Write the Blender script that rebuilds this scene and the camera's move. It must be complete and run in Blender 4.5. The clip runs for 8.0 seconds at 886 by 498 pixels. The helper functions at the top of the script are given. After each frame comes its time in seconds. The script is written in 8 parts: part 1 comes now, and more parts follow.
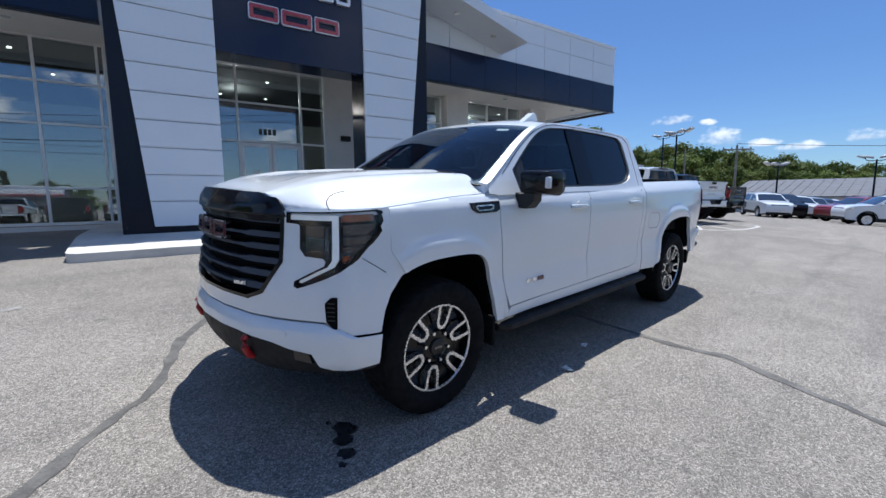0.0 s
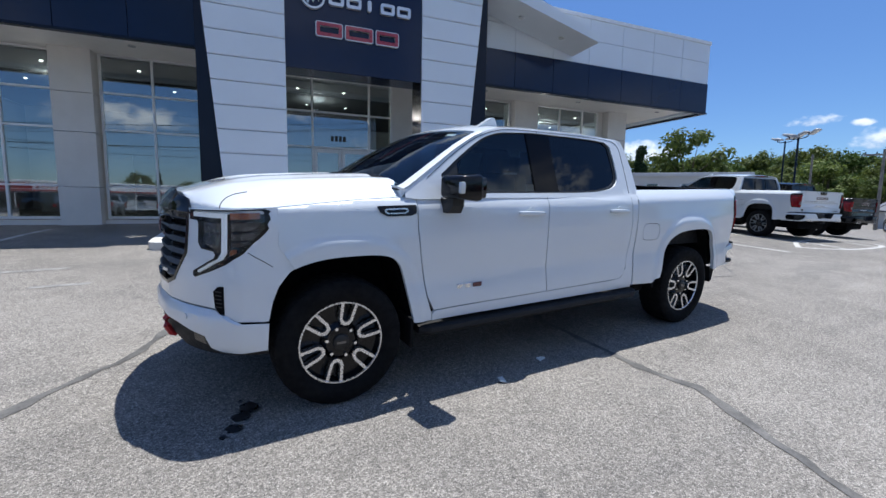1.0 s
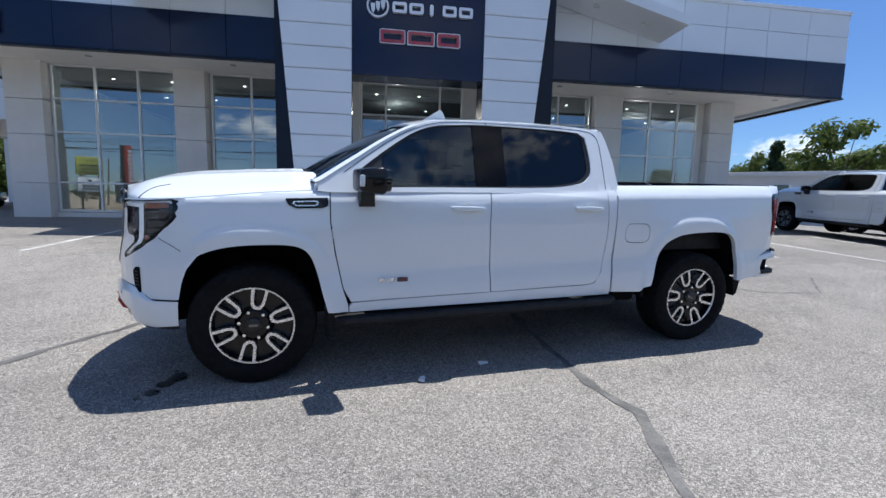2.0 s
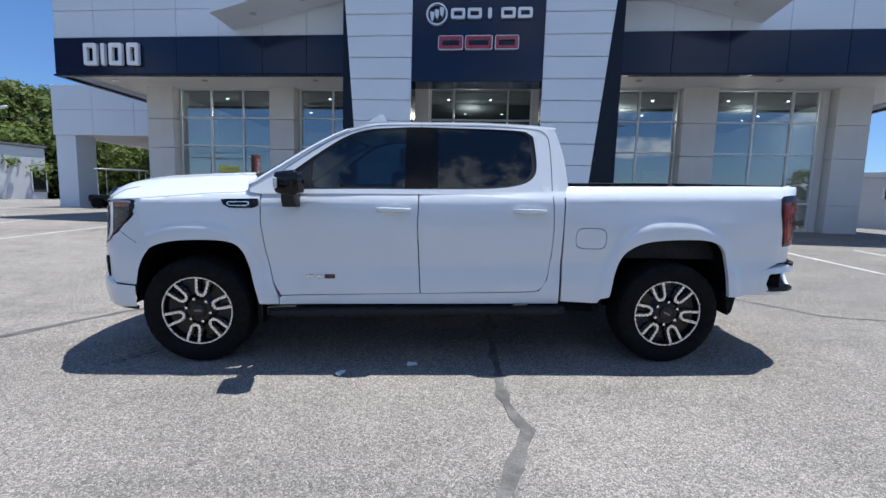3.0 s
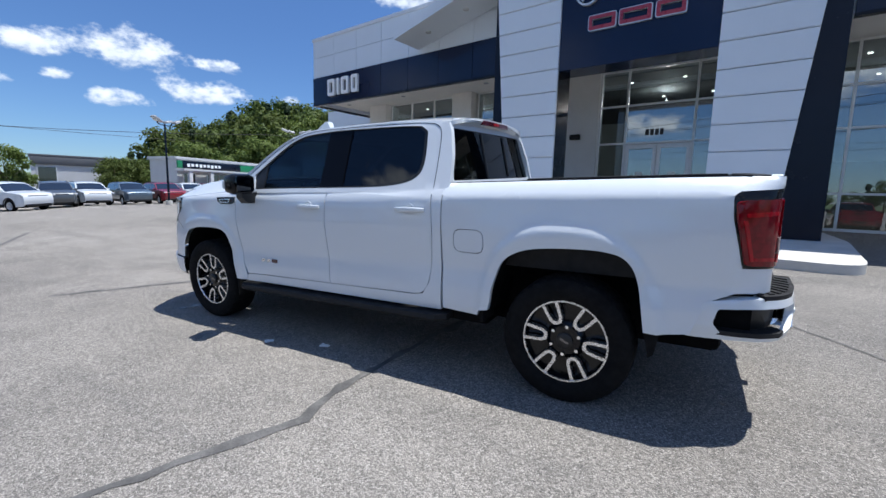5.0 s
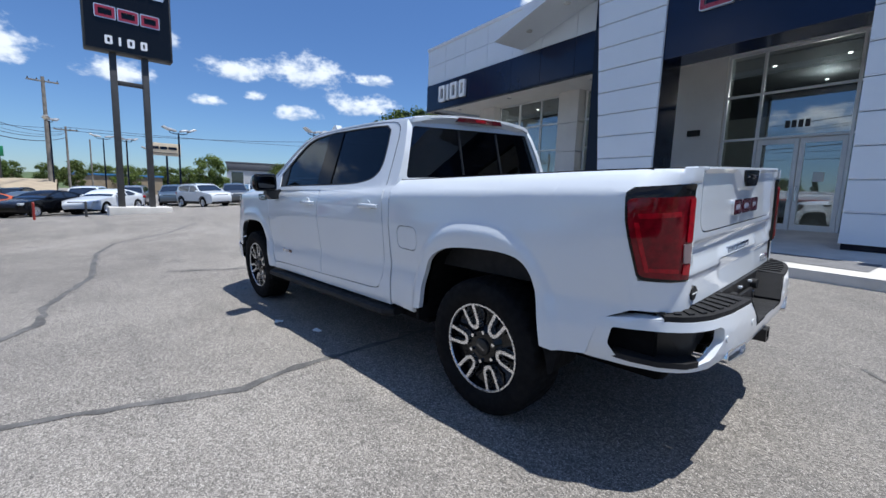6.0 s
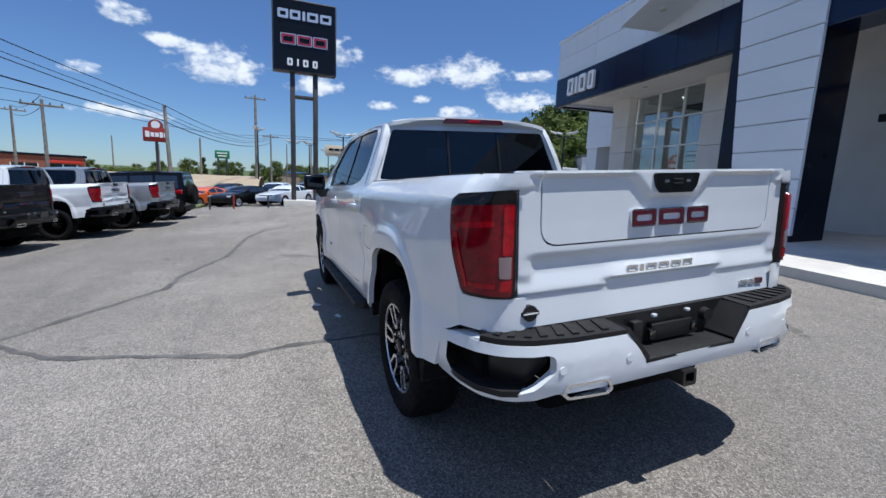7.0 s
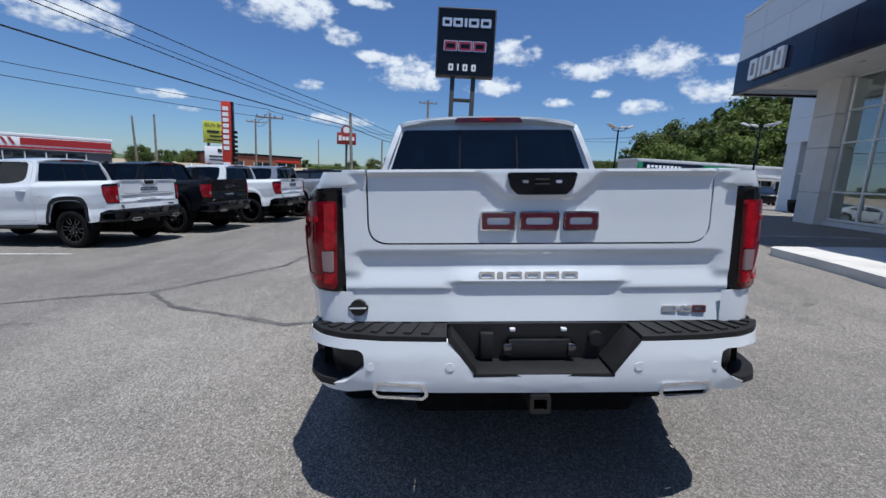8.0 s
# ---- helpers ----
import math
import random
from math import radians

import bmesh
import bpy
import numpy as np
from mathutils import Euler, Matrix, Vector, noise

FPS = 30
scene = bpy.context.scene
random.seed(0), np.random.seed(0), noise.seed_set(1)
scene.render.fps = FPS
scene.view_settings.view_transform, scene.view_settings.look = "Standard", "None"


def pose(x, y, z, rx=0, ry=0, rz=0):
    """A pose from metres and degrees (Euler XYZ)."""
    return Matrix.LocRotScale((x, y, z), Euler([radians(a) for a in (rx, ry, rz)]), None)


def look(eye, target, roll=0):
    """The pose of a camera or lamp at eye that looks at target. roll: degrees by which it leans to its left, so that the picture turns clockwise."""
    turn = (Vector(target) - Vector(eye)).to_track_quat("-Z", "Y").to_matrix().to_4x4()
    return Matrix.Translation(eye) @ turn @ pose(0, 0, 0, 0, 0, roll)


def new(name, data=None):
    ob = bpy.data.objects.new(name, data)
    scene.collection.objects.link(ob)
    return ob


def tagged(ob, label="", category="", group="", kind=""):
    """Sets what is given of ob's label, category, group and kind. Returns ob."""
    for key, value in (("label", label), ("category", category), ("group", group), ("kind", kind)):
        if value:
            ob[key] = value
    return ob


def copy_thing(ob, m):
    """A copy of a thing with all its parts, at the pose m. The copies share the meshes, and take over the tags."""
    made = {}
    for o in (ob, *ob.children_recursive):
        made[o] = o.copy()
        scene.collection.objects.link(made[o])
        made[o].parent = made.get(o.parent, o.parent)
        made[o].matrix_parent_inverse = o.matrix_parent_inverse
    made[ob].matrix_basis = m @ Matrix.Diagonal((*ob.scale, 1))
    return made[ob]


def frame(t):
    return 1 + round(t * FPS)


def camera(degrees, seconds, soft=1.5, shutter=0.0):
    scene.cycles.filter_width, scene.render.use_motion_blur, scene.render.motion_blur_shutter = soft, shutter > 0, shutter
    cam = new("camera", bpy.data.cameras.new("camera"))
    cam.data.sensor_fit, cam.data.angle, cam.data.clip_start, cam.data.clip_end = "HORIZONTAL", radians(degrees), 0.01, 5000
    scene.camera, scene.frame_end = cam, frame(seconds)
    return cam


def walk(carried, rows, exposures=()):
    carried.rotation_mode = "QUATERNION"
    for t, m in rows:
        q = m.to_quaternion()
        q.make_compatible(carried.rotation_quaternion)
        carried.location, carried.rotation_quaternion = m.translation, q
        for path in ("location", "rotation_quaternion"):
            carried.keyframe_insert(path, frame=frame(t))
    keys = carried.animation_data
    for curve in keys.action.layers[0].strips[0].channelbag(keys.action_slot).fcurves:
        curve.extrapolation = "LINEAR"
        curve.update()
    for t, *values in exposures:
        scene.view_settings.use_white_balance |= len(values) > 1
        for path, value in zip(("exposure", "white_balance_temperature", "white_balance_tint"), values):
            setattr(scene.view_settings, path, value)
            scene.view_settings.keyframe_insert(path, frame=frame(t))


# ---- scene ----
cam = camera(92.1, 8.0)
PATH = [
    (0, (-3.516, -2.845, 1.333), (-2.194, -1.364, 1.09), -0.4),
    (0.5, (-3.099, -3.211, 1.331), (-1.932, -1.602, 1.105), 0.4),
    (1, (-2.606, -3.576, 1.329), (-1.632, -1.843, 1.108), 0.9),
    (1.5, (-1.997, -3.823, 1.33), (-1.243, -1.983, 1.11), 1.2),
    (1.7, (-1.749, -3.925, 1.298), (-1.087, -2.05, 1.078), 1.3),
    (2.8, (-0.297, -4.209, 1.309), (-0.157, -2.226, 1.089), 1.6),
    (3, (-0.028, -4.248, 1.316), (0.015, -2.26, 1.099), 1.7),
    (3.5, (0.631, -4.205, 1.313), (0.422, -2.228, 1.095), 1.7),
    (4, (1.292, -4.084, 1.319), (0.821, -2.153, 1.095), 1.8),
    (4.5, (1.933, -3.867, 1.324), (1.192, -2.024, 1.091), 1.6),
    (4.7, (2.178, -3.749, 1.354), (1.331, -1.953, 1.114), 1.7),
    (5.8, (3.401, -2.938, 1.435), (2.007, -1.532, 1.15), 1.2),
    (6, (3.571, -2.72, 1.395), (2.093, -1.4, 1.129), 2.0),
    (6.5, (4.015, -2.192, 1.441), (2.336, -1.142, 1.156), 2.3),
    (7, (4.306, -1.574, 1.481), (2.47, -0.842, 1.175), 2.4),
    (7.5, (4.531, -0.941, 1.517), (2.594, -0.563, 1.192), 2.8),
    (8, (4.593, -0.303, 1.542), (2.623, -0.314, 1.195), 3.0),
]
walk(cam, [(t, look(eye, target, roll)) for t, eye, target, roll in PATH],
     exposures=[(0, 0.66, 6300, 10), (3, 0.81, 6300, 10), (4.5, 0.76, 6300, 10), (6, 0.62, 6300, 10), (7, 0.50, 6300, 10), (8, 0.34, 6300, 10)])

# ---- light ----
SUN_WAY = Vector((0.225, 0.135, 1.0)).normalized()      # towards the sun
SUN_EL = math.asin(SUN_WAY.z)
SUN_AZ = math.atan2(SUN_WAY.x, SUN_WAY.y)

sun = new("sun", bpy.data.lights.new("sun", "SUN"))
sun.data.energy, sun.data.angle, sun.data.color = 4.05, radians(0.53), (1.0, 0.985, 0.945)
sun.matrix_world = look(SUN_WAY * 60, (0, 0, 0))


class Nodes:
    """Short notation for a node tree."""

    def __init__(self, tree):
        self.t = tree
        tree.nodes.clear()

    def n(self, kind, **kw):
        node = self.t.nodes.new("ShaderNode" + kind)
        ins = kw.pop("ins", {})
        if "operation" in kw:
            node.operation = kw["operation"]
        if "use_clamp" in kw:
            node.use_clamp = kw["use_clamp"]
        if "data_type" in kw:
            node.data_type = kw["data_type"]
        if "blend_type" in kw:
            node.blend_type = kw["blend_type"]
        if "interpolation_type" in kw:
            node.interpolation_type = kw["interpolation_type"]
        if "clamp" in kw:
            node.clamp = kw["clamp"]
        if "feature" in kw:
            node.feature = kw["feature"]
        for k, v in ins.items():
            self.put(node, k, v)
        return node

    def put(self, node, key, v):
        sock = node.inputs[key]
        if isinstance(v, bpy.types.NodeSocket):
            self.t.links.new(v, sock)
        elif isinstance(v, bpy.types.Node):
            self.t.links.new(v.outputs[0], sock)
        else:
            sock.default_value = v

    def math(self, op, a, b=0.0, clamp=False):
        return self.n("Math", operation=op, use_clamp=clamp, ins={0: a, 1: b}).outputs[0]

    def noise(self, scale, detail=4.0, rough=0.55, vec=None, dist=0.0):
        node = self.n("TexNoise", ins={"Scale": scale, "Detail": detail, "Roughness": rough, "Distortion": dist})
        if vec is not None:
            self.put(node, "Vector", vec)
        return node.outputs["Fac"]

    def ramp(self, fac, stops):
        node = self.n("ValToRGB", ins={0: fac})
        el = node.color_ramp.elements
        while len(el) < len(stops):
            el.new(0.5)
        for e, (p, c) in zip(el, stops):
            e.position, e.color = p, (*c, 1.0) if len(c) == 3 else c
        return node.outputs[0]

    def mix(self, fac, a, b, kind="MIX"):
        node = self.n("Mix", data_type="RGBA", blend_type=kind)
        self.put(node, 0, fac)
        self.put(node, 6, a)
        self.put(node, 7, b)
        return node.outputs[2]

    def maprange(self, v, a, b, c=0.0, d=1.0, smooth=True):
        return self.n("MapRange", interpolation_type="SMOOTHSTEP" if smooth else "LINEAR", clamp=True,
                      ins={0: v, 1: a, 2: b, 3: c, 4: d}).outputs[0]


# sky with fair-weather cumulus: azimuth (from +x, anticlockwise), elevation, half width, half height in degrees
CLOUDS_WEST = [(-139.7, 13.0, 4.9, 2.1), (-159.1, 17.4, 6.6, 2.5), (-165.9, 15.3, 2.2, 1.2), (-169.2, 19.1, 2.7, 0.7), (-169.8, 13.5, 2.1, 0.9), (-174.3, 11.7, 4.4, 2.4),
               (173.0, 14.6, 3.2, 1.9), (175.2, 10.8, 3.2, 1.2), (-162.1, 9.6, 1.7, 0.8), (-147.1, 6.9, 2.3, 0.6), (-148.9, 5.6, 1.7, 0.5), (-165.6, 5.8, 4.0, 0.8), (167.0, 9.2, 1.8, 0.7),
               (164.0, 12.7, 3.2, 1.5), (156.0, 13.4, 4.6, 2.2), (157.0, 8.6, 2.4, 1.1), (149.6, 10.2, 4.6, 1.6), (161.8, 10.3, 1.2, 0.6), (147.4, 13.2, 2.3, 0.9), (139.8, 10.4, 1.2, 0.6), (125.7, 22.2, 3.9, 1.0)]
CLOUDS_EAST = [(20.5, 8.5, 2.0, 0.7), (17.1, 8.0, 0.9, 0.4), (15.5, 6.2, 1.9, 1.1), (12.0, 5.3, 1.6, 0.5), (8.7, 4.8, 1.9, 0.5), (4.2, 5.4, 1.4, 0.8), (36, 6.0, 5.0, 1.4), (70, 43, 7, 3.5), (75, 35, 5, 2.2), (64, 37, 4, 2)]
CLOUDS_SOUTH = [(-70, 19, 12, 5), (-104, 26, 12, 5.5), (-92, 12, 11, 3.4), (-55, 10, 10, 3.2), (-122, 16, 6, 2.2), (-45, 25, 12, 5), (-30, 13, 6, 2.2), (-80, 7, 6, 1.4), (-112, 8, 6, 1.5), (-83, 34, 12, 6),
                (110, 24, 10, 4), (60, 20, 10, 4), (85, 38, 12, 5), (-70, 50, 14, 6), (-120, 44, 12, 5), (-160, 40, 12, 5), (170, 52, 12, 5),
                (-94, 46, 13, 5), (-62, 38, 12, 5), (-90, 21, 8, 3), (-112, 36, 9, 4), (-75, 13, 7, 2.4), (-38, 17, 7, 3), (-128, 27, 8, 3.5)]
world = bpy.data.worlds.new("sky")
scene.world = world
world.use_nodes = True
w = Nodes(world.node_tree)
SKY = w.n("TexSky")
SKY.sky_type, SKY.sun_disc, SKY.sun_elevation, SKY.sun_rotation = "NISHITA", False, SUN_EL, SUN_AZ
SKY.air_density, SKY.dust_density, SKY.ozone_density = 1.0, 0.15, 2.0
way = w.n("TexCoord").outputs["Generated"]
sep = w.n("SeparateXYZ", ins={0: way})
az = w.math("MULTIPLY", w.math("ARCTAN2", sep.outputs[1], sep.outputs[0]), 57.29578)
el = w.math("MULTIPLY", w.math("ARCSINE", sep.outputs[2]), 57.29578)
stretch = w.n("VectorMath", operation="MULTIPLY", ins={0: way, 1: (1.0, 1.0, 1.7)}).outputs[0]
puff = w.noise(24.0, 5.0, 0.52, stretch)
curl = w.noise(75.0, 4.0, 0.55, stretch)
body, lift = None, None
for a, e, ra, re in CLOUDS_WEST + CLOUDS_EAST + CLOUDS_SOUTH:
    da = w.math("PINGPONG", w.math("ADD", w.math("SUBTRACT", az, a), 720.0), 180.0)
    up = w.math("DIVIDE", w.math("SUBTRACT", el, e), re)
    # flat base: the lower half falls off faster
    de = w.math("MAXIMUM", up, w.math("MULTIPLY", up, -1.5))
    q = w.math("ADD", w.math("POWER", w.math("DIVIDE", da, ra), 2.0), w.math("POWER", de, 2.0))
    m = w.math("SUBTRACT", 1.0, q)
    if body is None:
        body, lift = m, up
    else:
        nearer = w.math("GREATER_THAN", m, body)
        lift = w.math("ADD", w.math("MULTIPLY", up, nearer), w.math("MULTIPLY", lift, w.math("SUBTRACT", 1.0, nearer)))
        body = w.math("MAXIMUM", body, m)
soft = w.math("MAXIMUM", w.math("MULTIPLY", body, 0.85), -1.2)
ragged = w.math("ADD", w.math("MULTIPLY", w.math("SUBTRACT", puff, 0.47), 3.4), w.math("MULTIPLY", w.math("SUBTRACT", curl, 0.5), 1.2))
dens = w.math("ADD", soft, ragged)
cover = w.maprange(dens, -0.15, 1.15)
# sunlit heads over grey-blue bases
lit = w.math("ADD", w.math("MULTIPLY", lift, 0.55), w.math("MULTIPLY", ragged, 0.35))
cloud_white = w.mix(w.maprange(lit, -0.55, 0.35), (3.9, 4.6, 5.7, 1), (6.9, 7.4, 8.0, 1))
tint = w.mix(1.0, SKY.outputs[0], w.mix(w.maprange(el, 8.0, 60.0), (0.42, 0.57, 0.79, 1), (0.62, 0.82, 1.08, 1)), "MULTIPLY")
sky_col = w.mix(w.math("MULTIPLY", cover, 0.96), tint, cloud_white)
bg = w.n("Background", ins={0: sky_col, 1: 0.094})
w.n("OutputWorld", ins={0: bg})


# ---- materials ----
def material(name, col, rough=0.6, metal=0.0, coat=0.0, var=0.12, scale=6.0, bump=0.0, bump_scale=40.0, col2=None, spec=0.5, emit=None, grain=0.0, grain_scale=120.0):
    """A surface with colour variation at two scales and fine relief."""
    mat = bpy.data.materials.new(name)
    mat.use_nodes = True
    t = Nodes(mat.node_tree)
    co = t.n("TexCoord").outputs["Object"]
    a = (*col, 1)
    b = (*(col2 or [c * (1 - var) for c in col]), 1)
    big = t.noise(scale, 5.0, 0.6, co)
    c = t.mix(t.maprange(big, 0.35, 0.68), a, b)
    if grain:
        fine = t.noise(grain_scale, 2.0, 0.5, co)
        c = t.mix(t.maprange(fine, 0.3, 0.7, 0.0, grain), c, (*[x * 0.45 for x in col], 1))
    sh = t.n("BsdfPrincipled", ins={"Base Color": c, "Metallic": metal, "Coat Weight": coat, "Coat Roughness": 0.04, "Specular IOR Level": spec})
    t.put(sh, "Roughness", t.maprange(t.noise(scale * 3, 3.0, 0.5, co), 0.3, 0.7, rough * 0.88, min(1.0, rough * 1.1)))
    if bump:
        bp = t.n("Bump", ins={"Strength": bump, "Distance": 0.01, "Height": t.noise(bump_scale, 3.0, 0.6, co)})
        t.put(sh, "Normal", bp)
    if emit:
        t.put(sh, "Emission Color", (*emit[0], 1))
        t.put(sh, "Emission Strength", emit[1])
    t.n("OutputMaterial", ins={0: sh})
    return mat


def glass_material(name, tint, rough=0.0, clear=0.6, base=0.05):
    """Thin pane: mirrors more at a slant, lets the rest pass, tinted."""
    mat = bpy.data.materials.new(name)
    mat.use_nodes = True
    t = Nodes(mat.node_tree)
    gloss = t.n("BsdfGlossy", ins={"Color": (0.95, 0.97, 1, 1), "Roughness": rough})
    through_ = t.n("BsdfTransparent", ins={"Color": (*[c * clear for c in tint], 1)})
    slant = t.n("LayerWeight", ins={"Blend": 0.5}).outputs["Facing"]
    fr = t.math("ADD", t.math("MULTIPLY", t.math("POWER", slant, 5.0), 0.65), base)
    t.n("OutputMaterial", ins={0: t.n("MixShader", ins={0: fr, 1: through_, 2: gloss})})
    return mat


M = {}
M["white_paint"] = material("white_paint", (0.65, 0.685, 0.715), 0.32, coat=1.0, var=0.015, scale=1.5)
M["black_paint"] = material("black_paint", (0.003, 0.0034, 0.005), 0.25, coat=0.2, var=0.2, spec=0.2)
M["silver_paint"] = material("silver_paint", (0.33, 0.35, 0.37), 0.35, metal=0.6, coat=1.0, var=0.05)
M["grey_paint"] = material("grey_paint", (0.10, 0.11, 0.12), 0.35, metal=0.4, coat=1.0, var=0.05)
M["red_paint"] = material("red_paint", (0.22, 0.012, 0.018), 0.3, coat=1.0, var=0.1)
M["orange_paint"] = material("orange_paint", (0.65, 0.12, 0.02), 0.3, coat=1.0, var=0.1)
M["blue_paint"] = material("blue_paint", (0.02, 0.05, 0.11), 0.3, coat=1.0, var=0.1)
M["slate_paint"] = material("slate_paint", (0.10, 0.14, 0.18), 0.35, metal=0.4, coat=1.0, var=0.1)
M["gloss_black"] = material("gloss_black", (0.006, 0.006, 0.007), 0.12, var=0.1, spec=0.32)
M["satin_black"] = material("satin_black", (0.009, 0.009, 0.0095), 0.45, var=0.25, bump=0.05)
M["rubber"] = material("rubber", (0.008, 0.008, 0.0085), 0.9, var=0.35, scale=9, bump=0.15, bump_scale=90, spec=0.15)
M["plastic"] = material("plastic", (0.013, 0.013, 0.014), 0.65, var=0.25, bump=0.12, bump_scale=260, spec=0.3)
M["dark_under"] = material("dark_under", (0.005, 0.005, 0.0055), 0.9, var=0.3, spec=0.1)
M["machined"] = material("machined", (0.74, 0.75, 0.77), 0.28, metal=1.0, var=0.06, scale=20)
M["chrome"] = material("chrome", (0.8, 0.81, 0.83), 0.07, metal=1.0, var=0.03)
M["dark_chrome"] = material("dark_chrome", (0.16, 0.16, 0.17), 0.16, metal=1.0, var=0.08)
M["lamp_red"] = material("lamp_red", (0.40, 0.005, 0.013), 0.08, spec=0.3, coat=0.15, var=0.4, scale=30)
M["lamp_dark_red"] = material("lamp_dark_red", (0.20, 0.003, 0.009), 0.08, spec=0.3, coat=0.15, var=0.4, scale=30)
M["lamp_roof"] = material("lamp_roof", (0.075, 0.004, 0.010), 0.1, spec=0.4, coat=0.3, var=0.3, scale=30)
M["lamp_amber"] = material("lamp_amber", (0.27, 0.065, 0.014), 0.15, coat=1.0, var=0.3, scale=30)
M["lamp_white"] = material("lamp_white", (0.60, 0.62, 0.63), 0.15, coat=1.0, var=0.05)
M["lamp_bar"] = material("lamp_bar", (0.80, 0.82, 0.82), 0.2, coat=1.0, var=0.03, emit=((0.95, 1.0, 0.98), 0.07))
M["lamp_cell"] = material("lamp_cell", (0.055, 0.056, 0.058), 0.12, metal=0.3, coat=0.4, var=0.4, scale=25)
M["slat_grey"] = material("slat_grey", (0.075, 0.075, 0.077), 0.5, var=0.15, spec=0.25)
M["pillar_black"] = material("pillar_black", (0.004, 0.004, 0.005), 0.08, var=0.1, spec=0.15)
M["lamp_clear"] = material("lamp_clear", (0.24, 0.17, 0.17), 0.15, coat=0.4, var=0.1)
M["lamp_smoke"] = material("lamp_smoke", (0.010, 0.010, 0.011), 0.15, coat=0.3, var=0.3, scale=30)
M["badge_red"] = material("badge_red", (0.075, 0.006, 0.016), 0.25, coat=0.6, var=0.15)
M["hook_red"] = material("hook_red", (0.36, 0.012, 0.015), 0.4, var=0.1)
M["seat_black"] = material("seat_black", (0.035, 0.035, 0.037), 0.7, var=0.2)
M["paper"] = material("paper", (0.7, 0.72, 0.7), 0.8, var=0.06)
M["cab_glass"] = glass_material("cab_glass", (0.68, 0.88, 1.0), 0.0, 0.50, 0.04)
M["tint_glass"] = glass_material("tint_glass", (0.5, 0.60, 0.72), 0.0, 0.26, 0.045)
M["store_glass"] = glass_material("store_glass", (0.8, 0.9, 0.92), 0.0, 0.80, 0.20)
M["lamp_glass"] = glass_material("lamp_glass", (0.95, 0.97, 1.0), 0.0, 0.97, 0.03)
M["mirror"] = material("mirror", (0.06, 0.062, 0.066), 0.03, metal=1.0, var=0.02)


# ---- shapes ----
def finish(name, bm, mat, parent=None, label="", smooth=35.0):
    bmesh.ops.recalc_face_normals(bm, faces=bm.faces)
    me = bpy.data.meshes.new(name)
    bm.to_mesh(me)
    bm.free()
    for m in (mat if isinstance(mat, (list, tuple)) else [mat]):
        me.materials.append(M[m] if isinstance(m, str) else m)
    if smooth:
        me.shade_smooth()
        me.set_sharp_from_angle(angle=radians(smooth))
    ob = new(name, me)
    if parent is not None:
        ob.parent = parent
    if label:
        ob["label"] = label
    return ob


def part(name, bm, mat, parent, label="", smooth=35.0):
    return finish(name, bm, mat, parent, label, smooth)


def empty(name, m, label, category, group="", kind=""):
    ob = new(name)
    ob.empty_display_size = 0.2
    ob.matrix_world = m
    return tagged(ob, label, category, group, kind)


def box(bm, lo, hi, bevel=0.0, m=None, seg=2, taper=None):
    """A box from corner to corner with bevelled edges; taper scales the top in x and y."""
    c = [(a + b) / 2 for a, b in zip(lo, hi)]
    s = [abs(b - a) for a, b in zip(lo, hi)]
    made = bmesh.ops.create_cube(bm, size=1.0, matrix=Matrix.Translation(c) @ Matrix.Diagonal((*s, 1)))
    vs = made["verts"]
    if taper:
        for v in vs:
            if v.co.z > c[2]:
                v.co.x = c[0] + (v.co.x - c[0]) * taper[0]
                v.co.y = c[1] + (v.co.y - c[1]) * taper[1]
    if bevel:
        es = list({e for v in vs for e in v.link_edges})
        r = bmesh.ops.bevel(bm, geom=es, offset=bevel, segments=seg, profile=0.5, affect="EDGES")
        vs = list({v for f in r["faces"] for v in f.verts} | {v for v in vs if v.is_valid})
        vs = [v for v in vs if v.is_valid]
        vs = list({w for v in vs for f in v.link_faces for w in f.verts})
    if m is not None:
        bmesh.ops.transform(bm, matrix=m, verts=vs)
    return vs


def cyl(bm, p, q, r, n=16, r2=None, caps=True):
    """A tapered cylinder from p to q."""
    p, q = Vector(p), Vector(q)
    d = q - p
    m = Matrix.Translation((p + q) / 2) @ d.to_track_quat("Z", "Y").to_matrix().to_4x4()
    return bmesh.ops.create_cone(bm, cap_ends=caps, segments=n, radius1=r, radius2=r if r2 is None else r2, depth=d.length, matrix=m)["verts"]


def tube(bm, pts, r, n=8, closed=False):
    """A round bar along points."""
    pts = [Vector(p) for p in pts]
    rings = []
    for i, p in enumerate(pts):
        a = pts[i - 1] if (i or closed) else p
        b = pts[(i + 1) % len(pts)] if (i + 1 < len(pts) or closed) else p
        d = (b - a).normalized()
        side = d.cross(Vector((0, 0, 1)))
        if side.length < 1e-3:
            side = d.cross(Vector((1, 0, 0)))
        side.normalize()
        up = side.cross(d)
        rings.append([bm.verts.new(p + (side * math.cos(k * math.tau / n) + up * math.sin(k * math.tau / n)) * r) for k in range(n)])
    pairs = list(zip(rings, rings[1:])) + ([(rings[-1], rings[0])] if closed else [])
    for a, b in pairs:
        for k in range(n):
            bm.faces.new((a[k], a[(k + 1) % n], b[(k + 1) % n], b[k]))
    if not closed:
        bm.faces.new(rings[0][::-1])
        bm.faces.new(rings[-1])


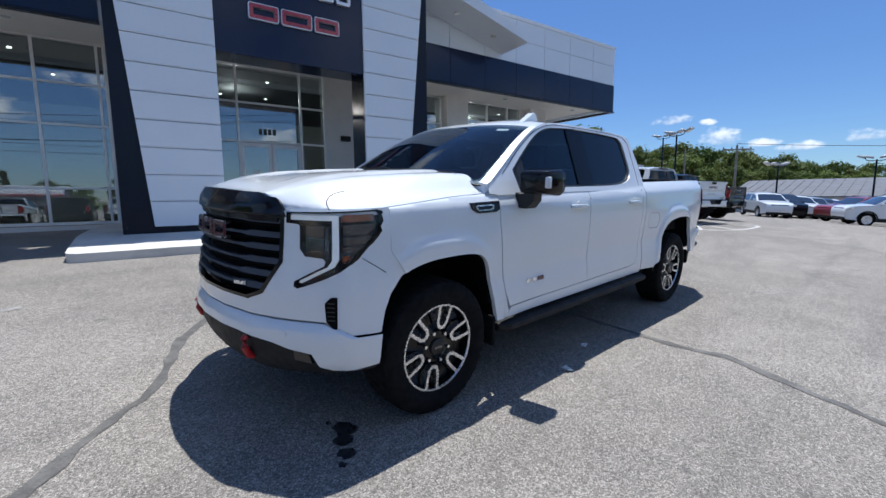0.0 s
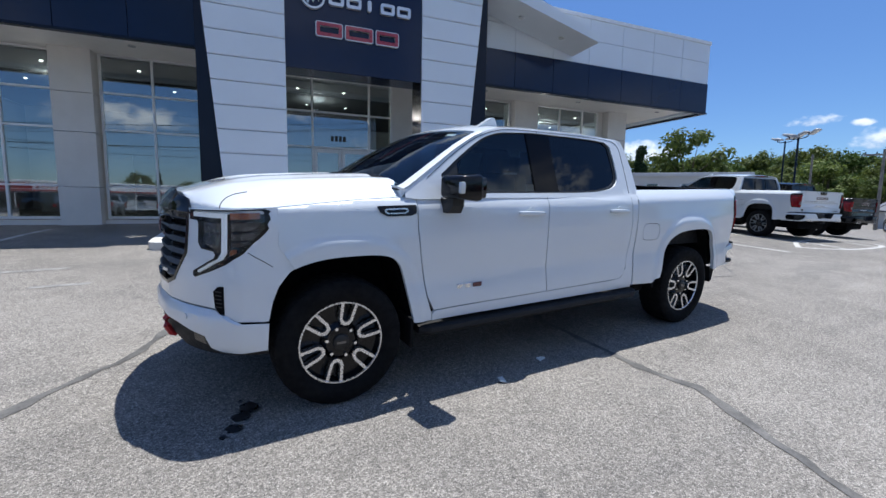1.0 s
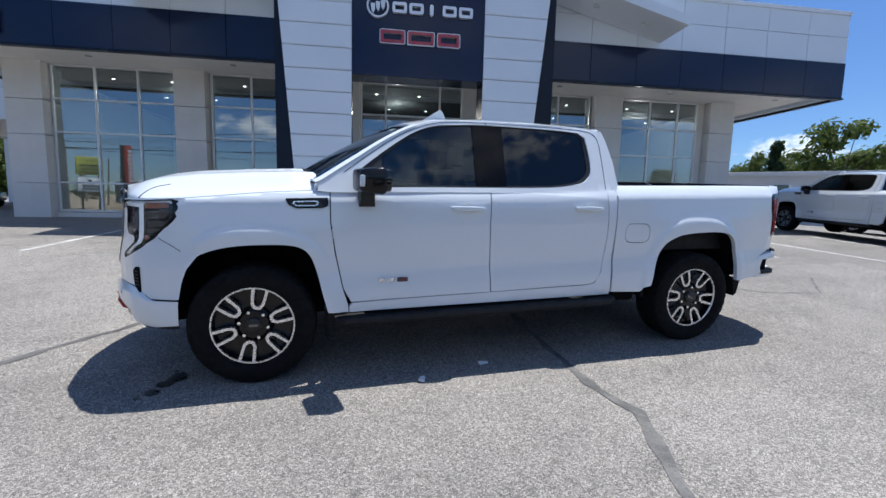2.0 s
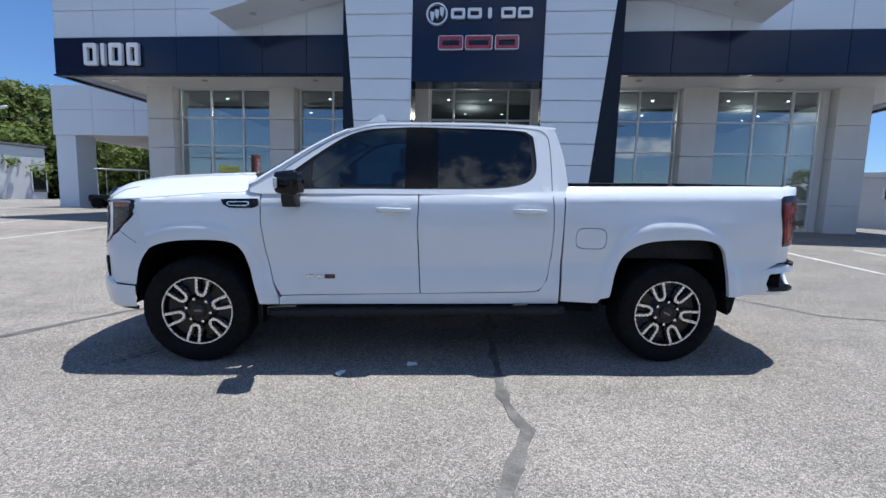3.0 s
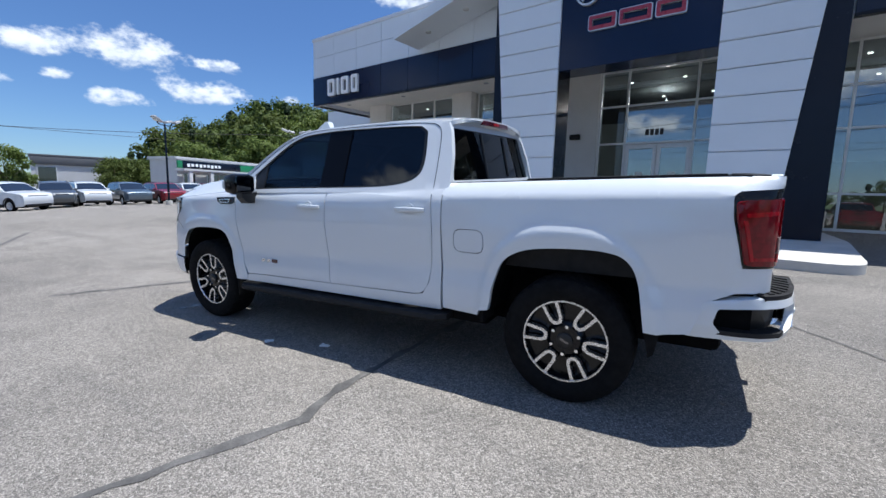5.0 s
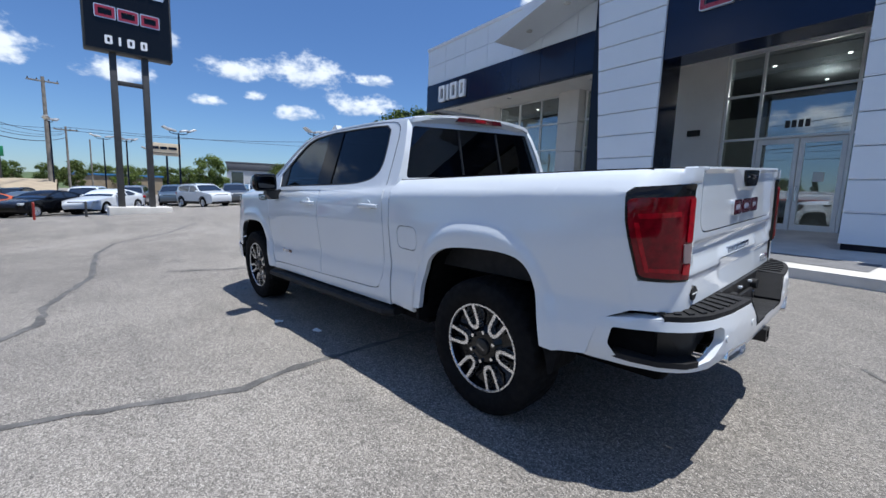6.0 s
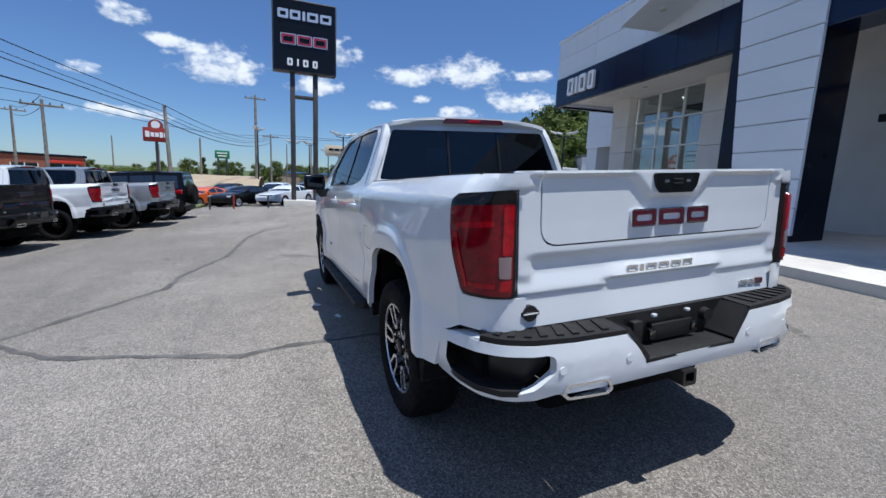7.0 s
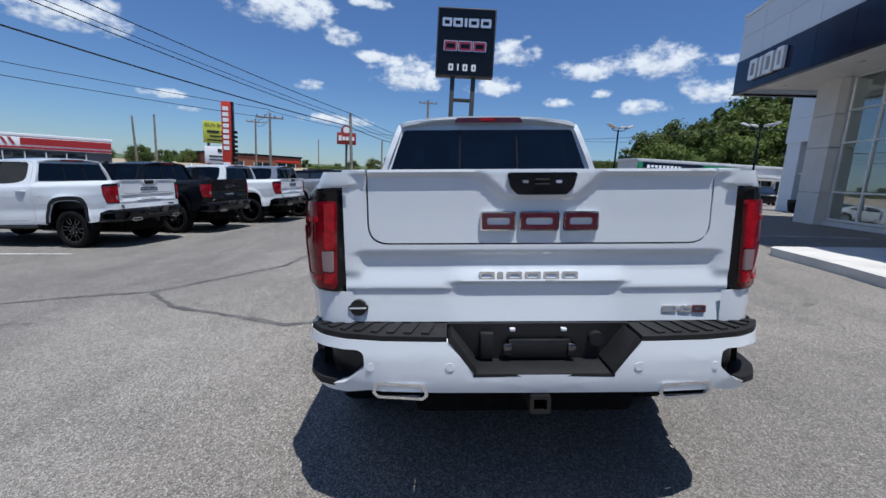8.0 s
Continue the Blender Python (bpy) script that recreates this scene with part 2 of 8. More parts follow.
def lathe(bm, prof, axis_pt, n=40):
    """Rings (y, r) turned round an axis along y through axis_pt (x, z)."""
    rings = []
    for y, r in prof:
        rings.append([bm.verts.new((axis_pt[0] + r * math.cos(k * math.tau / n), y, axis_pt[1] + r * math.sin(k * math.tau / n))) for k in range(n)])
    for a, b in zip(rings, rings[1:]):
        for k in range(n):
            bm.faces.new((a[k], a[(k + 1) % n], b[(k + 1) % n], b[k]))
    return rings


def curve(pts, n=4):
    """Catmull-Rom through points, open."""
    pts = [np.array(p, float) for p in pts]
    ext = [2 * pts[0] - pts[1], *pts, 2 * pts[-1] - pts[-2]]
    out = []
    for a, b, c, d in zip(ext, ext[1:], ext[2:], ext[3:]):
        for k in range(n):
            t = k / n
            out.append(tuple(0.5 * (2 * b + (c - a) * t + (2 * a - 5 * b + 4 * c - d) * t * t + (3 * b - a - 3 * c + d) * t ** 3)))
    return out + [tuple(pts[-1])]


def rounded(pts, r, n=4):
    """A closed polygon with rounded corners; r one radius or one each."""
    out = []
    k = len(pts)
    for i in range(k):
        p = np.array(pts[i], float)
        a, b = np.array(pts[i - 1], float) - p, np.array(pts[(i + 1) % k], float) - p
        rr = r[i] if isinstance(r, (list, tuple)) else r
        la, lb = np.linalg.norm(a), np.linalg.norm(b)
        q = min(rr, la * 0.45, lb * 0.45)
        if q < 1e-4:
            out.append(tuple(p))
            continue
        s, e = p + a / la * q, p + b / lb * q
        for j in range(n + 1):
            t = j / n
            out.append(tuple((1 - t) ** 2 * s + 2 * t * (1 - t) * p + t * t * e))
    return out


def sheet(outline, fn, thick=0.02, step=0.08, holes=(), inward=None, bm=None):
    """A shaped panel: a flat outline (a, b), with holes, cut to a fine grid and bent by fn(a, b) into space, with thickness along inward."""
    own = bmesh.new()
    for loop in (outline, *holes):
        vs = [own.verts.new((p[0], p[1], 0)) for p in loop]
        for i in range(len(vs)):
            own.edges.new((vs[i - 1], vs[i]))
    bmesh.ops.triangle_fill(own, use_beauty=True, use_dissolve=False, edges=own.edges[:])
    if step:
        for ax in (0, 1):
            lo, hi = min(p[ax] for p in outline), max(p[ax] for p in outline)
            st = step if not isinstance(step, tuple) else step[ax]
            for i in range(1, max(1, math.ceil((hi - lo) / st))):
                c, no = [0, 0, 0], [0, 0, 0]
                c[ax], no[ax] = lo + (hi - lo) * i / math.ceil((hi - lo) / st), 1
                bmesh.ops.bisect_plane(own, geom=own.verts[:] + own.edges[:] + own.faces[:], plane_co=c, plane_no=no, dist=1e-4)
    me_v = [tuple(v.co) for v in own.verts]
    index = {v: i for i, v in enumerate(own.verts)}
    faces = [[index[v] for v in f.verts] for f in own.faces]
    rim = [(index[e.verts[0]], index[e.verts[1]]) for e in own.edges if len(e.link_faces) == 1]
    own.free()
    out = bmesh.new() if bm is None else bm
    top = [out.verts.new(fn(a, b)) for a, b, _ in me_v]
    for f in faces:
        out.faces.new([top[i] for i in f])
    if thick:
        d = Vector(inward) * thick
        low = [out.verts.new(v.co + d) for v in top]
        for f in faces:
            out.faces.new([low[i] for i in f][::-1])
        for i, j in rim:
            out.faces.new((top[i], top[j], low[j], low[i]))
    return out


def mirrored(bm):
    """A copy of a mesh in work, flipped across y = 0."""
    me = bpy.data.meshes.new("flip")
    bm.to_mesh(me)
    other = bmesh.new()
    other.from_mesh(me)
    bpy.data.meshes.remove(me)
    bmesh.ops.scale(other, vec=(1, -1, 1), verts=other.verts)
    return other


def loft(bm, rings, closed=True, caps=True):
    """Skin over rings of equal count."""
    made = [[bm.verts.new(p) for p in ring] for ring in rings]
    n = len(made[0])
    for a, b in zip(made, made[1:]):
        for k in range(n if closed else n - 1):
            bm.faces.new((a[k], a[(k + 1) % n], b[(k + 1) % n], b[k]))
    if caps and closed:
        bm.faces.new(made[0][::-1])
        bm.faces.new(made[-1])
    return made


def lerp(x, xs, ys):
    return float(np.interp(x, xs, ys))


# ---- ground ----
def ground_z(y, x=0.0):
    """The lot falls from the building towards the street, and gently away at both far ends."""
    ends = -0.042 * (min(max(x, 14.0), 56.0) - 14.0) + 0.027 * (min(max(x, -36.0), -17.0) + 17.0)
    return 0.035 * (min(max(y, -12.0), 9.0) + 0.93) + ends + site_fall(x, y)


def site_fall(x, y):
    """The long even fall of the whole site."""
    along = 0.0136 * min(max(x, -6.0), 6.0) + 0.007 * (min(max(x, -90.0), -6.0) + 6.0) + 0.007 * (min(max(x, 6.0), 90.0) - 6.0)
    return 0.0235 + along + 0.021 * (min(max(y, -60.0), 60.0) + 0.93)


LIE, PITCH = math.degrees(math.atan(0.056)), math.degrees(math.atan(0.0136))      # the lot's cross fall and long fall under the pickup


# ---- ground sheet and its markings ----
def asphalt_material():
    mat = bpy.data.materials.new("asphalt")
    mat.use_nodes = True
    t = Nodes(mat.node_tree)
    co = t.n("TexCoord").outputs["Object"]
    wide = t.noise(0.22, 5.0, 0.62, co, 0.6)
    mid = t.noise(1.7, 6.0, 0.65, co)
    base = t.ramp(wide, [(0.30, (0.193, 0.175, 0.154)), (0.48, (0.251, 0.229, 0.202)), (0.68, (0.314, 0.287, 0.254))])
    base = t.mix(t.maprange(mid, 0.38, 0.70, 0.0, 0.3), base, (0.14, 0.132, 0.124, 1))
    # stretched run-off and tyre streaks along the lane
    streak = t.noise(0.9, 4.0, 0.6, t.n("VectorMath", operation="MULTIPLY", ins={0: co, 1: (0.22, 1.6, 1.0)}).outputs[0])
    base = t.mix(t.maprange(streak, 0.52, 0.70, 0.0, 0.3), base, (0.070, 0.069, 0.070, 1))
    # exposed aggregate: every stone its own tone, dark binder between
    stone = None
    for sc, low, high in ((95.0, 0.60, 1.40), (170.0, 0.52, 1.48)):
        vor = t.n("TexVoronoi", feature="F1", ins={"Scale": sc, "Randomness": 1.0, "Vector": co})
        pick = t.n("SeparateColor", ins={0: vor.outputs["Color"]}).outputs[0]
        mult = t.maprange(pick, 0.0, 1.0, low, high, False)
        base = t.mix(1.0, base, t.n("CombineColor", ins={0: mult, 1: mult, 2: mult}), "MULTIPLY")
        top = t.math("MULTIPLY", t.maprange(vor.outputs["Distance"], 0.20, 0.50, 1.0, 0.0), t.maprange(pick, 0.76, 0.94))
        stone = top if stone is None else t.math("MAXIMUM", stone, top)
    base = t.mix(t.math("MULTIPLY", stone, 0.8), base, (0.60, 0.565, 0.52, 1))
    grit = t.noise(200.0, 3.0, 0.65, co)
    base = t.mix(t.maprange(grit, 0.46, 0.62, 0.0, 0.6), base, (0.042, 0.040, 0.038, 1))
    # darker tone beside the building, and again towards the street
    pos = t.n("SeparateXYZ", ins={0: co})
    by_building = t.math("MULTIPLY", t.maprange(t.math("ADD", pos.outputs[1], t.math("MULTIPLY", wide, 2.0)), 0.6, 2.2), t.maprange(pos.outputs[0], -0.5, 3.0))
    base = t.mix(t.math("MULTIPLY", by_building, 0.22), base, (0.10, 0.099, 0.099, 1))
    lane = t.maprange(t.math("ADD", pos.outputs[1], t.math("MULTIPLY", wide, 3.0)), -0.6, -3.4)
    base = t.mix(t.math("MULTIPLY", lane, 0.22), base, (0.10, 0.098, 0.096, 1))
    # oil drops
    oil = t.noise(2.6, 2.0, 0.4, co)
    base = t.mix(t.maprange(oil, 0.735, 0.77, 0.0, 0.5), base, (0.045, 0.044, 0.044, 1))
    sh = t.n("BsdfPrincipled", ins={"Base Color": base, "Roughness": t.maprange(mid, 0.3, 0.7, 0.78, 0.92), "Specular IOR Level": 0.4})
    h = t.math("ADD", t.math("MULTIPLY", stone, 0.9), t.math("MULTIPLY", grit, 0.7))
    t.put(sh, "Normal", t.n("Bump", ins={"Strength": 0.9, "Distance": 0.006, "Height": h}))
    t.n("OutputMaterial", ins={0: sh})
    return mat


M["asphalt"] = asphalt_material()
M["tar"] = material("tar", (0.075, 0.072, 0.068), 0.75, var=0.5, scale=5, bump=0.3, bump_scale=60, col2=(0.145, 0.138, 0.13), grain=0.4, grain_scale=70)
M["damp"] = material("damp", (0.03, 0.03, 0.031), 0.3, var=0.4, scale=10)
M["line_paint"] = material("line_paint", (0.62, 0.61, 0.58), 0.75, scale=5, col2=(0.30, 0.29, 0.28), grain=0.5, grain_scale=60)
M["worn_paint"] = material("worn_paint", (0.36, 0.35, 0.33), 0.85, scale=7, col2=(0.16, 0.155, 0.15), grain=0.6, grain_scale=60)
M["concrete"] = material("concrete", (0.60, 0.58, 0.54), 0.85, var=0.2, scale=1.3, bump=0.25, bump_scale=90, grain=0.12, grain_scale=160)
M["grass"] = material("grass", (0.055, 0.095, 0.022), 0.9, scale=2.0, col2=(0.14, 0.13, 0.05), bump=0.5, bump_scale=60)

xs = sorted({-3000, -700, -160, -90, -36, -17, -6, 6, 14, 56, 90, *range(-60, 61, 4), 160, 700, 3000})
ys = sorted({-3000, -700, -160, -60, -40, -26, -18, -12, -8, -4, 0, 4, 9, 12, 18, 26, 40, 60, 160, 700, 3000})
bm = bmesh.new()
grid = [[bm.verts.new((x, y, ground_z(y, x))) for y in ys] for x in xs]
for a, b in zip(grid, grid[1:]):
    for i in range(len(ys) - 1):
        bm.faces.new((a[i], b[i], b[i + 1], a[i + 1]))
tagged(finish("ground", bm, "asphalt", smooth=None), "worn light grey asphalt parking lot with exposed aggregate", "ground", kind="structure")


def strip(bm, pts, width, lift, jag=0.0, seed=1, sub=1):
    """A ribbon that follows the ground along points."""
    rng = random.Random(seed)
    if jag:
        pts = curve(pts, 1)
        fine = []
        for (ax, ay), (bx, by) in zip(pts, pts[1:]):
            k = max(2, int(math.hypot(bx - ax, by - ay) / 0.12))
            for i in range(k):
                f = i / k
                fine.append((ax + (bx - ax) * f + rng.uniform(-jag, jag), ay + (by - ay) * f + rng.uniform(-jag, jag)))
        pts = fine + [pts[-1]]
    left, right = [], []
    for i, p in enumerate(pts):
        a, b = np.array(pts[max(i - 1, 0)]), np.array(pts[min(i + 1, len(pts) - 1)])
        d = (b - a) / (np.linalg.norm(b - a) + 1e-9)
        n = np.array((-d[1], d[0])) * width * (0.5 if not jag else rng.uniform(0.28, 0.72))
        for side, s in ((left, 1), (right, -1)):
            q = np.array(p) + n * s
            side.append(bm.verts.new((q[0], q[1], ground_z(q[1], q[0]) + lift)))
    for i in range(len(pts) - 1):
        bm.faces.new((left[i], left[i + 1], right[i + 1], right[i]))


CRACKS = [
    ([(-4.6, -1.5), (-3.95, -0.5), (-3.58, 0.0), (-3.40, 0.2), (-3.15, 0.5), (-2.97, 0.95), (-2.83, 1.36), (-2.56, 1.76), (-2.2, 2.3)], 0.075),
    ([(0.62, 0.6), (0.52, -0.35), (0.48, -1.16), (0.47, -1.55), (0.55, -1.85), (0.42, -2.17), (0.30, -2.46), (0.10, -3.0), (-0.07, -3.4), (-0.7, -4.07), (-0.5, -4.8), (-0.1, -5.6)], 0.075),
    ([(-0.7, -4.07), (-1.5, -3.57), (-2.4, -3.0), (-3.25, -2.95), (-5.0, -2.46), (-7.8, -2.26), (-9.4, -1.84), (-10.9, -0.5), (-13.5, 0.8)], 0.085),
    ([(6.2, 1.0), (5.2, 0.2), (4.4, 0.4), (3.4, 1.6)], 0.03),
]
for i, (pts, width) in enumerate(CRACKS):
    bm = bmesh.new()
    strip(bm, pts, width, 0.004, 0.016, i + 3)
    tagged(finish("crack_seal", bm, "tar", smooth=None), "dark tar-filled crack winding across the asphalt", "crack", "cracks in the lot", "structure")

STRIPES = [([(-12.0, 5.3), (-12.1, 9.6)], "line_paint"), ([(-9.45, 4.6), (-8.9, 7.6)], "line_paint"), ([(-14.0, 6.0), (-14.3, 11.2)], "line_paint"),
           ([(-6.5, 5.0), (-5.78, 9.97)], "line_paint"), ([(7.6, 2.6), (7.68, 5.7)], "line_paint"), ([(9.6, 1.2), (9.72, 5.4)], "line_paint"), ([(12.4, 1.2), (12.6, 5.4)], "line_paint"),
           ([(-3.72, -12.6), (-3.62, -7.7)], "line_paint"), ([(-6.75, -12.0), (-6.3, -7.1)], "line_paint"), ([(-9.1, -11.5), (-8.6, -6.5)], "line_paint"), ([(-11.6, -10.8), (-11.1, -5.9)], "line_paint"),
           ([(-5.3, 4.44), (-4.35, 4.52)], "worn_paint"), ([(-4.5, 3.35), (-3.9, 3.35)], "worn_paint"), ([(-1.2, -13), (-1.1, -8.2)], "line_paint"), ([(1.4, -13), (1.5, -8.2)], "line_paint")]
for i, (pts, mat) in enumerate(STRIPES):
    bm = bmesh.new()
    strip(bm, [tuple(np.array(pts[0]) + (np.array(pts[1]) - np.array(pts[0])) * f / 8) for f in range(9)], 0.11, 0.005)
    tagged(finish("parking_stripe", bm, mat, smooth=None), "worn white painted parking stripe on the asphalt", "stripe", "parking stripes", "structure")

for label, arc in (("white painted traffic island outline with hatching", [(10.9, 1.55), (12.0, 0.9), (14.0, 0.8), (15.2, 1.4), (14.6, 2.1), (12.6, 2.2)]),
                   ("white painted traffic island outline near the far row", [(-11.2, 6.4), (-11.9, 5.2), (-14.0, 5.5), (-15.0, 6.3), (-14.6, 7.4), (-12.5, 7.9)])):
    bm = bmesh.new()
    loop = curve(arc + [arc[0]], 6)
    strip(bm, loop, 0.12, 0.005)
    for f in (0.35, 0.6):
        a, b = loop[int(len(loop) * f * 0.5)], loop[int(len(loop) * (1 - f * 0.5))]
        strip(bm, [a, ((a[0] + b[0]) / 2, (a[1] + b[1]) / 2), b], 0.1, 0.006)
    tagged(finish("island_marking", bm, "line_paint", smooth=None), label, "road marking", kind="structure")

bm = bmesh.new()
rng = random.Random(4)
for cx, cy, r in ((-2.40, -0.72, 0.075), (-2.45, -0.82, 0.06), (-2.50, -0.93, 0.05), (-2.56, -1.0, 0.025), (-2.44, -0.62, 0.02)):
    ring = [bm.verts.new((cx + r * math.cos(a) * rng.uniform(0.6, 1.2), cy + r * math.sin(a) * rng.uniform(0.7, 1.25), ground_z(cy + r * math.sin(a), cx) + 0.0045)) for a in np.linspace(0, math.tau, 14)[:-1]]
    bm.faces.new(ring)
tagged(finish("damp_spot", bm, "damp", smooth=None), "dark damp drip stain under the parked pickup", "stain", kind="structure")

# ---- the dealership building: u along the front, v out towards the lot ----
SIZE = 0.9587
SITE = pose(0.793, 8.421, 0.24, 0, 0, -7.17) @ Matrix.Scale(SIZE, 4)


def at(u, v, z):
    return (u, -v, z)


def vbox(bm, u0, u1, v0, v1, z0, z1, bevel=0.0, seg=1):
    box(bm, (u0, -v1, z0), (u1, -v0, z1), bevel, seg=seg)


M["panel_white"] = material("panel_white", (0.635, 0.695, 0.765), 0.42, var=0.03, scale=0.8, spec=0.5)
M["panel_navy"] = material("panel_navy", (0.004, 0.011, 0.040), 0.16, var=0.15, scale=0.7, spec=0.4)
M["panel_dark"] = material("panel_dark", (0.006, 0.010, 0.022), 0.25, var=0.15, scale=0.9, spec=0.22)
M["stucco"] = material("stucco", (0.64, 0.63, 0.61), 0.8, var=0.06, scale=1.5, bump=0.12, bump_scale=120)
M["soffit"] = material("soffit", (0.74, 0.72, 0.68), 0.7, var=0.06, scale=1.2)
M["aluminium"] = material("aluminium", (0.70, 0.71, 0.72), 0.38, metal=0.2, var=0.06)
M["interior_wall"] = material("interior_wall", (0.52, 0.52, 0.52), 0.8, var=0.1)
M["interior_dark"] = material("interior_dark", (0.15, 0.15, 0.155), 0.8, var=0.2)
M["floor_tile"] = material("floor_tile", (0.45, 0.44, 0.42), 0.25, var=0.12)
M["downlight"] = material("downlight", (0.9, 0.9, 0.85), 0.5, emit=((1.0, 0.93, 0.8), 4.5))
# paler than the boards: the glint along their joints is in this colour
M["bright_trim"] = material("bright_trim", (0.88, 0.89, 0.90), 0.25, metal=0.0, var=0.04)
M["sign_red"] = material("sign_red", (0.30, 0.016, 0.034), 0.3, coat=0.5, var=0.08)
M["sign_silver"] = material("sign_silver", (0.66, 0.68, 0.71), 0.22, metal=0.55, var=0.05)
M["sign_white"] = material("sign_white", (0.8, 0.81, 0.82), 0.4, var=0.03)
M["roofing"] = material("roofing", (0.35, 0.35, 0.35), 0.9, var=0.1)

showroom = empty("dealership_building", SITE, "white panelled car dealership with navy fascia and tall glazing", "building")
U0, U1, TOP = -13.6, 14.95, 7.77
T0, T1 = -3.44, 4.13          # the portal's outer faces
PARTS_LAST = []               # panels and panes, linked at the end of the file


def later(name, args, mat, parent, label=""):
    PARTS_LAST.append((name, args, mat, parent, label))


# fascia: white parapet in two courses over a navy band, in separate cassettes
for lo, hi in ((U0, T0 - 0.1), (T1 + 0.1, U1)):
    count = round((hi - lo) / 1.52)
    st = (hi - lo) / count
    for i in range(count):
        a, b = lo + st * i + 0.006, lo + st * (i + 1) - 0.006
        later("white_panel", (a, b, -0.06, 0.0, 6.106, 6.93), "panel_white", showroom)
        later("white_panel", (a, b, -0.06, 0.0, 6.945, TOP - 0.12), "panel_white", showroom)
        later("navy_panel", (a, b, -0.06, 0.03, 4.96, 6.095), "panel_navy", showroom)
later("fascia_backing", (U0 + 0.02, U1 - 0.02, -0.35, -0.065, 4.98, TOP - 0.13), "panel_white", showroom)
later("fascia_backing", (U0 + 0.02, U0 + 0.3, -14, -0.36, 4.98, TOP - 0.13), "panel_white", showroom)
later("fascia_backing", (U1 - 0.3, U1 - 0.02, -14, -0.36, 4.98, TOP - 0.13), "panel_white", showroom)
later("parapet_cap", (U0 - 0.03, T0 - 0.1, -0.4, 0.04, TOP - 0.12, TOP), "aluminium", showroom)
later("parapet_cap", (T1 + 0.1, U1 + 0.03, -0.4, 0.04, TOP - 0.12, TOP), "aluminium", showroom)
later("parapet_cap", (U0 - 0.03, U0 + 0.32, -14, -0.41, TOP - 0.12, TOP), "aluminium", showroom)
later("parapet_cap", (U1 - 0.32, U1 + 0.03, -14, -0.41, TOP - 0.12, TOP), "aluminium", showroom)
for i in range(8):
    for u, s in ((U0, -1), (U1, 1)):
        a, b = -0.07 - 1.72 * i, -0.07 - 1.72 * (i + 1) + 0.012
        x0, x1 = sorted((u, u + 0.05 * s))
        later("white_panel", (x0, x1, b, a, 6.106, 6.93), "panel_white", showroom)
        later("white_panel", (x0, x1, b, a, 6.945, TOP - 0.12), "panel_white", showroom)
        x0, x1 = sorted((u, u + 0.08 * s))
        later("navy_panel", (x0, x1, b, a, 4.96, 6.095), "panel_navy", showroom)
# drip edge and soffit
later("drip_edge", (U0 - 0.05, T0 - 0.1, -0.12, 0.05, 4.90, 4.955), "panel_dark", showroom)
later("drip_edge", (T1 + 0.1, U1 + 0.05, -0.12, 0.05, 4.90, 4.955), "panel_dark", showroom)
later("drip_edge", (U0 - 0.05, U0 + 0.12, -14, -0.125, 4.90, 4.955), "panel_dark", showroom)
later("drip_edge", (U1 - 0.12, U1 + 0.05, -14, -0.125, 4.90, 4.955), "panel_dark", showroom)
later("soffit", (U0 + 0.12, U1 - 0.12, -14, -0.125, 5.10, 5.145), "soffit", showroom)
later("soffit", (T0, T1, -0.124, 0.55, 5.10, 5.145), "soffit", showroom)
bm = bmesh.new()
vbox(bm, U0 + 0.3, U1 - 0.3, -14, -0.36, TOP - 0.6, TOP - 0.5)
part("roof", bm, "roofing", showroom)
for u, v in ((-12.6, -1.2), (-9.2, -1.2), (-5.2, -1.2), (5.3, -1.2), (9.4, -1.2), (13.6, -1.2), (-0.7, -0.6), (1.0, -0.6)):
    bm = bmesh.new()
    cyl(bm, at(u, v, 5.075), at(u, v, 5.105), 0.09, 16)
    part("soffit_downlight", bm, "lamp_white", showroom)

# portal: two dark legs faced with white boards, and the sign board between
bm = bmesh.new()
vbox(bm, T0, -1.51, 0.25, 1.11, 0.2, 8.5, 0.01)
part("portal_leg", bm, "panel_dark", showroom, "dark navy metal portal leg")
bm = bmesh.new()
vbox(bm, 2.11, T1, 0.25, 1.11, 0.2, 8.5, 0.01)
part("portal_leg", bm, "panel_dark", showroom, "dark navy metal portal leg")
bm = bmesh.new()
vbox(bm, -1.505, 2.105, 0.35, 1.12, 4.42, 8.5, 0.01)
part("sign_board", bm, "panel_navy", showroom, "glossy navy sign board between the portal legs")


def board(bm, side, z0, z1, lip=0.018):
    """One white board of a portal leg: the outer edge leans with height."""
    def outer(z):
        return (-2.83 - 0.081 * z) if side < 0 else (3.285 + 0.093 * z)
    inner = -1.48 if side < 0 else 2.09
    a0, a1 = outer(z0), outer(z1)
    back = [at(inner, 1.115, z0), at(a0, 1.115, z0), at(a1, 1.115, z1), at(inner, 1.115, z1)]
    frnt = [at(inner, 1.18, z0), at(a0, 1.18, z0), at(a1, 1.18, z1 - lip), at(inner, 1.18, z1 - lip)]
    loft(bm, [back, frnt])


def joint(bm, side, z0, z1):
    """Bright bevelled strip in the joint above a board: a highlight in pale colour."""
    edge = (-2.83 - 0.081 * z0) if side < 0 else (3.285 + 0.093 * z0)
    inner = -1.48 if side < 0 else 2.09
    loft(bm, [[at(u, 1.116, z0), at(u, 1.183, z0), at(u, 1.165, z1), at(u, 1.116, z1)] for u in (inner, edge)])


z = 0.54
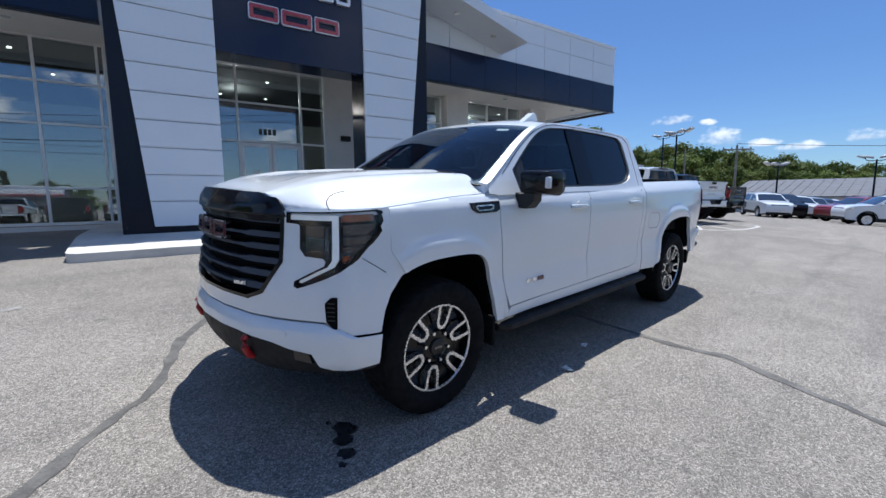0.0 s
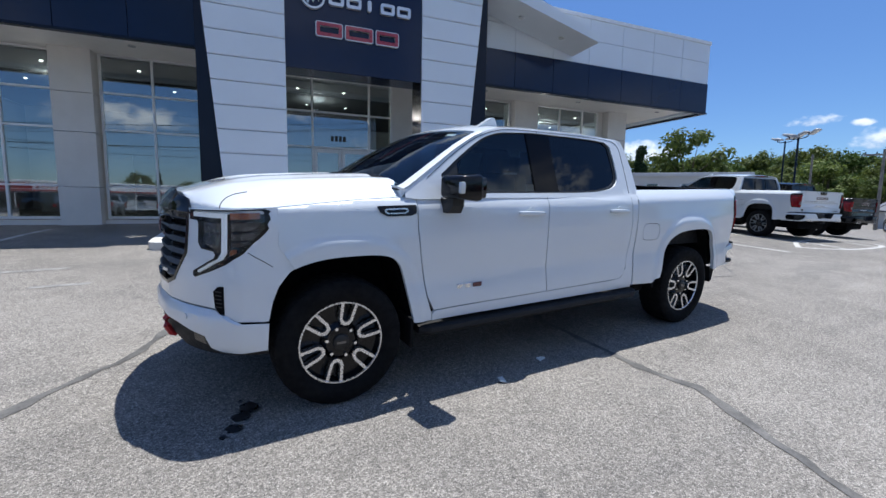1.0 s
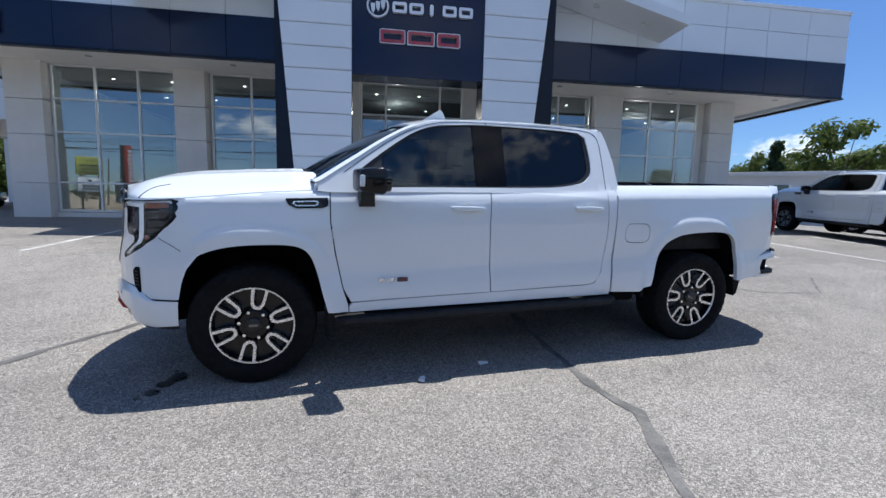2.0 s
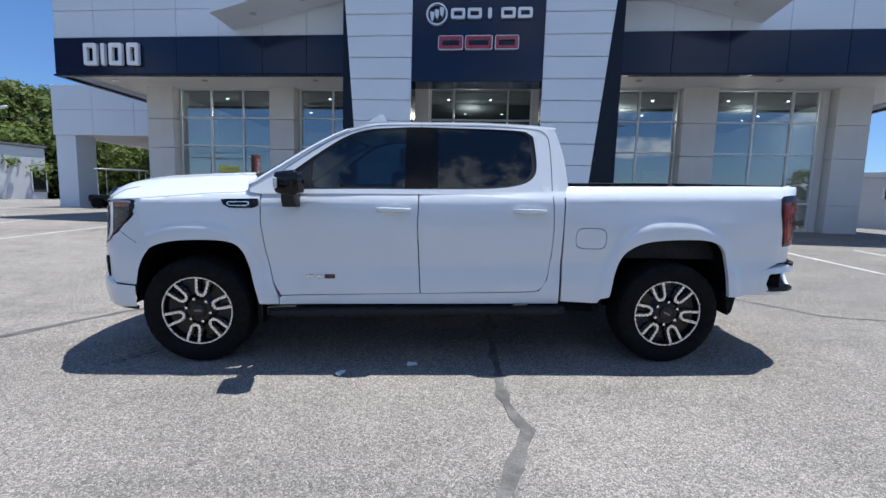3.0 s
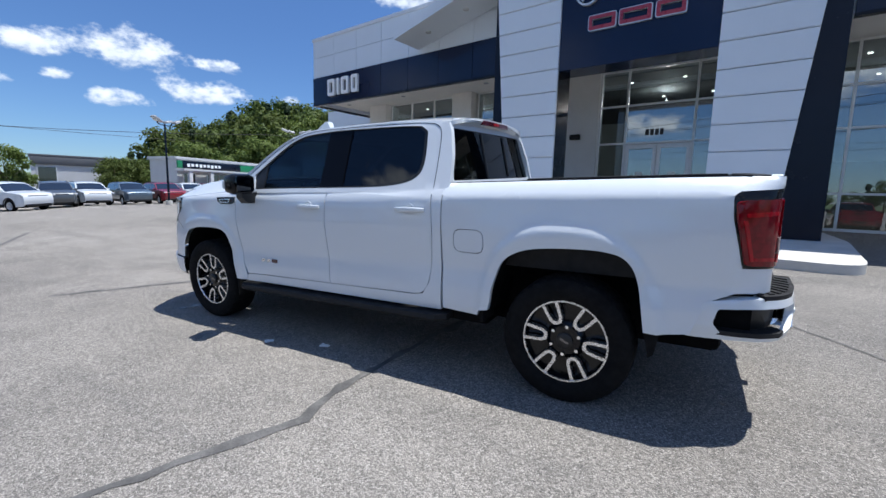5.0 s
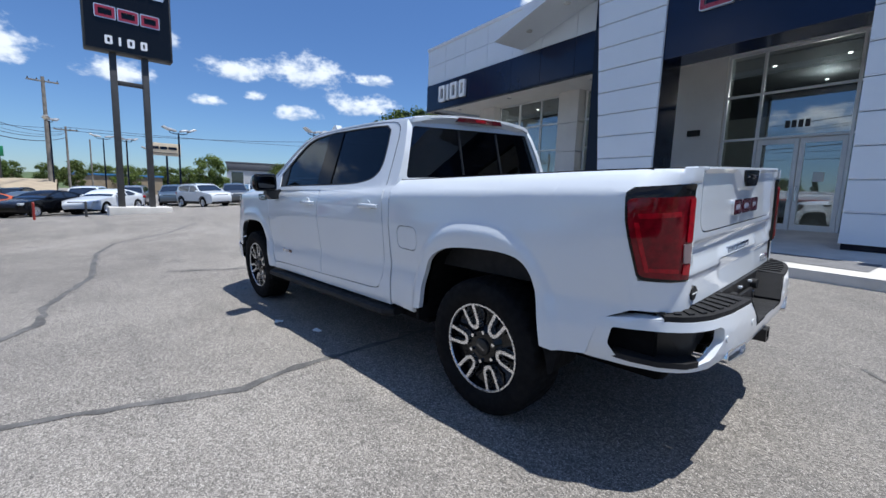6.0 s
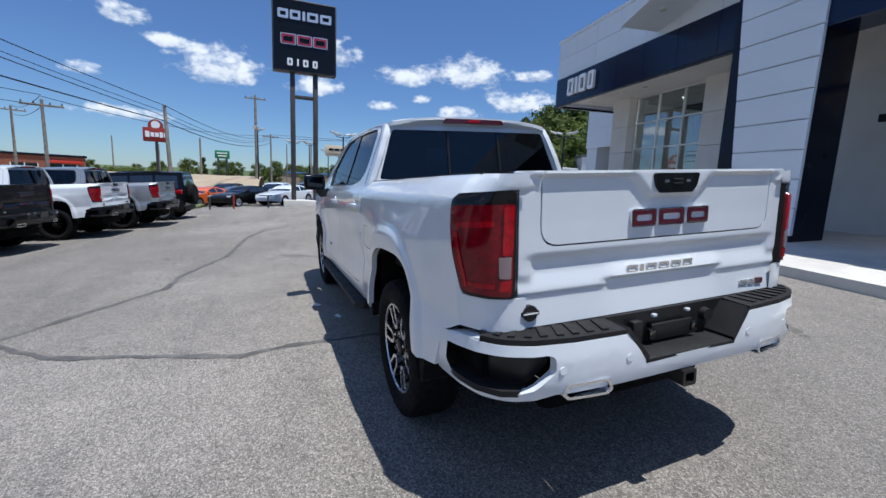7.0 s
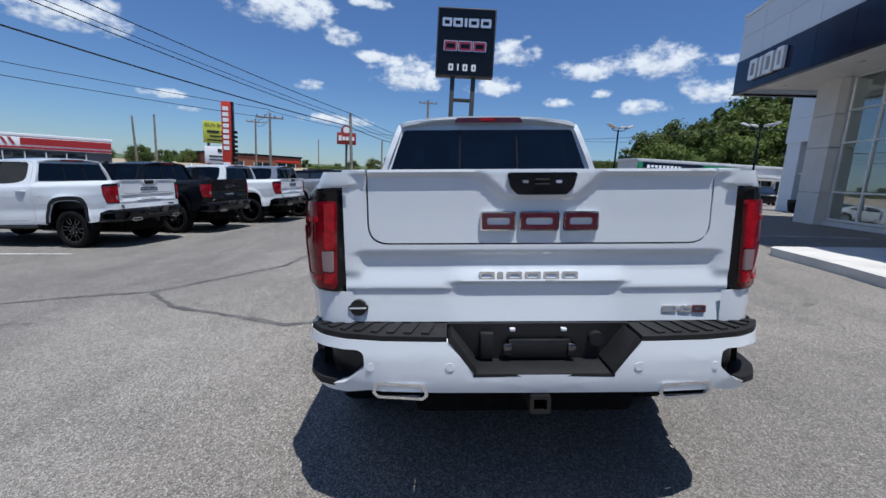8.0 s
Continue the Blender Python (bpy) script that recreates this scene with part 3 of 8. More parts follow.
while z < 8.0:
    for side in (-1, 1):
        later("white_board", ("board", side, z + 0.006, z + 0.548), "panel_white", showroom)
        later("joint_trim", ("trim", side, z + 0.550, z + 0.572), "bright_trim", showroom)
    z += 0.567

# angular canopies that spring from the portal
for side, (ft, fz), (wt, wz), (fe, fze), (we, wze) in ((-1, (-7.13, 6.16), (-7.30, 6.24), (T0 - 0.02, 7.12), (T0 - 0.02, 7.16)), (1, (7.93, 6.24), (8.03, 6.25), (T1 + 0.02, 7.16), (T1 + 0.02, 7.22))):
    bm = bmesh.new()
    tip = [at(wt, 0.05, wz), at(ft, 1.5, fz), at(ft, 1.5, fz + 0.25), at(wt, 0.05, wz + 0.3)]
    root = [at(we, 0.05, wze), at(fe, 1.5, fze), at(fe, 1.5, fze + 0.42), at(we, 0.05, wze + 0.5)]
    loft(bm, [[tuple(np.array(a) + (np.array(b) - np.array(a)) * i / 5) for a, b in zip(tip, root)] for i in range(6)])
    wing = part("wing_canopy", bm, "panel_white", showroom, "angular white canopy with recessed downlights")
    for f in (0.25, 0.65):
        bm = bmesh.new()
        p = [np.array(tip[i]) + (np.array(root[i]) - np.array(tip[i])) * f for i in (0, 1)]
        c = p[0] * 0.5 + p[1] * 0.5
        cyl(bm, (c[0], c[1], c[2] - 0.02), (c[0], c[1], c[2] + 0.02), 0.1, 16)
        part("recessed_lamp", bm, "lamp_white", wing)

# piers
PIERS = [(-12.1, -11.05), (-7.28, -6.35), (7.05, 8.1), (11.7, 12.7)]
for u0, u1 in PIERS:
    for z0, z1 in ((0.25, 1.37), (1.385, 2.87), (2.885, 3.93), (3.945, 5.10)):
        later("pier_block", (u0, u1, -2.9, -2.0, z0, z1), "stucco", showroom)
for u0, u1 in ((-12.35, -12.11), (12.71, 13.0)):
    later("side_wall", (u0, u1, -14, -2.5, 0.2, 5.095), "stucco", showroom)
later("rear_wall", (-12.35, 13.0, -14.3, -14, 0.2, 5.095), "stucco", showroom)


def glazing(name, u0, u1, v, z0, z1, ups, rails, label, skip=()):
    """Storefront glazing: aluminium members and single panes."""
    win = finish(name, (lambda b: (vbox(b, u0, u1, v - 0.05, v + 0.05, z0 - 0.07, z0, 0.004), b)[1])(bmesh.new()), "aluminium", showroom, label)
    b = bmesh.new()
    vbox(b, u0, u1, v - 0.05, v + 0.05, z1, z1 + 0.07, 0.004)
    part("head_frame", b, "aluminium", win)
    us, zs = [u0, *ups, u1], [z0, *rails, z1]
    for u in us:
        b = bmesh.new()
        w0, w1 = (u, u + 0.06) if u == u0 else (u - 0.06, u) if u == u1 else (u - 0.03, u + 0.03)
        vbox(b, w0, w1, v - 0.052, v + 0.052, z0, z1, 0.004)
        part("mullion", b, "aluminium", win)
    for z in rails:
        b = bmesh.new()
        vbox(b, u0 + 0.01, u1 - 0.01, v - 0.048, v + 0.048, z - 0.028, z + 0.028, 0.004)
        part("transom", b, "aluminium", win)
    for i in range(len(us) - 1):
        for j in range(len(zs) - 1):
            if (i, j) not in skip:
                later("pane", (us[i] + 0.01, us[i + 1] - 0.01, v - 0.006, v + 0.006, zs[j] + 0.01, zs[j + 1] - 0.01), "store_glass", win)
    return win


RAILS = [1.42, 3.02, 4.05]
glazing("window", -11.04, -7.29, -2.4, 0.55, 5.06, [-9.77, -8.5], RAILS, "tall aluminium-framed showroom window of twelve panes")
glazing("window", -6.3, -3.6, -2.4, 0.55, 5.06, [-5.02, -3.78], RAILS, "tall aluminium-framed showroom window beside the portal")
glazing("window", 4.0, 7.04, -2.4, 0.55, 5.06, [4.6, 5.75], RAILS, "tall aluminium-framed showroom window beside the portal")
glazing("window", 8.15, 11.45, -2.4, 0.55, 5.06, [9.43, 10.6], RAILS, "tall aluminium-framed showroom window of twelve panes")
entry = glazing("window", -1.41, 2.13, -2.1, 0.48, 5.03, [-0.56, 1.31], [2.86, 4.0], "aluminium-framed entrance glazing with transom panes", skip={(1, 0)})
for u0, u1 in ((-11.04, -7.29), (-6.34, -3.6), (4.0, 7.04), (8.11, 11.45)):
    later("sill_wall", (u0, u1, -2.6, -2.25, 0.1, 0.45), "stucco", showroom)
later("entry_wall", (-3.6, -1.44, -2.5, -2.05, 0.2, 5.10), "stucco", showroom)
later("entry_wall", (2.11, 4.0, -2.5, -2.05, 0.2, 5.10), "stucco", showroom)
later("entry_wall", (11.46, 11.69, -2.6, -2.35, 0.1, 5.10), "stucco", showroom)
for u in (-2.15, 2.8):
    bm = bmesh.new()
    vbox(bm, u - 0.17, u + 0.17, -2.05, -1.97, 3.05, 3.22, 0.01)
    part("wall_lamp", bm, "plastic", showroom, "small dark wall lamp beside the entrance")
for i, (u0, u1) in enumerate(((-0.52, 0.365), (0.385, 1.27))):
    b = bmesh.new()
    for a0, a1, z0, z1 in ((u0, u0 + 0.1, 0.47, 2.81), (u1 - 0.1, u1, 0.47, 2.81), (u0 + 0.1, u1 - 0.1, 0.47, 0.70), (u0 + 0.1, u1 - 0.1, 2.69, 2.81)):
        vbox(b, a0, a1, -2.13, -2.07, z0, z1, 0.004)
    leaf = part("entrance_door", b, "aluminium", showroom, "glazed aluminium entrance door leaf, closed")
    later("pane", (u0 + 0.09, u1 - 0.09, -2.105, -2.095, 0.69, 2.70), "store_glass", leaf)
    b = bmesh.new()
    h = u1 - 0.06 if i == 0 else u0 + 0.06
    tube(b, [at(h, -2.07, 1.25), at(h, -2.0, 1.27), at(h, -2.0, 1.63), at(h, -2.07, 1.65)], 0.014)
    part("pull_handle", b, "chrome", leaf)
    b = bmesh.new()
    vbox(b, (u0 + u1) / 2 - 0.11, (u0 + u1) / 2 + 0.1, -2.085, -2.08, 1.75, 1.98)
    part("notice", b, "paper", leaf, "white notice taped to the glass")
# dark bars where the building's number stands on the glass
b = bmesh.new()
for i in range(4):
    u = 0.02 + i * 0.135
    vbox(b, u, u + 0.095, -2.085, -2.08, 3.08, 3.26)
part("number_mark", b, "satin_black", entry, "dark bars on the transom glass")

# lettering as plain hollow blocks
def hollow(b, w, h, stroke, depth, place, r=0.06, grow=0.0):
    """A rounded block with a slot through it; place(p, q, d) sets it in space, d metres proud."""
    outer = rounded([(-grow, -grow), (w + grow, -grow), (w + grow, h + grow), (-grow, h + grow)], r + grow, 3)
    st = stroke + grow
    holes = [rounded([(st - grow, st - grow), (w + grow - st, st - grow), (w + grow - st, h + grow - st), (st - grow, h + grow - st)], max(r - st, 0.01), 3)[::-1]] if w > 2.6 * stroke else []
    front = sheet(outer, lambda p, q: Vector(place(p, q, depth)), 0.0, None, holes, None)
    for v in front.verts:
        b.verts.new(v.co)
    b.verts.ensure_lookup_table()
    front.verts.index_update()
    n = len(b.verts) - len(front.verts)
    for f in front.faces:
        b.faces.new([b.verts[n + v.index] for v in f.verts])
    back = Vector(place(0, 0, 0)) - Vector(place(0, 0, depth))
    rim = [e for e in front.edges if len(e.link_faces) == 1]
    low = {}
    for e in rim:
        q = []
        for v in e.verts:
            if v.index not in low:
                low[v.index] = b.verts.new(v.co + back)
            q.append(v.index)
        b.verts.ensure_lookup_table()
        b.faces.new((b.verts[n + q[0]], b.verts[n + q[1]], low[q[1]], low[q[0]]))
    front.free()


def sign_block(u, v, z, w, h, stroke, depth, mat, label, face=None):
    b = bmesh.new()
    hollow(b, w, h, stroke, depth, lambda p, q, d: at(u + p, v + d, z + q))
    bar = part("sign_block", b, mat, showroom, label)
    if face:
        b = bmesh.new()
        hollow(b, w, h, stroke, 0.012, lambda p, q, d: at(u + p, v + depth + d, z + q), 0.06, -0.022)
        part("red_face", b, face, bar)


for u, wd in ((-12.42, 0.46), (-11.81, 0.13), (-11.53, 0.46), (-10.9, 0.40)):
    sign_block(u, 0.06, 5.2, wd, 0.68, 0.125, 0.10, "sign_white", "white sign block on the navy fascia")
EM_U, EM_V, EM_Z = -0.80, 1.21, 6.16
b = bmesh.new()
ring_o = [(0.29 * math.cos(a), 0.29 * math.sin(a)) for a in np.linspace(0, math.tau, 33)[:-1]]
ring_i = [(0.245 * math.cos(a), 0.245 * math.sin(a)) for a in np.linspace(0, math.tau, 33)[:-1]]
sheet(ring_o, lambda p, q: Vector(at(EM_U + p, EM_V, EM_Z + q)), 0.09, None, [ring_i], (0, 1, 0), b)
for k in (-0.13, 0.0, 0.13):
    sheet([(k - 0.055, 0.12 + k * 0.4), (k - 0.04, -0.06 + k * 0.4), (k + 0.01, -0.14 + k * 0.4), (k + 0.05, -0.04 + k * 0.4), (k + 0.06, 0.11 + k * 0.4)], lambda p, q: Vector(at(EM_U + p, EM_V - 0.01, EM_Z + q)), 0.06, None, (), (0, 1, 0), b)
part("round_emblem", b, "sign_silver", showroom, "round silver emblem with three small shields")
for i in range(5):
    u = -0.42 + i * 0.445 + (0.10 if i == 2 else 0.0)
    sign_block(u, 1.12, 6.03, 0.38 if i != 2 else 0.1, 0.27, 0.075, 0.09, "sign_silver", "silver sign block on the navy board")
for u, wd in ((-0.75, 0.68), (-0.02, 0.74), (0.78, 0.64)):
    sign_block(u, 1.12, 5.24, wd, 0.37, 0.105, 0.07, "sign_silver", "red sign block with a silver edge", "sign_red")

# showroom interior
bm = bmesh.new()
vbox(bm, -11.8, 12.6, -13.9, -2.62, 0.30, 0.44)
tagged(finish("showroom_floor", bm, "floor_tile", smooth=None), "grey tiled showroom floor", "floor", kind="structure").matrix_world = SITE
bm = bmesh.new()
vbox(bm, -11.8, 12.6, -13.9, -12.0, 0.44, 5.09)
tagged(finish("showroom_wall", bm, "interior_wall", smooth=None), "grey rear wall of the showroom", "wall", kind="structure").matrix_world = SITE
bm = bmesh.new()
vbox(bm, -11.8, 12.6, -11.9, -2.62, 5.05, 5.09)
tagged(finish("showroom_ceiling", bm, "interior_dark", smooth=None), "dark showroom ceiling", "ceiling", kind="structure").matrix_world = SITE
b = bmesh.new()
cyl(b, (0, 0, -0.01), (0, 0, 0.02), 0.05, 14)
lamp0 = finish("downlight", b, "downlight")
tagged(lamp0, "small round recessed ceiling downlight, switched on", "lamp", "showroom downlights")
lamp0.matrix_world = SITE @ pose(*at(-9.9, -3.6, 5.03))
for iu, u in enumerate((-9.9, -8.0, -5.6, -0.9, 0.7, 4.9, 6.6, 9.2, 11.2)):
    for iv, v in enumerate((-3.6, -6.2)):
        if iu or iv:
            copy_thing(lamp0, SITE @ pose(*at(u + (iv % 2) * 0.5, v, 5.03)))
# bare point lights added between the downlights to brighten the showroom
for u in (-8.2, -0.1, 6.0, 10.6):
    fill_lamp = new("showroom_lamp", bpy.data.lights.new("showroom_lamp", "POINT"))
    fill_lamp.data.energy, fill_lamp.data.shadow_soft_size, fill_lamp.data.color = 40.0, 0.06, (1.0, 0.95, 0.88)
    fill_lamp.matrix_world = SITE @ pose(*at(u, -5.2, 4.7))
for u, v, wd, hh, mat, label in ((-8.9, -9.5, 3.2, 2.4, "interior_wall", "pale partition inside the showroom"), (5.4, -9.0, 2.4, 2.2, "interior_dark", "dark partition inside the showroom"), (10.2, -10.4, 3.0, 2.6, "interior_wall", "pale partition inside the showroom")):
    b = bmesh.new()
    vbox(b, u - wd / 2, u + wd / 2, v, v + 0.15, 0.44, 0.44 + hh, 0.01)
    tagged(finish("partition", b, mat), label, "partition", "showroom partitions").matrix_world = SITE
for u, v in ((0.3, -6.4), (-5.0, -7.0)):
    b = bmesh.new()
    vbox(b, u - 0.9, u + 0.9, v, v + 0.6, 0.44, 1.5, 0.03)
    vbox(b, u - 0.95, u + 0.95, v - 0.03, v + 0.65, 1.5, 1.54, 0.01)
    tagged(finish("reception_desk", b, "interior_wall"), "pale reception desk inside the showroom", "desk", "showroom desks").matrix_world = SITE

# raised concrete walk before the entrance
def walk_top(u, v):
    p = SITE @ Vector(at(u, v, 0))
    return (ground_z(p.y, p.x) - SITE.translation.z) / SIZE


outline = rounded([(-4.14, 3.27), (-2.18, 3.25), (4.55, 3.72), (4.55, 0.9), (3.9, -2.05), (-3.9, -2.05), (-4.2, 1.0)], [0.25, 0.3, 0.5, 0.3, 0.05, 0.05, 0.3])
bm = sheet(outline, lambda a, b: Vector(at(a, b, walk_top(a, b) + 0.15)), 0.2, 0.6, inward=(0, 0, -1))
pave = tagged(finish("pavement", bm, "concrete"), "pale concrete entrance walk with a raised kerb", "pavement", kind="structure")
pave.matrix_world = SITE
bm = sheet([(1.3, 3.05), (2.9, 3.2), (2.9, 2.4), (1.3, 2.3)], lambda a, b: Vector(at(a, b, walk_top(a, b) + 0.156)), 0, 0.5)
mat_ = tagged(finish("tactile_plate", bm, "interior_dark", smooth=None), "dark tactile plate set in the concrete walk", "plate", kind="structure")
mat_.matrix_world = SITE

# drive-through canopy at the rear corner
rear = empty("rear_canopy", SITE, "white panelled drive-through canopy with square posts", "canopy")
for i in range(4):
    for z0, z1 in ((3.9, 5.1), (5.115, 6.3)):
        later("white_panel", (-20.85 + i * 2.2, -20.85 + (i + 1) * 2.2 - 0.012, -6.5, -6.3, z0, z1), "panel_white", rear)
        later("white_panel", (-20.85, -20.65, -6.52 - (i + 1) * 2.0, -6.52 - i * 2.0 - 0.012, z0, z1), "panel_white", rear)
bm = bmesh.new()
vbox(bm, -20.6, -12.1, -14.5, -6.52, 3.94, 4.02)
part("soffit", bm, "soffit", rear)
bm = bmesh.new()
vbox(bm, -20.6, -12.1, -14.5, -6.52, 6.1, 6.16)
part("roof", bm, "roofing", rear)
for u, v in ((-20.85, -7.5), (-20.85, -14.4), (-12.8, -14.4)):
    b = bmesh.new()
    vbox(b, u, u + 1.1, v, v + 1.1, 0.2, 3.94, 0.01)
    part("post", b, "panel_white", rear)


# ---- the white pickup: x towards its tail, driver's side at -y, wheels on z = 0 ----
CREASE_X, CREASE_Z = [-2.6, -1.4, -0.16, 1.0, 1.86, 2.62, 3.0], [1.262, 1.292, 1.312, 1.345, 1.372, 1.395, 1.40]
ARCH_F = [(-2.345, 0.46), (-2.315, 0.64), (-2.285, 0.78), (-2.19, 0.91), (-2.03, 0.968), (-1.82, 0.985), (-1.60, 0.975), (-1.50, 0.92), (-1.45, 0.80), (-1.41, 0.63), (-1.375, 0.49)]
ARCH_R = [(1.345, 0.52), (1.37, 0.62), (1.39, 0.75), (1.45, 0.91), (1.55, 0.99), (1.68, 1.03), (1.89, 1.048), (2.10, 1.045), (2.22, 1.00), (2.285, 0.87), (2.33, 0.58)]


def crease(x):
    return lerp(x, CREASE_X, CREASE_Z)


def swell(x, z, cx, a, b, z0=0.40):
    """How far a point lies round a wheel arch: 1 on its edge."""
    dz = max(z - z0, 0.0)
    return ((abs(x - cx) / a) ** 2.6 + (dz / b) ** 2.6) ** (1 / 2.6)


def smooth01(t):
    t = min(max(t, 0.0), 1.0)
    return t * t * (3 - 2 * t)


def body_w(x, z):
    """Half width of the lower body."""
    h = z - crease(x)
    w = lerp(h, [-0.95, -0.80, -0.66, -0.52, -0.36, -0.20, -0.08, -0.015, 0.0, 0.012, 0.05, 0.075, 0.10, 0.2],
             [0.962, 0.992, 0.990, 0.972, 0.985, 0.992, 0.984, 0.978, 0.974, 0.966, 0.938, 0.916, 0.885, 0.80])
    w -= 0.055 * smooth01((-x - 2.15) / 0.6)
    w -= 0.02 * smooth01((x - 2.35) / 0.5)
    for cx, a, b in ((-1.85, 0.465, 0.575), (1.85, 0.475, 0.64)):
        q = swell(x, z, cx, a, b)
        if h < 0.0:
            w += (0.015 if cx < 0 else 0.021) * smooth01((1.25 - q) / 0.09) + (0.014 if cx < 0 else 0.021) * smooth01((1.9 - q) / 0.75) * smooth01((-0.01 - h) / 0.28)
    return w


def shoulder(x):
    """How far the fender's top edge lies over its crease."""
    return lerp(x, [-2.30, -2.05, -1.75, -1.45], [0.014, 0.030, 0.050, 0.058])


def side(x, z):
    return Vector((x, -body_w(x, z), z))


def cab_w(z):
    return lerp(z, [1.30, 1.38, 1.88, 1.93], [0.972, 0.938, 0.752, 0.728])


def pair(name, bm, mat, parent, label="", smooth=35.0):
    """A part for each flank."""
    other = mirrored(bm)
    return part(name, bm, mat, parent, label, smooth), part(name, other, mat, parent, label, smooth)


truck = empty("pickup_truck", pose(0, 0.085, ground_z(0.085), LIE, -PITCH, 0.95), "white crew-cab pickup truck on black wheels with machined spokes", "pickup truck")
IN = (0, 1, 0)

# fenders
arch_f, arch_r = curve(ARCH_F, 4), curve(ARCH_R, 4)
k = min(range(len(arch_f)), key=lambda i: abs(arch_f[i][0] + 2.17))
out = [(-1.352, crease(-1.352) + 0.055), (-1.352, 1.13), (-1.325, 0.92), (-1.275, 0.66), (-1.235, 0.53), (-1.235, 0.485)] + arch_f[k:][::-1] + [(-2.240, 1.06), (-2.238, 1.17), (-2.236, crease(-2.236) + shoulder(-2.236) - 0.005)] + [(x, crease(x) + shoulder(x) - 0.005) for x in (-2.05, -1.9, -1.75, -1.6, -1.45)]
pair("fender", sheet(out, side, 0.03, 0.024, inward=IN), "white_paint", truck, "", 60.0)

# doors
front = [(-1.344, 1.372), (-1.344, 1.13), (-1.317, 0.92), (-1.267, 0.66), (-1.215, 0.558), (-0.140, 0.578), (-0.152, 0.80), (-0.166, 1.11), (-0.156, 1.393)]
doors_f = pair("front_door", sheet(front, side, 0.03, 0.06, inward=IN), "white_paint", truck)
rear = [(-0.148, 1.393), (-0.158, 1.11), (-0.144, 0.80), (-0.132, 0.578)] + curve([(0.72, 0.600), (0.80, 0.615), (0.86, 0.70), (0.888, 0.90), (0.895, 1.12), (0.88, 1.41)], 3)
doors_r = pair("rear_door", sheet(rear, side, 0.03, 0.06, inward=IN), "white_paint", truck)
rocker = [(-1.228, 0.53), (-1.207, 0.55), (0.72, 0.592), (0.81, 0.607), (0.868, 0.70), (0.896, 0.90), (0.903, 1.12), (0.888, 1.41), (0.975, 1.42), (0.972, 1.10), (0.968, 0.80), (0.965, 0.50), (-1.228, 0.482)]
pair("rocker_panel", sheet(rocker, side, 0.03, 0.06, inward=IN), "white_paint", truck)

# handles
for (x0, x1, zz), owners in (((-0.475, -0.215, 1.232), doors_f), ((0.575, 0.835, 1.246), doors_r)):
    for s, owner in zip((-1, 1), owners):
        b = bmesh.new()
        w0 = body_w((x0 + x1) / 2, zz)
        rings = []
        for i in range(13):
            f = i / 12
            bow = 0.012 + 0.032 * math.sin(math.pi * min(max((f - 0.0) / 1.0, 0), 1)) ** 0.5
            hh = 0.019 - 0.005 * abs(2 * f - 1) ** 3
            x = x0 + (x1 - x0) * f
            rings.append([(x, s * (w0 + bow * 0.4 - 0.01), zz - hh), (x, s * (w0 + bow), zz - hh * 0.7), (x, s * (w0 + bow + 0.004), zz), (x, s * (w0 + bow), zz + hh * 0.8), (x, s * (w0 + bow * 0.4 - 0.01), zz + hh)])
        loft(b, rings)
        part("door_handle", b, "white_paint", owner)
        b = bmesh.new()
        cyl(b, ((x0 + x1) / 2, s * (w0 - 0.012), zz), ((x0 + x1) / 2, s * (w0 + 0.0035), zz), 0.045, 24)
        part("handle_cup", b, "white_paint", owner)

# cab upper
roofline = curve([(-1.425, 1.405), (-1.18, 1.565), (-0.95, 1.715), (-0.74, 1.825), (-0.52, 1.888), (-0.2, 1.912), (0.4, 1.922), (0.80, 1.915), (0.925, 1.895)], 4)
pane = curve([(-1.13, 1.505), (-0.93, 1.655), (-0.74, 1.778), (-0.57, 1.842), (-0.38, 1.865), (-0.10, 1.882), (0.46, 1.885), (0.69, 1.876)], 4) + curve([(0.752, 1.835), (0.768, 1.70), (0.768, 1.575), (0.735, 1.50), (0.64, 1.447), (0.45, 1.415), (0.20, 1.402)], 3) + [(-0.16, 1.393), (-1.10, 1.372)]
capo = roofline + [(0.955, 1.82), (0.995, 1.65), (1.012, 1.45), (0.985, 1.36), (0.86, 1.365), (-0.16, 1.355), (-1.34, 1.335), (-1.43, 1.345)]


def cabside(x, z):
    w = cab_w(z)
    w = max(w, body_w(x, z) - 0.002) if z < 1.40 else w
    return Vector((x, -w, z))


pair("cab_side", sheet(capo, cabside, 0.045, 0.07, [pane[::-1]], IN), "white_paint", truck)


def inset(x, z):
    return Vector((x, -cab_w(z) + 0.012, z))


def shrink(poly, f):
    c = np.mean(np.array(poly), axis=0)
    return [tuple(c + (np.array(p) - c) * f) for p in poly]


def clip_x(poly, lo, hi):
    """The part of a convex-ish outline between two uprights."""
    out = []
    for (ax, az), (bx, bz) in zip(poly, poly[1:] + poly[:1]):
        pts = [(ax, az)]
        for c in (lo, hi):
            if (ax - c) * (bx - c) < 0:
                f = (c - ax) / (bx - ax)
                pts.append((c, az + (bz - az) * f))
        pts.sort(key=lambda p: (p[0] - ax) * (bx - ax))
        out += [p for p in pts if lo - 1e-6 <= p[0] <= hi + 1e-6]
    return out


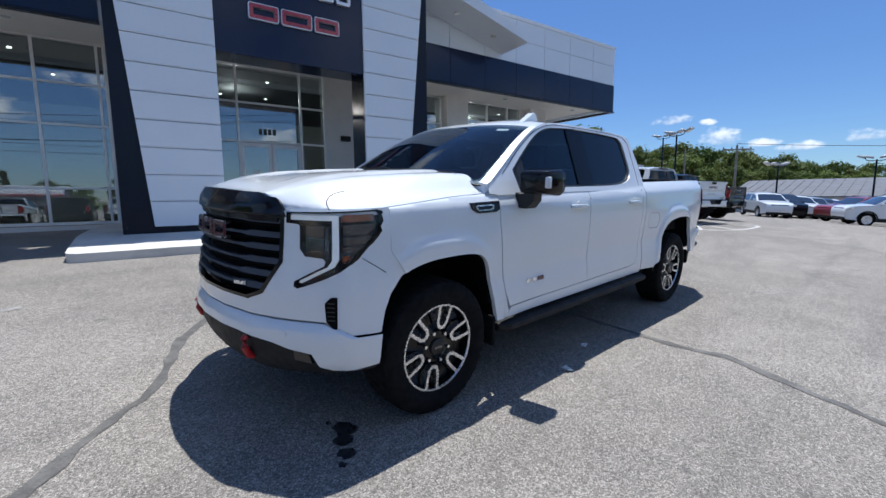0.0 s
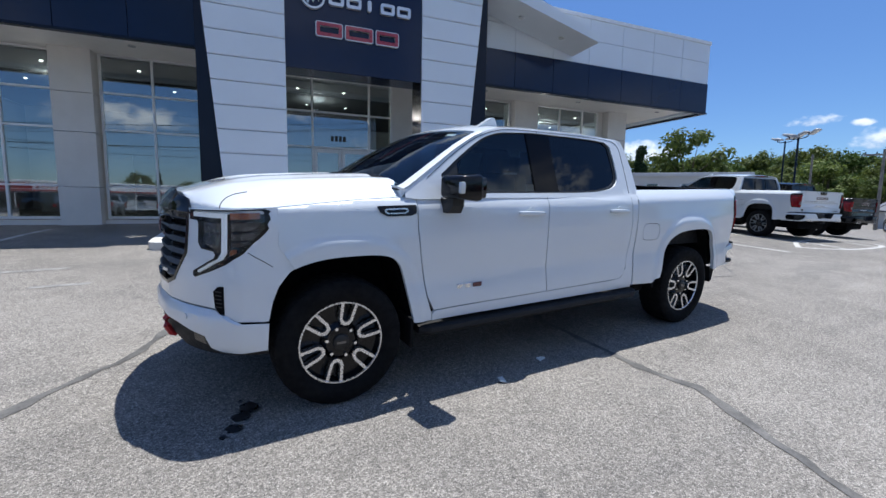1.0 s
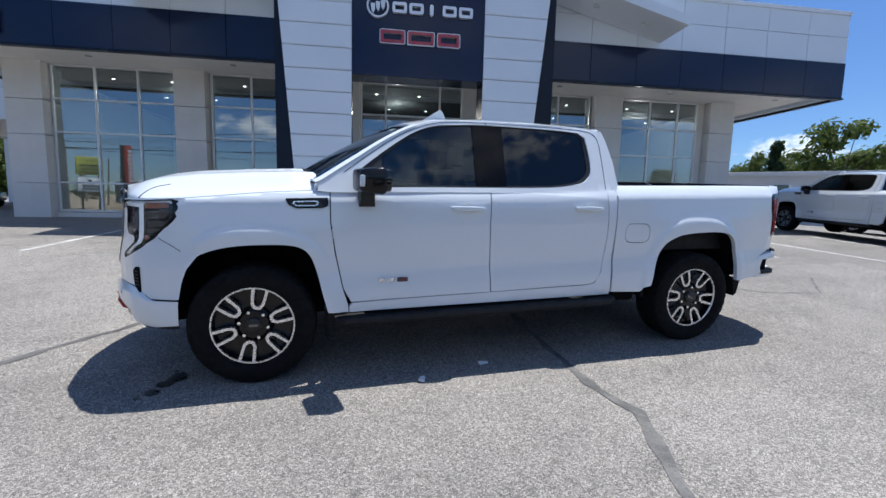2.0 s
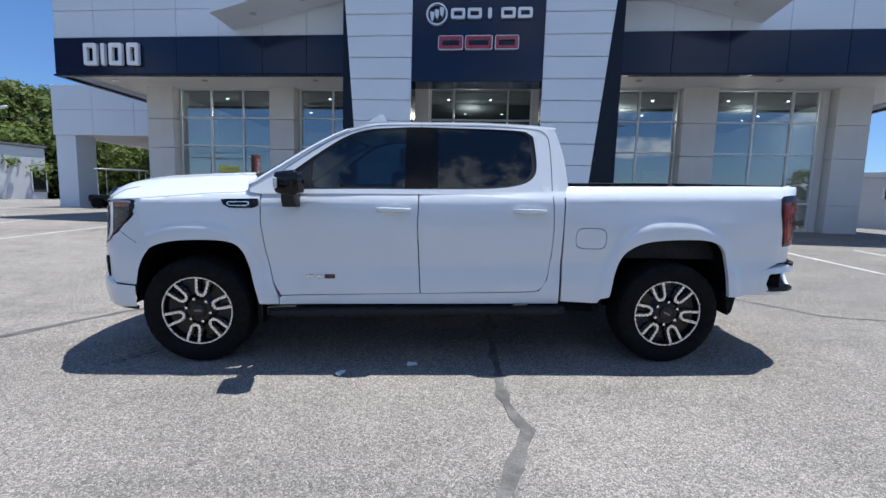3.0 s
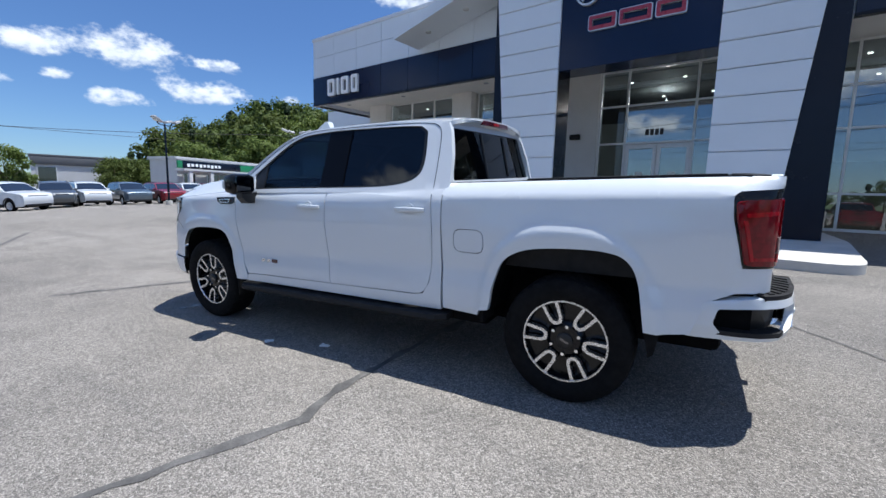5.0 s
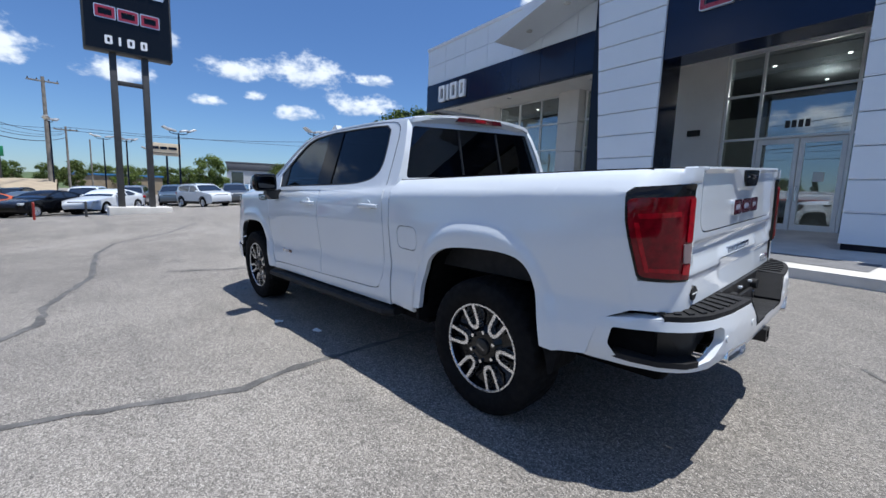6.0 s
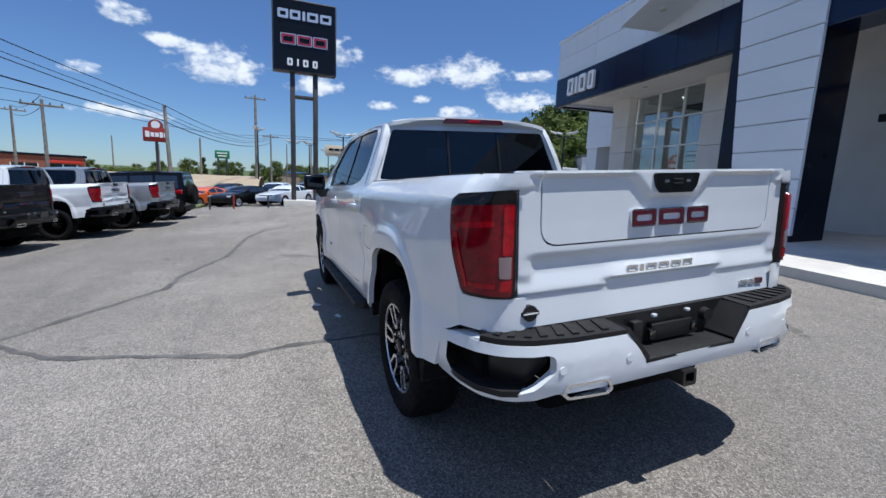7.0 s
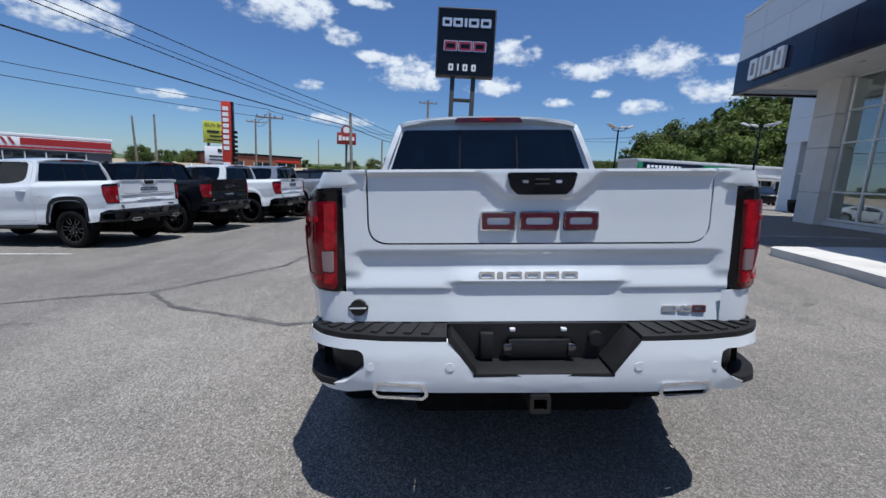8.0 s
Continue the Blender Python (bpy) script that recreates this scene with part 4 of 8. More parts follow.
trim = sheet(shrink(pane, 1.012), inset, 0.02, 0.12, [shrink(pane, 0.955)[::-1]], IN)
pair("window_trim", trim, "satin_black", truck)
inner = shrink(pane, 0.96)
for lo, hi, name, mat, lab in ((-0.985, -0.255, "front_side_window", "cab_glass", "clear front side window"), (-0.015, 0.9, "rear_side_window", "tint_glass", "dark tinted rear side window")):
    for o in pair(name, sheet(clip_x(inner, lo, hi), lambda x, z: Vector((x, -cab_w(z) + 0.018, z)), 0.004, 0.15, inward=IN), mat, truck, lab):
        o.visible_shadow = False
pair("pillar_cover", sheet(clip_x(inner, -0.262, -0.008), lambda x, z: Vector((x, -cab_w(z) + 0.010, z)), 0.02, 0.15, inward=IN), "pillar_black", truck)
pair("mirror_sail", sheet(clip_x(inner, -1.2, -0.98), lambda x, z: Vector((x, -cab_w(z) + 0.010, z)), 0.02, 0.15, inward=IN), "satin_black", truck)


frame_line = curve([(-1.25, 1.475), (-1.0, 1.655), (-0.78, 1.786), (-0.55, 1.866), (-0.30, 1.891), (0.4, 1.903), (0.74, 1.897), (0.84, 1.868), (0.876, 1.80), (0.886, 1.60), (0.886, 1.41)], 4)
b = bmesh.new()
tube(b, [cabside(x, z) + Vector((0, -0.0004, 0.0004)) for x, z in frame_line], 0.0022, 6)
pair("door_frame_seam", b, "dark_under", truck)
b = bmesh.new()
tube(b, [cabside(-0.152 + 0.01 * f, 1.395 + f * 0.505) + Vector((0, 0.001, 0)) for f in (0.94, 1.0)], 0.003, 6)
pair("door_frame_seam", b, "dark_under", truck)


# roof skin
def roof(x, y):
    e = min(abs(y) / 0.745, 1.0)
    top = lerp(x, [-0.88, -0.74, -0.55, -0.18, 0.34, 0.77, 0.95, 1.02], [1.855, 1.905, 1.943, 1.968, 1.985, 1.983, 1.968, 1.955])
    edge = lerp(x, [-0.88, -0.74, -0.55, -0.2, 0.4, 0.8, 1.02], [1.745, 1.825, 1.880, 1.905, 1.915, 1.908, 1.895])
    return Vector((x, y, edge + (top - edge) * (1 - e ** 3.2)))


out = rounded([(-0.84, 0.0), (-0.815, -0.35), (-0.74, -0.66), (-0.70, -0.742), (0.945, -0.735), (0.97, -0.60), (0.975, 0.60), (0.945, 0.735), (-0.70, 0.742), (-0.74, 0.66), (-0.815, 0.35)], 0.05)
part("roof", sheet(out, roof, 0.03, 0.075, inward=(0, 0, -1)), "white_paint", truck)
# small fin-shaped piece at the roof's front corner, driver's side
b = bmesh.new()
loft(b, [[(-0.62 + dx, -0.55 + dy * s_, 1.90 + h) for dx, h in ((0.0, 0.0), (0.19, 0.0), (0.19, 0.035), (0.165, 0.085), (0.135, 0.088), (0.07, 0.045))] for s_, dy in ((-1, 0.03), (-1, 0.012), (1, 0.012), (1, 0.03))])
part("antenna_fin", b, "white_paint", truck)


# bonnet
NOSE = curve([(0.0, -2.745), (0.35, -2.73), (0.58, -2.685), (0.69, -2.648), (0.80, -2.573), (0.875, -2.508), (0.928, -2.43), (0.952, -2.36), (0.963, -2.29)], 5)
NOSE_Y, NOSE_X = [p[0] for p in NOSE], [p[1] for p in NOSE]


def bonnet(x, y):
    e = abs(y)
    edge = crease(x) + shoulder(x)
    start = lerp(x, [-2.45, -2.1, -1.6], [0.60, 0.65, 0.73])
    top = lerp(x, [-2.78, -2.70, -2.60, -2.45, -2.24, -1.9, -1.6, -1.4], [1.335, 1.362, 1.392, 1.425, 1.452, 1.474, 1.488, 1.488])
    top -= 0.012 * (e / 0.6) ** 2
    dome = 0.014 * (smooth01((e - 0.30) / 0.05) - smooth01((e - 0.52) / 0.06)) * smooth01((x + 2.62) / 0.3)
    z = edge + (top - edge) * (1 - smooth01((e - start) / (lerp(x, [-2.2, -1.75], [0.955, 0.93]) - start))) + dome
    # the leading edge rolls down to the lamps and the brow
    d = x - lerp(e, NOSE_Y, NOSE_X)
    low = lerp(e, [0.0, 0.52, 0.66, 0.80, 0.93, 0.963], [1.352, 1.348, 1.276, 1.275, 1.281, 1.286])
    f = min(max(d / lerp(e, [0.72, 0.90, 0.96], [0.20, 0.13, 0.06]), 0.0), 1.0)
    return Vector((x, y, low + (z - low) * math.sqrt(1 - (1 - f) ** 2)))


nose = [(x, -y) for y, x in NOSE[::-1]] + [(x, y) for y, x in NOSE[1:]]
flank = [(x, body_w(x, crease(x) + shoulder(x)) - 0.003) for x in (-2.2, -2.05, -1.9, -1.75, -1.6, -1.44)]
out = nose + flank + curve([(-1.43, 0.80), (-1.55, 0.5), (-1.61, 0.0), (-1.55, -0.5), (-1.43, -0.80)], 4) + [(x, -y) for x, y in flank[::-1]]
part("bonnet", sheet(out, bonnet, 0.035, (0.035, 0.04), inward=(0, 0, -1)), "white_paint", truck, "", 60.0)

# windscreen and its pillars
ROOF_X, ROOF_Z = [p[0] for p in roofline], [p[1] for p in roofline]


def screen(q, f):
    """q from -1 to 1 across between the cab sides, f from cowl to roof."""
    xe = -1.425 + 0.705 * f
    ze = lerp(xe, ROOF_X, ROOF_Z)
    xc, zc = -1.60 + 0.765 * f, 1.462 + 0.415 * f + 0.022 * math.sin(math.pi * f)
    k = abs(q) ** 2.6
    return Vector((xc + (xe - xc) * k, q * cab_w(ze), zc + (ze - zc) * k))


def screen_band(q0, q1, f0, f1, drop=0.0):
    """Closed outlines of the glass and of its border."""
    return rounded([(-q0, f0), (q0, f0), (q1, f1), (-q1, f1)], 0.04), lambda q, f: screen(q, f) + Vector((0.6 * drop, 0, -0.8 * drop))


outline, bend = screen_band(0.945, 0.95, 0.0, 0.975, 0.006)
glass = part("windscreen", sheet(outline, bend, 0.005, (0.08, 0.1), inward=(0.5, 0, -0.85)), "cab_glass", truck, "clear curved windscreen")
glass.visible_shadow = False
part("windscreen_surround", sheet(rounded([(-0.965, -0.03), (0.965, -0.03), (0.965, 1.0), (-0.965, 1.0)], 0.03), lambda q, f: screen(q, f) + Vector((0.008, 0, -0.011)), 0.012, (0.08, 0.1), [rounded([(-0.92, 0.045), (0.92, 0.045), (0.93, 0.94), (-0.93, 0.94)], 0.06)[::-1]], (0.5, 0, -0.85)), "satin_black", truck)
pair("windscreen_pillar", sheet([(-1.004, -0.02), (-0.950, -0.02), (-0.955, 0.5), (-0.955, 1.02), (-1.004, 1.02)], lambda q, f: screen(q, f) + Vector((-0.004, 0.004 * q, 0.007 * (1 - max(abs(q) - 0.97, 0.0) * 26))), 0.02, (0.02, 0.06), inward=(0.4, 0.3, -0.7)), "white_paint", truck, "", 60.0)
pair("cowl_corner", sheet([(0.0, 0.78), (1.0, 0.78), (1.0, 1.01), (0.0, 1.01)], lambda f, q: Vector(bonnet(-1.455, -0.925 * min(q, 1.0))) * (1 - f) + (screen(-q, 0.0) + Vector((0, 0, 0.004))) * f, 0.02, (0.2, 0.04), inward=(0, 0, -1)), "white_paint", truck, "", 60.0)
part("cowl", sheet([(0.0, -0.80), (1.0, -0.80), (1.0, 0.80), (0.0, 0.80)], lambda f, q: Vector(bonnet(-1.455 - 0.13 * (1 - abs(q) ** 2), 0.905 * q)) * (1 - f) + screen(q, 0.02) * f + Vector((0, 0, -0.02 - 0.015 * math.sin(math.pi * f))), 0.02, (0.25, 0.1), inward=(0, 0, -1)), "plastic", truck)
for q0, q1 in ((-0.05, -0.72), (0.62, -0.02)):
    b = bmesh.new()
    p, q = screen(q0, 0.02), screen(q1, 0.055)
    tube(b, [p + Vector((-0.05, 0, 0.0)), p + Vector((0, 0, 0.02)), (p + q) / 2 + Vector((-0.012, 0, 0.024)), q + Vector((0, 0, 0.012))], 0.008, 6)
    part("wiper", b, "satin_black", truck)


b = bmesh.new()
tube(b, [bonnet(x, -y) + Vector((0, 0, 0.0002)) for x, y in curve([(-2.525, 0.868), (-2.515, 0.825), (-2.49, 0.788), (-2.44, 0.765), (-2.37, 0.757)], 6)], 0.0028, 6)
pair("bonnet_gap", b, "dark_under", truck)

# front end: surfaces that wrap round the nose; s runs from the middle outwards
PLAN = [(-2.835, 0.0), (-2.815, 0.25), (-2.757, 0.50), (-2.690, 0.65), (-2.628, 0.75), (-2.545, 0.865), (-2.455, 0.935), (-2.35, 0.968), (-2.2, 0.985), (-1.9, 0.995)]
PS = [0.0]
for (ax, ay), (bx, by) in zip(PLAN, PLAN[1:]):
    PS.append(PS[-1] + math.hypot(bx - ax, by - ay))


def front_at(s, z, proud=0.0):
    a = abs(s)
    x, y = lerp(a, PS, [p[0] for p in PLAN]), lerp(a, PS, [p[1] for p in PLAN])
    e = 0.03
    tx, ty = lerp(a + e, PS, [p[0] for p in PLAN]) - lerp(a - e if a > e else 0, PS, [p[0] for p in PLAN]), lerp(a + e, PS, [p[1] for p in PLAN]) - lerp(max(a - e, 0), PS, [p[1] for p in PLAN])
    if a <= e:
        tx = 0.0
    n = math.hypot(tx, ty) or 1.0
    off = lerp(z, [0.30, 0.38, 0.48, 0.60, 0.72, 0.85, 1.0, 1.15, 1.262, 1.37], [-0.10, -0.03, 0.035, 0.05, 0.045, 0.045, 0.025, 0.008, 0.0, -0.06]) + proud
    off *= 1.0 - 0.45 * smooth01((a - 1.0) / 0.2)
    off -= 0.011 * smooth01((a - 1.1) / 0.14) * smooth01((z - 1.20) / 0.07)
    return Vector((x - ty / n * off, (y + tx / n * off) * (1 if s >= 0 else -1), z))


def sym(half):
    """A closed outline from its right half, listed from the middle bottom outwards to the middle top."""
    return half + [(-s, z) for s, z in half[::-1] if s > 0]


GR = [(0.0, 0.805), (0.47, 0.805), (0.57, 0.845), (0.685, 1.01), (0.690, 1.235), (0.0, 1.235)]
HL = [(0.722, 1.258), (0.86, 1.261), (1.0, 1.266), (1.185, 1.274), (1.200, 1.262), (1.202, 1.170), (1.165, 1.130), (1.073, 1.033), (0.996, 0.972), (0.892, 0.921), (0.792, 0.884), (0.774, 0.892), (0.776, 0.913), (0.930, 0.996), (0.938, 1.020), (0.925, 1.040), (0.829, 1.047), (0.802, 1.080), (0.799, 1.195), (0.785, 1.206), (0.722, 1.208)]
half = [(0.0, 0.715), (0.93, 0.715), (1.0, 0.675), (1.05, 0.642), (1.178, 0.632), (1.20, 0.74), (1.235, 0.83), (1.30, 0.915), (1.345, 0.942), (1.262, 1.055), (1.267, 1.17), (1.269, 1.283), (1.18, 1.284), (1.0, 1.274), (0.86, 1.270), (0.74, 1.267), (0.0, 1.247)]
out = sym(half)
holes = [sym(GR)[::-1], HL[::-1], [(-s, z) for s, z in HL]]
part("front_fascia", sheet(out, front_at, 0.03, 0.05, holes, (0.8, 0, 0)), "white_paint", truck)
bump = [(0.0, 0.612), (0.42, 0.606), (0.66, 0.585), (0.74, 0.563), (0.868, 0.545), (0.905, 0.478), (0.96, 0.455), (1.06, 0.448), (1.16, 0.455), (1.172, 0.622), (1.05, 0.632), (1.0, 0.662), (0.93, 0.702), (0.0, 0.702)]
part("front_bumper", sheet(sym(bump), lambda s, z: front_at(s, z, 0.022 - 0.03 * smooth01((z - 0.66) / 0.05)), 0.04, 0.05, inward=(0.8, 0, 0)), "white_paint", truck)
val = [(0.0, 0.375), (0.5, 0.38), (0.85, 0.41), (1.02, 0.43), (1.15, 0.425), (1.165, 0.46), (0.90, 0.50), (0.86, 0.55), (0.0, 0.62)]
valance = part("valance", sheet(sym(val), lambda s, z: front_at(s, z, 0.0), 0.04, 0.06, inward=(0.8, 0, 0)), "plastic", truck, "black plastic lower front valance")
for s in (-1, 1):
    part("fog_lamp", sheet([(s * 0.765, 0.500), (s * 0.860, 0.488), (s * 0.845, 0.538), (s * 0.765, 0.550)], lambda a, z: front_at(a, z, 0.012), 0.02, 0.05, inward=(0.8, 0, 0)), "lamp_smoke", truck)
    b = bmesh.new()
    tube(b, [front_at(s * 0.46, 0.575, 0.01), front_at(s * 0.46, 0.565, 0.025), front_at(s * 0.46, 0.52, 0.03), front_at(s * 0.46, 0.465, 0.02), front_at(s * 0.46, 0.455, 0.0)], 0.02, 8)
    part("tow_hook", b, "hook_red", truck, "red painted tow hook")
    part("air_slot", sheet(rounded([(s * 0.937, 0.719), (s * 0.973, 0.672), (s * 0.980, 0.68), (s * 0.982, 0.845), (s * 0.956, 0.845), (s * 0.932, 0.815)], 0.006), lambda a, z: front_at(a, z, 0.006), 0.01, None, inward=(0.8, 0, 0)), "dark_under", truck)
    for i in range(5):
        part("slot_fin", sheet([(s * 0.942, 0.725 + 0.022 * i), (s * 0.974, 0.722 + 0.022 * i), (s * 0.974, 0.728 + 0.022 * i), (s * 0.942, 0.731 + 0.022 * i)], lambda a, z: front_at(a, z, 0.009), 0.004, None, inward=(0.8, 0, 0)), "satin_black", truck)
    b = bmesh.new()
    tube(b, [front_at(s * a, z, 0.0008) for a, z in ((1.106, 1.036), (1.14, 1.012), (1.19, 0.979), (1.232, 0.95))], 0.002, 6)
    part("body_seam", b, "dark_under", truck)
    b = bmesh.new()
    p = front_at(s * 0.72, 0.64, 0.02)
    cyl(b, p, p + Vector((-0.006, s * 0.003, 0)), 0.018, 16)
    part("parking_sensor", b, "white_paint", truck)
# grille
part("grille_backing", sheet(sym([(0.0, 0.78), (0.5, 0.78), (0.61, 0.83), (0.705, 1.0), (0.71, 1.255), (0.0, 1.255)]), lambda s, z: front_at(s, z, -0.075), 0.02, 0.1, inward=(0.8, 0, 0)), "dark_under", truck)
part("grille_frame", sheet(sym([(0.0, 0.79), (0.48, 0.79), (0.585, 0.835), (0.70, 1.005), (0.705, 1.25), (0.0, 1.25)]), lambda s, z: front_at(s, z, 0.004), 0.05, 0.08, [sym([(0.0, 0.808), (0.466, 0.808), (0.566, 0.848), (0.682, 1.012), (0.686, 1.226), (0.0, 1.226)])[::-1]], (0.8, 0, 0)), "gloss_black", truck)
grille = part("grille", sheet(sym([(0.0, 1.205), (0.66, 1.205), (0.66, 1.228), (0.0, 1.228)]), lambda s, z: front_at(s, z, -0.004), 0.05, 0.08, inward=(0.8, 0, 0)), "gloss_black", truck, "gloss black grille with stepped bars")
for z0, reach in ((1.211, 0.684), (1.138, 0.684), (1.073, 0.684), (1.004, 0.675), (0.936, 0.630), (0.868, 0.575)):
    part("slat", sheet(sym([(0.0, z0 - 0.010), (reach * 0.56, z0 - 0.010), (reach * 0.66, z0 - 0.014), (reach, z0 - 0.014), (reach, z0 + 0.013), (reach * 0.66, z0 + 0.013), (reach * 0.56, z0 + 0.002), (0.0, z0 + 0.002)]), lambda s, z, zc=z0: front_at(s, z, -0.010 + (zc - z) * 0.5), 0.05, 0.08, inward=(0.8, 0, -0.1)), "slat_grey", grille)
    part("slat_lip", sheet(sym([(0.0, z0 - 0.034), (reach * 0.97, z0 - 0.034), (reach * 0.97, z0 - 0.028), (0.0, z0 - 0.028)]), lambda s, z: front_at(s, z, -0.030), 0.03, 0.08, inward=(0.8, 0, -0.1)), "dark_under", grille)
for y0, y1 in ((-0.27, -0.10), (-0.085, 0.085), (0.10, 0.27)):
    b = bmesh.new()
    hollow(b, y1 - y0, 0.10, 0.030, 0.03, lambda p, q, d, y0=y0: front_at(y0 + p, 1.085 + q, -0.015 + d), 0.02)
    blk = part("emblem_block", b, "chrome", grille)
    b = bmesh.new()
    hollow(b, y1 - y0, 0.10, 0.030, 0.004, lambda p, q, d, y0=y0: front_at(y0 + p, 1.085 + q, 0.015 + d), 0.02, -0.008)
    part("emblem_face", b, "badge_red", blk)
part("grille_badge", sheet([(-0.46, 0.862), (-0.36, 0.855), (-0.36, 0.872), (-0.46, 0.879)], lambda s, z: front_at(s, z, 0.006), 0.006, None, inward=(1, 0, 0)), "machined", grille)


# dark brow over the grille
def brow(s, f):
    a = front_at(s, 1.245, 0.012)
    c = bonnet(lerp(abs(s), [0, 0.35, 0.59, 0.70], [-2.745, -2.732, -2.683, -2.615]), lerp(abs(s), [0, 0.36, 0.60, 0.70], [0, 0.35, 0.575, 0.69]) * (1 if s >= 0 else -1))
    m = a + (c - a) * f
    # the middle swells forward and falls away over a crease towards the lamps
    full = min(max((0.70 - abs(s)) / (0.05 + 0.16 * (1 - f)), 0.0), 1.0) * math.sin(math.pi * min(f, 0.75) / 1.5 + 0.0)
    return m + Vector((-0.028 * full - 0.006, 0, 0.004 * full - 0.002 * f))


part("grille_brow", sheet(rounded([(-0.712, 0.0), (0.712, 0.0), (0.64, 1.0), (-0.64, 1.0)], 0.012), brow, 0.03, (0.03, 0.12), inward=(0.6, 0, -0.4)), "gloss_black", truck, "gloss black brow above the grille")
# headlamps
for s in (-1, 1):
    hl = part("headlamp", sheet([(s * a, z) for a, z in HL], lambda a, z: front_at(a, z, -0.028), 0.02, 0.05, inward=(0.8, 0, 0)), "lamp_smoke", truck, "swept headlamp with white light bar and amber corner")
    drl = [(0.740, 1.246), (0.986, 1.249), (0.988, 1.028), (0.966, 0.992), (0.885, 0.947), (0.806, 0.906), (0.796, 0.911), (0.800, 0.921), (0.882, 0.965), (0.949, 1.004), (0.962, 1.030), (0.962, 1.222), (0.740, 1.222)]
    cx = [(HL[i - 1], HL[i], HL[(i + 1) % len(HL)]) for i in range(len(HL))]
    seal, inner = [], []
    for (ax, az), (bx, bz), (ex, ez) in cx:
        n = (Vector((az - bz, bx - ax)).normalized() + Vector((bz - ez, ex - bx)).normalized()).normalized()
        seal.append((s * (bx + n.x * 0.004), bz + n.y * 0.004))
        inner.append((s * (bx - n.x * 0.004), bz - n.y * 0.004))
    part("lamp_seal", sheet(seal, lambda a, z: front_at(a, z, 0.003), 0.036, 0.06, [inner[::-1]], (0.8, 0, 0)), "gloss_black", hl, "thin black surround")
    part("light_bar", sheet([(s * a, z) for a, z in drl], lambda a, z: front_at(a, z, -0.006), 0.012, 0.06, inward=(0.8, 0, 0)), "lamp_bar", hl, "bright white light bar")
    part("amber_reflector", sheet([(s * a, z) for a, z in ((1.012, 1.216), (1.165, 1.222), (1.168, 1.256), (1.012, 1.252))], lambda a, z: front_at(a, z, -0.010), 0.012, 0.06, inward=(0.8, 0, 0)), "lamp_amber", hl)
    part("amber_reflector", sheet([(s * a, z) for a, z in ((1.012, 1.015), (1.04, 1.030), (1.04, 1.05), (1.012, 1.045))], lambda a, z: front_at(a, z, -0.010), 0.012, 0.06, inward=(0.8, 0, 0)), "lamp_amber", hl)
    for z0, z1 in ((1.070, 1.128), (1.138, 1.190)):
        part("cell_rim", sheet(rounded([(s * 0.818, z0 - 0.004), (s * 0.922, z0 - 0.004), (s * 0.922, z1 + 0.004), (s * 0.818, z1 + 0.004)], 0.012), lambda a, z: front_at(a, z, -0.018), 0.006, None, inward=(0.8, 0, 0)), "dark_chrome", hl)
        part("lens_cell", sheet(rounded([(s * 0.821, z0 - 0.001), (s * 0.919, z0 - 0.001), (s * 0.919, z1 + 0.001), (s * 0.821, z1 + 0.001)], 0.01), lambda a, z: front_at(a, z, -0.014), 0.008, None, inward=(0.8, 0, 0)), "lamp_cell", hl)
        part("bright_trim", sheet(rounded([(s * 0.926, z0), (s * 0.940, z0), (s * 0.940, z1), (s * 0.926, z1)], 0.004), lambda a, z: front_at(a, z, -0.014), 0.008, None, inward=(0.8, 0, 0)), "dark_chrome", hl)
    # stepped reflector behind the outer lens
    for a0, a1, z0, z1 in ((1.014, 1.175, 1.150, 1.205), (1.014, 1.160, 1.098, 1.142), (1.014, 1.110, 1.060, 1.092)):
        part("reflector_step", sheet([(s * a0, z0), (s * (a1 - 0.04), z0 + 0.006), (s * a1, z1 - 0.012), (s * a1, z1), (s * a0, z1 - 0.008)], lambda a, z, zc=z0: front_at(a, z, -0.022 + (zc - z) * -0.18), 0.006, 0.06, inward=(0.8, 0, 0)), "lamp_cell", hl)
        part("lens_rib", sheet([(s * a0, z1 - 0.010), (s * (a1 + 0.004), z1 - 0.001), (s * (a1 + 0.004), z1 + 0.003), (s * a0, z1 - 0.005)], lambda a, z: front_at(a, z, -0.008), 0.01, 0.1, inward=(0.8, 0, 0)), "dark_chrome", hl)
    lens = part("lens", sheet([(s * a, z) for a, z in HL], lambda a, z: front_at(a, z, 0.002), 0.0, 0.06), "lamp_glass", hl)
    lens.visible_shadow = False
# side vent badges on the fenders
vent = sheet(rounded([(-1.64, 1.292), (-1.36, 1.30), (-1.36, 1.245), (-1.40, 1.228), (-1.57, 1.226), (-1.62, 1.25)], 0.012), lambda x, z: side(x, z) + Vector((0, -0.008, 0)), 0.02, 0.1, inward=IN)
va, vb = pair("side_vent", vent, "gloss_black", truck)
rim_o, rim_i = rounded([(-1.585, 1.275), (-1.43, 1.28), (-1.42, 1.262), (-1.44, 1.243), (-1.57, 1.241), (-1.595, 1.258)], 0.01), rounded([(-1.575, 1.268), (-1.44, 1.272), (-1.432, 1.262), (-1.445, 1.25), (-1.565, 1.248), (-1.58, 1.258)], 0.008)
ring = sheet(rim_o, lambda x, z: side(x, z) + Vector((0, -0.013, 0)), 0.006, None, [rim_i[::-1]], IN)
ring2 = mirrored(ring)
part("vent_rim", ring, "machined", va)
part("vent_rim", ring2, "machined", vb)
